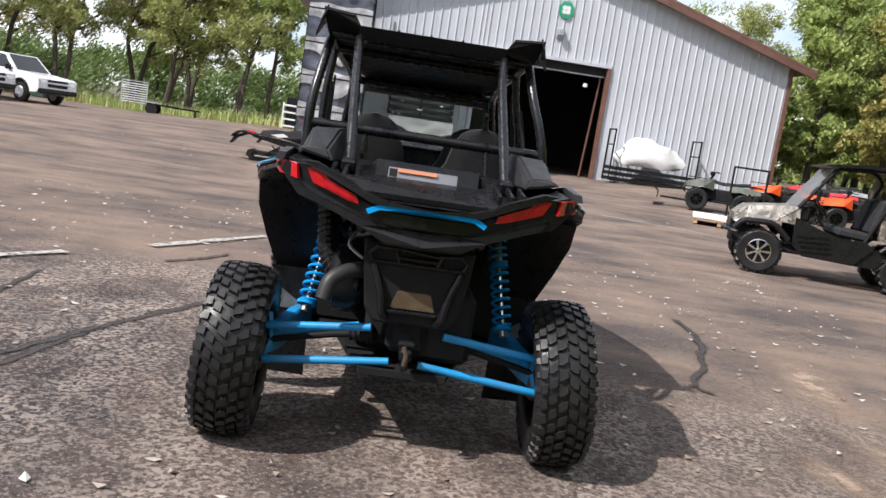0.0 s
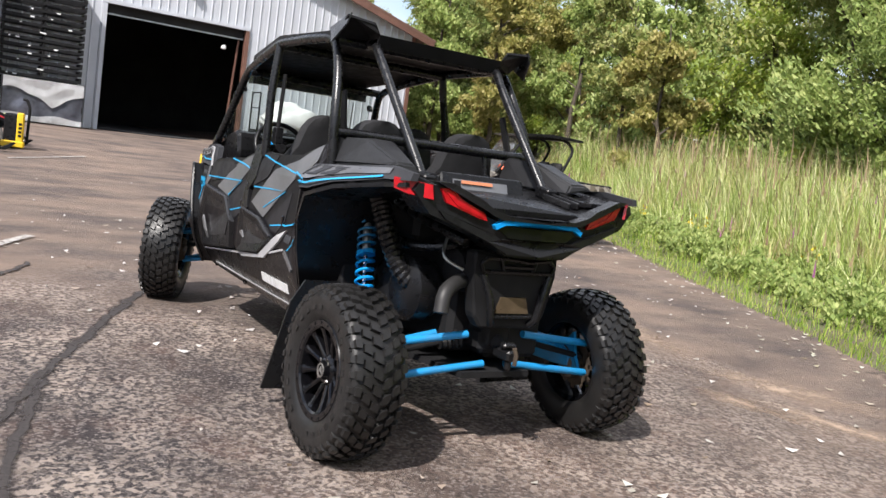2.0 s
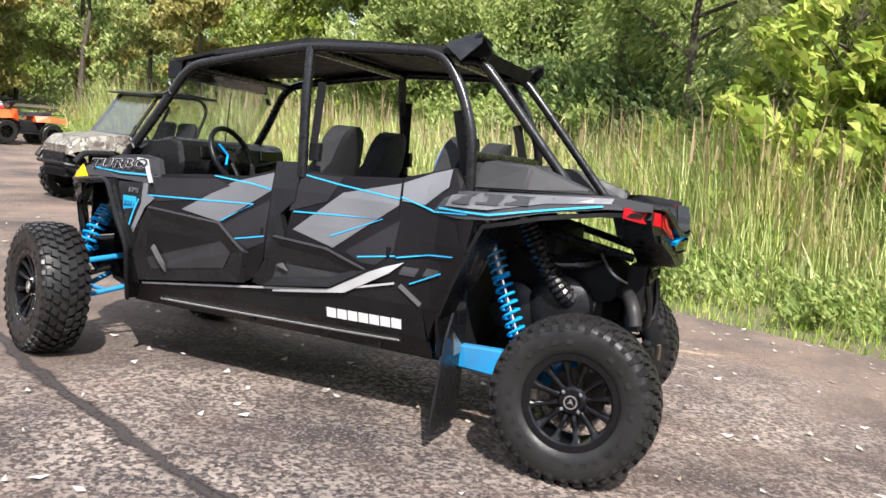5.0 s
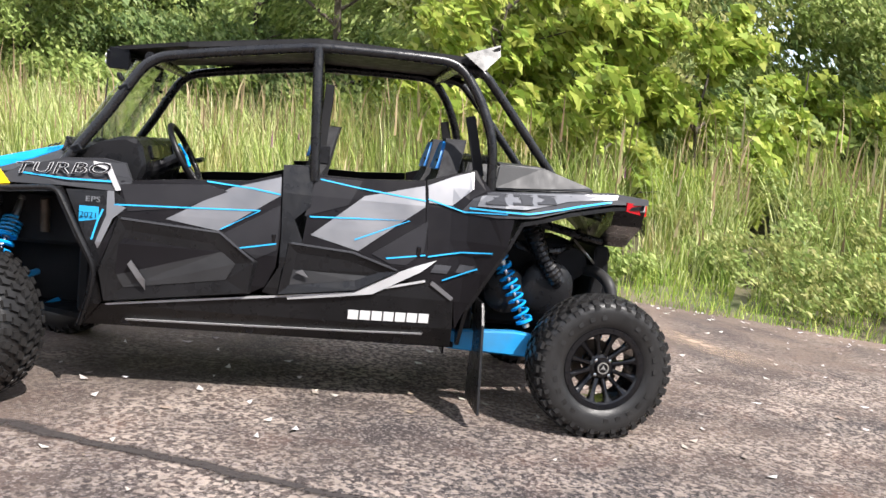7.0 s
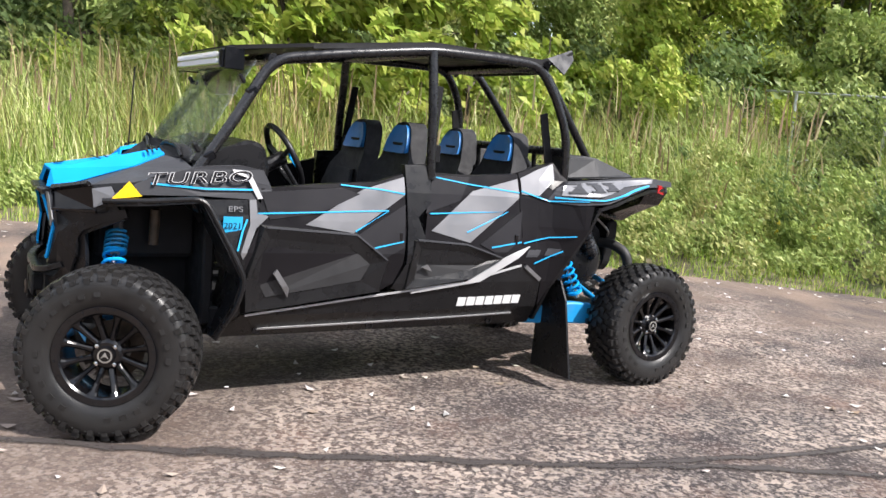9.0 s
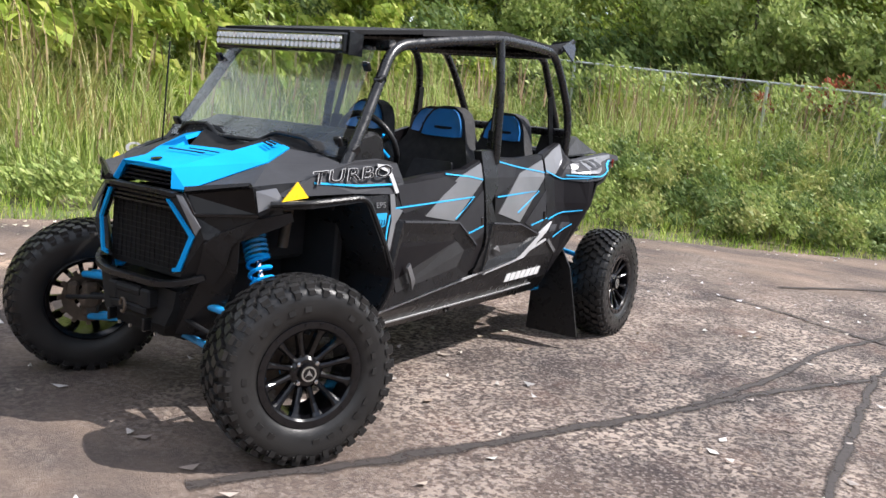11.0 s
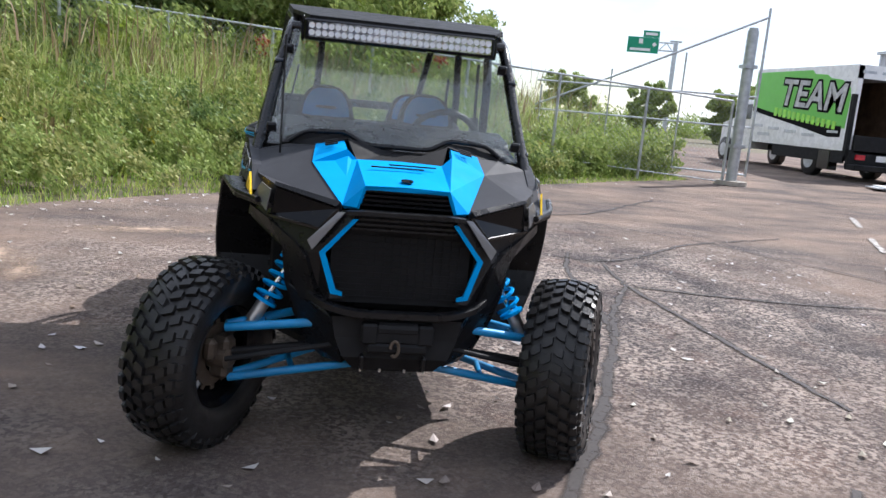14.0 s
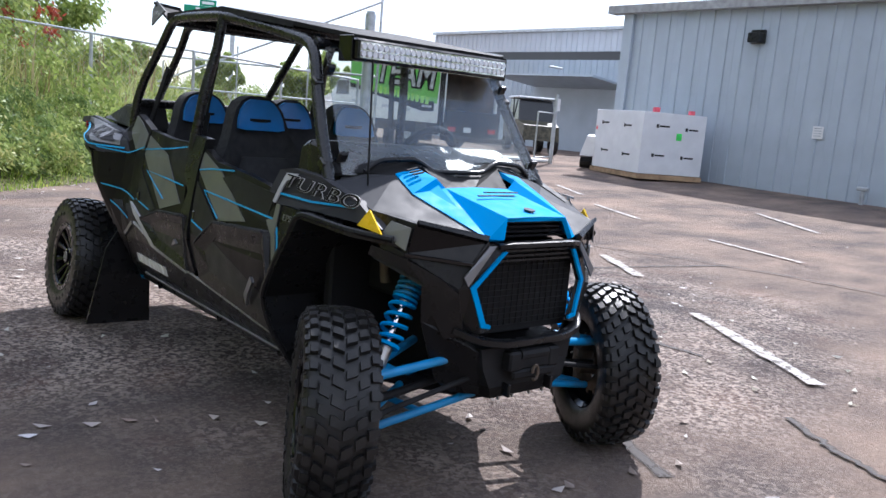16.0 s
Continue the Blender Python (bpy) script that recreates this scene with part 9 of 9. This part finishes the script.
def box_truck():
    """A delivery truck whose open box end faces +y; its cab points to -y."""
    t = thing("box_truck", "white box truck with a green side panel and open rear", "truck", (-15.45, -16.3, ground_z(-15.4, -17)))
    L, Wd, z0, z1 = 5.2, 2.4, 0.80, 3.12
    wallm = WHITE_PAINT
    b = part("box_side", boxes(((Wd / 2 - 0.02, -L / 2, (z0 + z1) / 2), (0.05, L, z1 - z0))), wallm, t, "white box side with graphics")
    part("box_side", boxes(((-Wd / 2 + 0.02, -L / 2, (z0 + z1) / 2), (0.05, L, z1 - z0))), wallm, t)
    part("box_roof", boxes(((0, -L / 2, z1), (Wd, L, 0.06))), wallm, t)
    part("box_floor", boxes(((0, -L / 2, z0 + 0.05), (Wd - 0.1, L, 0.10))), BLACK_MATT, t)
    part("box_front", boxes(((0, -L + 0.03, (z0 + z1) / 2), (Wd, 0.06, z1 - z0))), SHADE_PLY, t, "plywood inner front wall")
    part("inner_lining", boxes(((Wd / 2 - 0.06, -L / 2, 1.9), (0.02, L - 0.2, 2.0)), ((-Wd / 2 + 0.06, -L / 2, 1.9), (0.02, L - 0.2, 2.0))), SHADE_PLY, t, "brown plywood lining")
    part("rear_frame", boxes(((Wd / 2 - 0.07, 0.0, (z0 + z1) / 2), (0.14, 0.08, z1 - z0)), ((-Wd / 2 + 0.07, 0, (z0 + z1) / 2), (0.14, 0.08, z1 - z0)), ((0, 0, z1 - 0.16), (Wd, 0.08, 0.36))), wallm, t, "white rear door frame")
    part("rear_post", boxes(((Wd / 2 + 0.01, 0.02, 1.5), (0.12, 0.12, 1.7)), ((-Wd / 2 - 0.01, 0.02, 1.3), (0.12, 0.12, 1.5))), BLACK_MATT, t)
    part("rear_print", boxes(*[((0.9 - 0.6 * i, 0.045, z1 - 0.16), (0.42, 0.01, 0.07)) for i in range(4)]), GALV, t)
    x = Wd / 2 + 0.012
    gr = bmesh.new()
    prism(gr, [(-5.15, 3.04), (-2.10, 3.05), (-1.95, 2.93), (-1.35, 2.90), (-1.15, 2.80), (-0.62, 2.74), (-0.22, 2.52), (-0.14, 2.25), (-0.20, 1.40), (-1.5, 1.50), (-3.2, 1.62), (-5.15, 1.95)], "x", x - 0.01, x)
    g = part("green_graphic", gr, surf("lime_green_graphic", (0.13, 0.52, 0.05), 0.35, 0, 0.06, 2.0), b, "lime green panel")
    bk = bmesh.new()
    prism(bk, [(-5.15, 1.95), (-3.2, 1.66), (-1.5, 1.52), (-0.35, 1.46), (-0.35, 1.16), (-0.9, 1.14), (-2.6, 1.42), (-5.15, 1.80)], "x", x - 0.01, x + 0.003)
    part("black_graphic", bk, PRINT_BLACK, b)
    lean = Matrix.Rotation(radians(90), 4, "Z") @ Matrix.Rotation(radians(90), 4, "X") @ Matrix(((1.24, 0.20, 0, 0), (-0.07, 1.12, 0, 0), (0, 0, 1, 0), (0, 0, 0, 1)))
    words("TEAM", 0.98, Matrix.Translation((x + 0.004, -1.93, 2.28)) @ lean, PRINT_BLACK, b, "lettering_outline", 0.003, 0.075)
    words("TEAM", 0.98, Matrix.Translation((x + 0.012, -1.93, 2.28)) @ lean, surf("steel_grey_graphic", (0.50, 0.50, 0.51), 0.5, spec=0.1), b, "team_lettering", 0.004, 0.018)
    nb = bmesh.new()
    for i in range(13):
        box(nb, (x + 0.006, -3.75 + 0.255 * i, 1.80 - 0.027 * i), (0.008, 0.17, 0.26 - 0.003 * i), (-6, 0, 0))
    part("name_bars", nb, surf("lime_bars", (0.30, 0.70, 0.06), 0.4), b)
    part("small_print", boxes(*[((x + 0.004, -4.7 + 0.95 * i, 1.34 - 0.06 * i), (0.006, 0.62, 0.085)) for i in range(4)], ((x + 0.004, -4.3, 1.08), (0.006, 0.7, 0.10)), ((x + 0.004, -4.95, 1.74), (0.01, 0.3, 0.07)), ((x + 0.006, -0.7, 1.30), (0.01, 0.5, 0.07))), GALV, b)
    part("skirt", boxes(((Wd / 2 - 0.05, -1.9, 0.62), (0.06, 3.6, 0.34)), ((-Wd / 2 + 0.05, -1.9, 0.62), (0.06, 3.6, 0.34)), ((0, -L / 2, 0.66), (0.9, L, 0.2))), BLACK_MATT, t)
    part("toolbox", boxes(((Wd / 2 - 0.15, -0.95, 0.50), (0.3, 0.55, 0.55)), bevel=0.02), BLACK_GLOSS, t)
    part("lift_gate", boxes(((0, 0.10, 0.60), (2.4, 0.14, 0.50)), ((0, 0.28, 0.38), (2.4, 0.45, 0.16)), ((0, 0.12, 1.0), (2.2, 0.10, 0.5)), bevel=0.02), BLACK_MATT, t, "black folded lift gate")
    part("tail_lamps", boxes(((0.85, 0.18, 0.66), (0.3, 0.02, 0.14)), ((-0.85, 0.18, 0.66), (0.3, 0.02, 0.14))), RED_LENS, t)
    part("plate", boxes(((0.2, 0.18, 0.66), (0.3, 0.02, 0.16))), WHITE_DECAL, t)
    cab = loft(bmesh.new(), [[(s * 1.0, -L - 0.1, 0.55), (s * 1.0, -L - 0.1, 2.15), (s * 0.92, -L - 1.0, 2.2), (s * 0.95, -L - 1.55, 1.55), (s * 0.95, -L - 2.35, 1.35), (s * 0.95, -L - 2.4, 0.55)] for s in (-1, 1)])
    part("cab", cab, WHITE_PAINT, t, "white cab")
    part("cab_glass", boxes(((0.98, -L - 0.75, 1.78), (0.06, 0.8, 0.5)), ((-0.98, -L - 0.75, 1.78), (0.06, 0.8, 0.5))), DARK_GLASS, t)
    for y in (-1.75, -L - 1.75):
        for s in (-1, 1):
            w = part("wheel", lathe(bmesh.new(), [(0.02, -0.14), (0.34, -0.15), (0.43, -0.11), (0.43, 0.11), (0.34, 0.15), (0.02, 0.14)], 26, pose(s * 0.98, y, 0.43)), RUBBER, t, "", True)
            part("rim", lathe(bmesh.new(), [(0.02, -0.16), (0.22, -0.155), (0.23, 0.155), (0.02, 0.16)], 20, pose(s * 0.98, y, 0.43)), GALV, w)


box_truck()
rpm = thing("loading_ramp", "flat white loading ramp lying on the asphalt", "ramp", (-15.0, -13.9, ground_z(-15, -13.9), 0, 0, -18))
part("plank", boxes(((0, 0, 0.06), (2.3, 0.85, 0.07)), bevel=0.01), WHITE_SHEET, rpm)
part("end_lip", boxes(((1.2, 0, 0.04), (0.25, 0.85, 0.03))), GALV, rpm)


def fence_run(name, x0, x1, y, label, top=2.36, h=1.9):
    fn = thing(name, label, "fence", (0, 0, 0))
    n = max(1, round(abs(x1 - x0) / 2.1))
    tops = []
    for i in range(n + 1):
        x = x0 + (x1 - x0) * i / n
        zt = top + 0.05 * (x + 3.6)
        tops.append((x, zt))
        part("post", tube(bmesh.new(), [(x, y, zt - h - 0.3), (x, y, zt)], 0.035, 8), GALV, fn, "galvanised post", True)
    part("top_rail", tube(bmesh.new(), [(x, y, z) for x, z in tops], 0.024, 8), GALV, fn, "", True)
    part("bottom_rail", tube(bmesh.new(), [(x, y, z - h + 0.05) for x, z in tops], 0.014, 6), GALV, fn, "", True)
    verts, faces = [], []
    ln = abs(x1 - x0)
    k = 0.11
    slope = (tops[-1][1] - tops[0][1]) / ln
    for s in (-1, 1):
        u = -h
        while u < ln + h:
            a0, a1 = (u, 0.0), (u + s * h, h)
            pts = []
            for uu, vv in (a0, a1):
                pts.append([uu, vv])
            (ua, va), (ub, vb) = pts
            if max(ua, ub) > 0 and min(ua, ub) < ln:
                def clip(uu, vv, uo, vo):
                    if uu < 0:
                        t = (0 - uu) / (uo - uu)
                        return 0, vv + (vo - vv) * t
                    if uu > ln:
                        t = (ln - uu) / (uo - uu)
                        return ln, vv + (vo - vv) * t
                    return uu, vv
                p, q = clip(ua, va, ub, vb), clip(ub, vb, ua, va)
                b = len(verts)
                sx = 1 if x1 > x0 else -1
                for (uu, vv), d in ((p, -1), (p, 1), (q, 1), (q, -1)):
                    verts.append((x0 + sx * uu + d * 0.0022, y + 0.003 * s, tops[0][1] + slope * uu - h + vv))
                faces.append((b, b + 1, b + 2, b + 3))
            u += k
    m = new("chain_link", quick("chain_link", verts, faces, GALV))
    m.parent = fn
    m["label"], m["kind"] = "grey chain-link wire", "stuff"
    return fn


fence_run("chain_link_fence", -9.2, 9.5, -13.4, "galvanised chain-link fence running up a weedy bank")
gp = thing("gate_post", "tall galvanised gate post in a concrete footing", "post", (-9.4, -13.35, ground_z(-9.4, -13.3)))
part("pole", tube(bmesh.new(), [(0, 0, 0), (0, 0, 3.50)], 0.125, 18), GALV, gp, "", True)
part("cap", tube(bmesh.new(), [(0, 0, 3.50), (0, 0, 3.56)], 0.10, 18), GALV, gp)
part("footing", tube(bmesh.new(), [(0, 0, 0), (0, 0, 0.10)], 0.36, 14), CONCRETE, gp, "rough concrete footing")
part("hinge", boxes(((0.0, 0.0, 2.7), (0.30, 0.30, 0.08)), ((0, 0, 0.9), (0.30, 0.30, 0.08))), GALV, gp)
gt = thing("swing_gate", "open chain-link gate with a diagonal brace", "gate", (-9.6, -13.6, ground_z(-9.4, -13.3), 0, 0, 0))
part("stile", tube(bmesh.new(), [(-0.22, 0.1, 0.2), (-0.22, 0.1, 4.05)], 0.03, 8), GALV, gt)
part("brace", tube(bmesh.new(), [(-0.22, 0.1, 3.85), (3.0, -1.5, 2.15), (4.4, -2.2, 1.45)], 0.025, 8), GALV, gt)
part("rail", tube(bmesh.new(), [(-0.2, 0.1, 0.25), (4.4, -2.2, 0.25)], 0.025, 8), GALV, gt)
part("rail", tube(bmesh.new(), [(-0.2, 0.1, 1.35), (4.4, -2.2, 1.35)], 0.022, 8), GALV, gt)
part("rail", tube(bmesh.new(), [(-0.2, 0.1, 2.05), (4.4, -2.2, 2.05)], 0.025, 8), GALV, gt)
for i in range(3):
    part("upright", tube(bmesh.new(), [(1.3 + 1.5 * i, -0.65 - 0.75 * i, 0.25), (1.3 + 1.5 * i, -0.65 - 0.75 * i, 2.05 + (0.9 - 0.5 * i))], 0.02, 8), GALV, gt)
g2 = thing("pipe_gate", "small grey pipe gate beside the crate", "gate", (-15.75, -12.9, ground_z(-15.7, -13), 0, 0, 25))
part("post", tube(bmesh.new(), [(0, 0, 0), (0, 0, 2.0)], 0.06, 10), GALV, g2)
part("frame", tube(bmesh.new(), [(0.1, 0, 0.2), (0.1, 0, 1.45), (1.5, 0, 1.45), (1.5, 0, 0.2), (0.1, 0, 0.2)], 0.025, 8), GALV, g2)
part("sign", boxes(((0, 0.08, 1.7), (0.24, 0.02, 0.34))), WHITE_DECAL, g2)
part("long_pipe", tube(bmesh.new(), [(-0.2, 0, 2.75), (2.2, 0.4, 2.62)], 0.03, 8), GALV, g2)

Mx, My = -15.0, -9.2
ux, uy = Vector((-0.38, -0.925)), Vector((-0.925, 0.38))
cx, cy = Mx + ux.x * 1.25 + uy.x * 0.92, My + ux.y * 1.25 + uy.y * 0.92
cr = thing("shipping_crate", "large white wrapped shipping crate on a wooden pallet", "crate", (cx, cy, ground_z(cx, cy), 0, 0, math.degrees(math.atan2(-uy.y, -uy.x))))
part("pallet_base", boxes(((0, 0, 0.07), (1.9, 2.56, 0.12))), WOOD, cr, "wooden pallet base")
bx = part("panel", boxes(((0, 0, 0.92), (1.84, 2.5, 1.56)), bevel=0.01), surf("white_wrap_panel", (0.70, 0.71, 0.73), 0.45, 0, 0.06, 3.0), cr, "white printed crate wrap")
for at, size in [((0.924, yy, zz), (0.006, 0.30, 0.040)) for yy, zz in ((-0.65, 1.36), (0.55, 1.32), (-0.55, 0.62), (0.6, 0.58))] + [((xx, 1.254, zz), (0.28, 0.006, 0.040)) for xx, zz in ((0.3, 1.36), (-0.55, 1.32), (0.35, 0.62), (-0.5, 0.6))] + [((xx, -1.254, zz), (0.28, 0.006, 0.040)) for xx, zz in ((0.3, 1.36), (-0.45, 0.62))]:
    part("print", boxes((at, size)), BLACK_MATT, bx)
    flat = (0.006, 0.07, 0.09) if size[0] < 0.01 else (0.07, 0.006, 0.09)
    side_way = Vector((0, -0.20, 0)) if size[0] < 0.01 else Vector((0.20 if at[1] > 0 else -0.20, 0, 0))
    part("shield_mark", boxes((tuple(Vector(at) + side_way), flat)), INSERT_GREY, bx)
part("green_spot", boxes(((-0.15, 1.256, 1.12), (0.16, 0.008, 0.18)), bevel=0.003), surf("green_spot", (0.06, 0.65, 0.10), 0.5), bx, "bright green sticker")
pink = surf("pink_tag", (0.80, 0.12, 0.16), 0.6)
for at, size in (((0.5, 1.1, 1.76), (0.16, 0.1, 0.12)), ((-0.6, 1.0, 1.76), (0.14, 0.1, 0.10)), ((0.924, -1.15, 1.2), (0.01, 0.08, 0.10))):
    part("pink_tag", boxes((at, size), bevel=0.004), pink, bx, "pink foam tag")
kt = thing("covered_sled", "low sled under a white cover on a dolly", "sled", (-16.7, -11.9, ground_z(-16.7, -11.9), 0, 0, 30))
part("cover", loft(bmesh.new(), [[(xx, w, 0.35), (xx, w * 0.6, z), (xx, -w * 0.6, z), (xx, -w, 0.35)] for xx, w, z in ((-0.9, 0.15, 0.45), (-0.3, 0.35, 0.75), (0.4, 0.42, 0.95), (0.9, 0.40, 0.90))]), WHITE_SHEET, kt, "white fabric cover")
part("dolly", boxes(((0, 0, 0.25), (1.7, 0.7, 0.12))), BLACK_MATT, kt)
for xx in (-0.6, 0.6):
    part("wheel", lathe(bmesh.new(), [(0.01, -0.4), (0.16, -0.4), (0.16, 0.4), (0.01, 0.4)], 16, pose(xx, 0, 0.16, 0, 0, 90)), RUBBER, kt)
cv = thing("cab_utility_vehicle", "dark camouflage utility vehicle with an enclosed cab", "utility vehicle", (-19.2, -17.2, ground_z(-19, -17), 0, 0, 60))
for wx in (0.9, -0.9):
    for s in (-1, 1):
        small_wheel(cv, wx, s * 0.6, 0.33, 0.33, 0.24, BLACK_GLOSS, 0, s)
part("body", loft(bmesh.new(), [[(1.4, s * 0.65, 0.45), (1.35, s * 0.62, 0.95), (0.6, s * 0.68, 1.12), (-1.4, s * 0.68, 1.05), (-1.4, s * 0.65, 0.5)] for s in (-1, 1)]), surf("dark_woodland_print", (0.06, 0.055, 0.035), 0.5, 0, 0.8, 8.0), cv, "dark woodland-print body")
part("cab_frame", loft(bmesh.new(), [[(0.65, s * 0.66, 1.1), (0.35, s * 0.60, 1.82), (-0.75, s * 0.60, 1.86), (-0.9, s * 0.66, 1.05)] for s in (-1, 1)]), DARK_GLASS, cv, "dark cab glass")
part("roof", boxes(((-0.2, 0, 1.9), (1.4, 1.36, 0.09)), bevel=0.03), GALV, cv)
part("pillar", boxes(((-0.1, 0.665, 1.48), (0.08, 0.03, 0.8)), ((-0.1, -0.665, 1.48), (0.08, 0.03, 0.8))), BLACK_MATT, cv)

# highway sign and what stands beyond the fence
hs = thing("highway_sign", "green highway exit sign on a steel gantry", "road sign", (-33.6, -79.8, 0, 0, 0, -23))
grn = surf("highway_green", (0.0, 0.24, 0.13), 0.5, 0, 0.05, 2.0)
part("panel", boxes(((0, 0, 9.65), (3.2, 0.1, 1.6))), grn, hs, "green sign panel")
part("tab", boxes(((-0.75, 0, 10.80), (1.65, 0.1, 0.66))), grn, hs, "green exit tab")
part("print", boxes(((0.25, 0.07, 10.02), (0.42, 0.02, 0.5)), ((0.25, 0.07, 9.18), (2.1, 0.02, 0.26)), ((-1.15, 0.07, 9.75), (0.36, 0.02, 0.36), (0, 45, 0)), ((-0.75, 0.07, 10.80), (1.2, 0.02, 0.26))), WHITE_DECAL, hs)
part("gantry", boxes(((-2.4, 0, 10.0), (1.7, 0.12, 0.14)), ((-2.4, 0, 9.2), (1.7, 0.12, 0.14)), *[((-2.0 - 0.7 * i, 0, 9.6), (0.1, 0.1, 1.0), (0, 40 if i % 2 else -40, 0)) for i in range(2)]), GALV, hs)
part("mast", boxes(((-3.3, 0, 5.1), (0.45, 0.45, 10.2)), ((-3.3, 0, 10.2), (1.2, 0.3, 0.16))), GALV, hs)
for i, (x, y, h, sp, k) in enumerate(((-33, -58, 5.2, 2.2, 1), (-38, -62, 5.6, 2.3, 1), (-43, -66, 5.0, 2.2, 1), (-28, -62, 4.6, 2.0, 1), (-50, -72, 6.5, 2.8, 1), (-22, -66, 4.8, 2.1, 1))):
    make_tree(x, y, h, sp, 500 + i, (LEAF_DARK, LEAF_MID)[k], 0.0, 190, 190, 0.14, "rounded green tree beyond the road")
clumps = []
for i in range(240):
    x = rng.uniform(-62, 30)
    clumps.append((Vector((x, -86 - rng.random() * 10, 0.5 + rng.random() * 2.4)), rng.uniform(1.0, 2.2)))
v, f = leaf_cloud(rng, clumps, 100, 0.26, True)
tagged(new("far_hedge", quick("far_hedge", v, f, LEAF_MID)), "green hedge beyond the road", "bushes", kind="stuff")
# weeds round the fence and on the bank
clumps, rows = [], []
for i in range(620):
    x = rng.uniform(-8.6, 12)
    t = rng.random()
    e = -13.9 + (x + 8.7) * 0.62 if x < 1.5 else -7.6
    y = rng.uniform(-17.0, min(-11.2, e - 0.6)) if x < -2 else rng.uniform(-22, -12.2)
    hz = 0.05 * max(0, x + 3.6)
    r = rng.uniform(0.18, 0.5) * (1.0 if x < -2 else 1.5)
    clumps.append((Vector((x, y, ground_z(x, y) + hz + rng.random() * (0.9 if x < -3 else 2.2))), r))
v, f = leaf_cloud(rng, clumps, 110, 0.07, True)
tagged(new("weeds", quick("weeds", v, f, LEAF_MID)), "leafy green weeds growing along the fence", "bushes", kind="stuff")
clumps = []
for i in range(260):
    x, y = rng.uniform(-1.0, 14), rng.uniform(-30, -16.5)
    hz = 0.05 * max(0, x + 3.6)
    clumps.append((Vector((x, y, hz + rng.random() * (1.2 + 0.30 * max(0, x + 1)))), rng.uniform(0.5, 1.1)))
v, f = leaf_cloud(rng, clumps, 150, 0.10, True)
tagged(new("thicket", quick("thicket", v, f, LEAF_BRIGHT)), "yellow-green thicket on the bank beyond the fence", "bushes", kind="stuff")
clumps = [(Vector((rng.uniform(-2.6, 1.5), -13.9 - rng.random(), 1.9 + rng.random() * 0.7 + 0.2)), 0.18) for i in range(26)]
v, f = leaf_cloud(rng, clumps, 40, 0.06)
tagged(new("red_creeper", quick("red_creeper", v, f, leafy("red_leaves", (0.28, 0.05, 0.03), (0.40, 0.09, 0.05), (0.50, 0.16, 0.07)))), "reddening creeper leaves on the fence", "creeper", kind="stuff")

# trees and bushes on the rise behind the fence
rng = random.Random(91)
fence_trees = []
for i, (mat, lab) in enumerate(((LEAF_MID, "bushy mid green tree behind the fence"), (LEAF_BRIGHT, "sunlit yellow-green bushy tree behind the fence"), (LEAF_BRIGHT, "light green bushy tree behind the fence"))):
    fence_trees.append(make_tree(0.5 + 3.2 * i, -18.2 - 0.8 * i, 6.6 + 0.6 * i, 2.5, 640 + i, mat, 0.04, 140, 170, 0.092, lab))
for i in range(12):
    x = -1.6 + 1.05 * i + rng.uniform(-0.4, 0.4)
    y = rng.choice((-17.2, -19.5, -22.5)) + rng.uniform(-0.8, 0.8)
    copy_thing(fence_trees[(i * 2 + i // 3) % 3], pose(x, y, ground_z(x, y) - 0.05 + 0.04 * max(0.0, x), 0, 0, rng.uniform(0, 360)))
for mat, n, label in ((LEAF_MID, 110, "mid green bushes rising behind the fence"), (LEAF_BRIGHT, 50, "bright green bushes rising behind the fence")):
    clumps = []
    for i in range(n):
        x = rng.uniform(-3.6, 10)
        y = rng.uniform(-19.5, -15.2)
        top = 1.2 + 0.85 * min(4.0, max(0.0, x + 3.4))
        clumps.append((Vector((x, y, ground_z(x, y) + 0.4 + rng.random() * top)), rng.uniform(0.45, 0.95)))
    v, f = leaf_cloud(rng, clumps, 190, 0.07, True)
    tagged(new("bushes", quick("bushes", v, f, mat)), label, "bushes", kind="stuff")
clumps = []
for i in range(170):
    x, y = rng.uniform(12, 52), rng.uniform(50, 62)
    clumps.append((Vector((x, y, 0.8 + rng.random() * 6.0)), rng.uniform(1.2, 2.4)))
v, f = leaf_cloud(rng, clumps, 160, 0.2, True)
tagged(new("far_hedge", quick("far_hedge", v, f, LEAF_MID)), "green wood edge beyond the building", "bushes", kind="stuff")
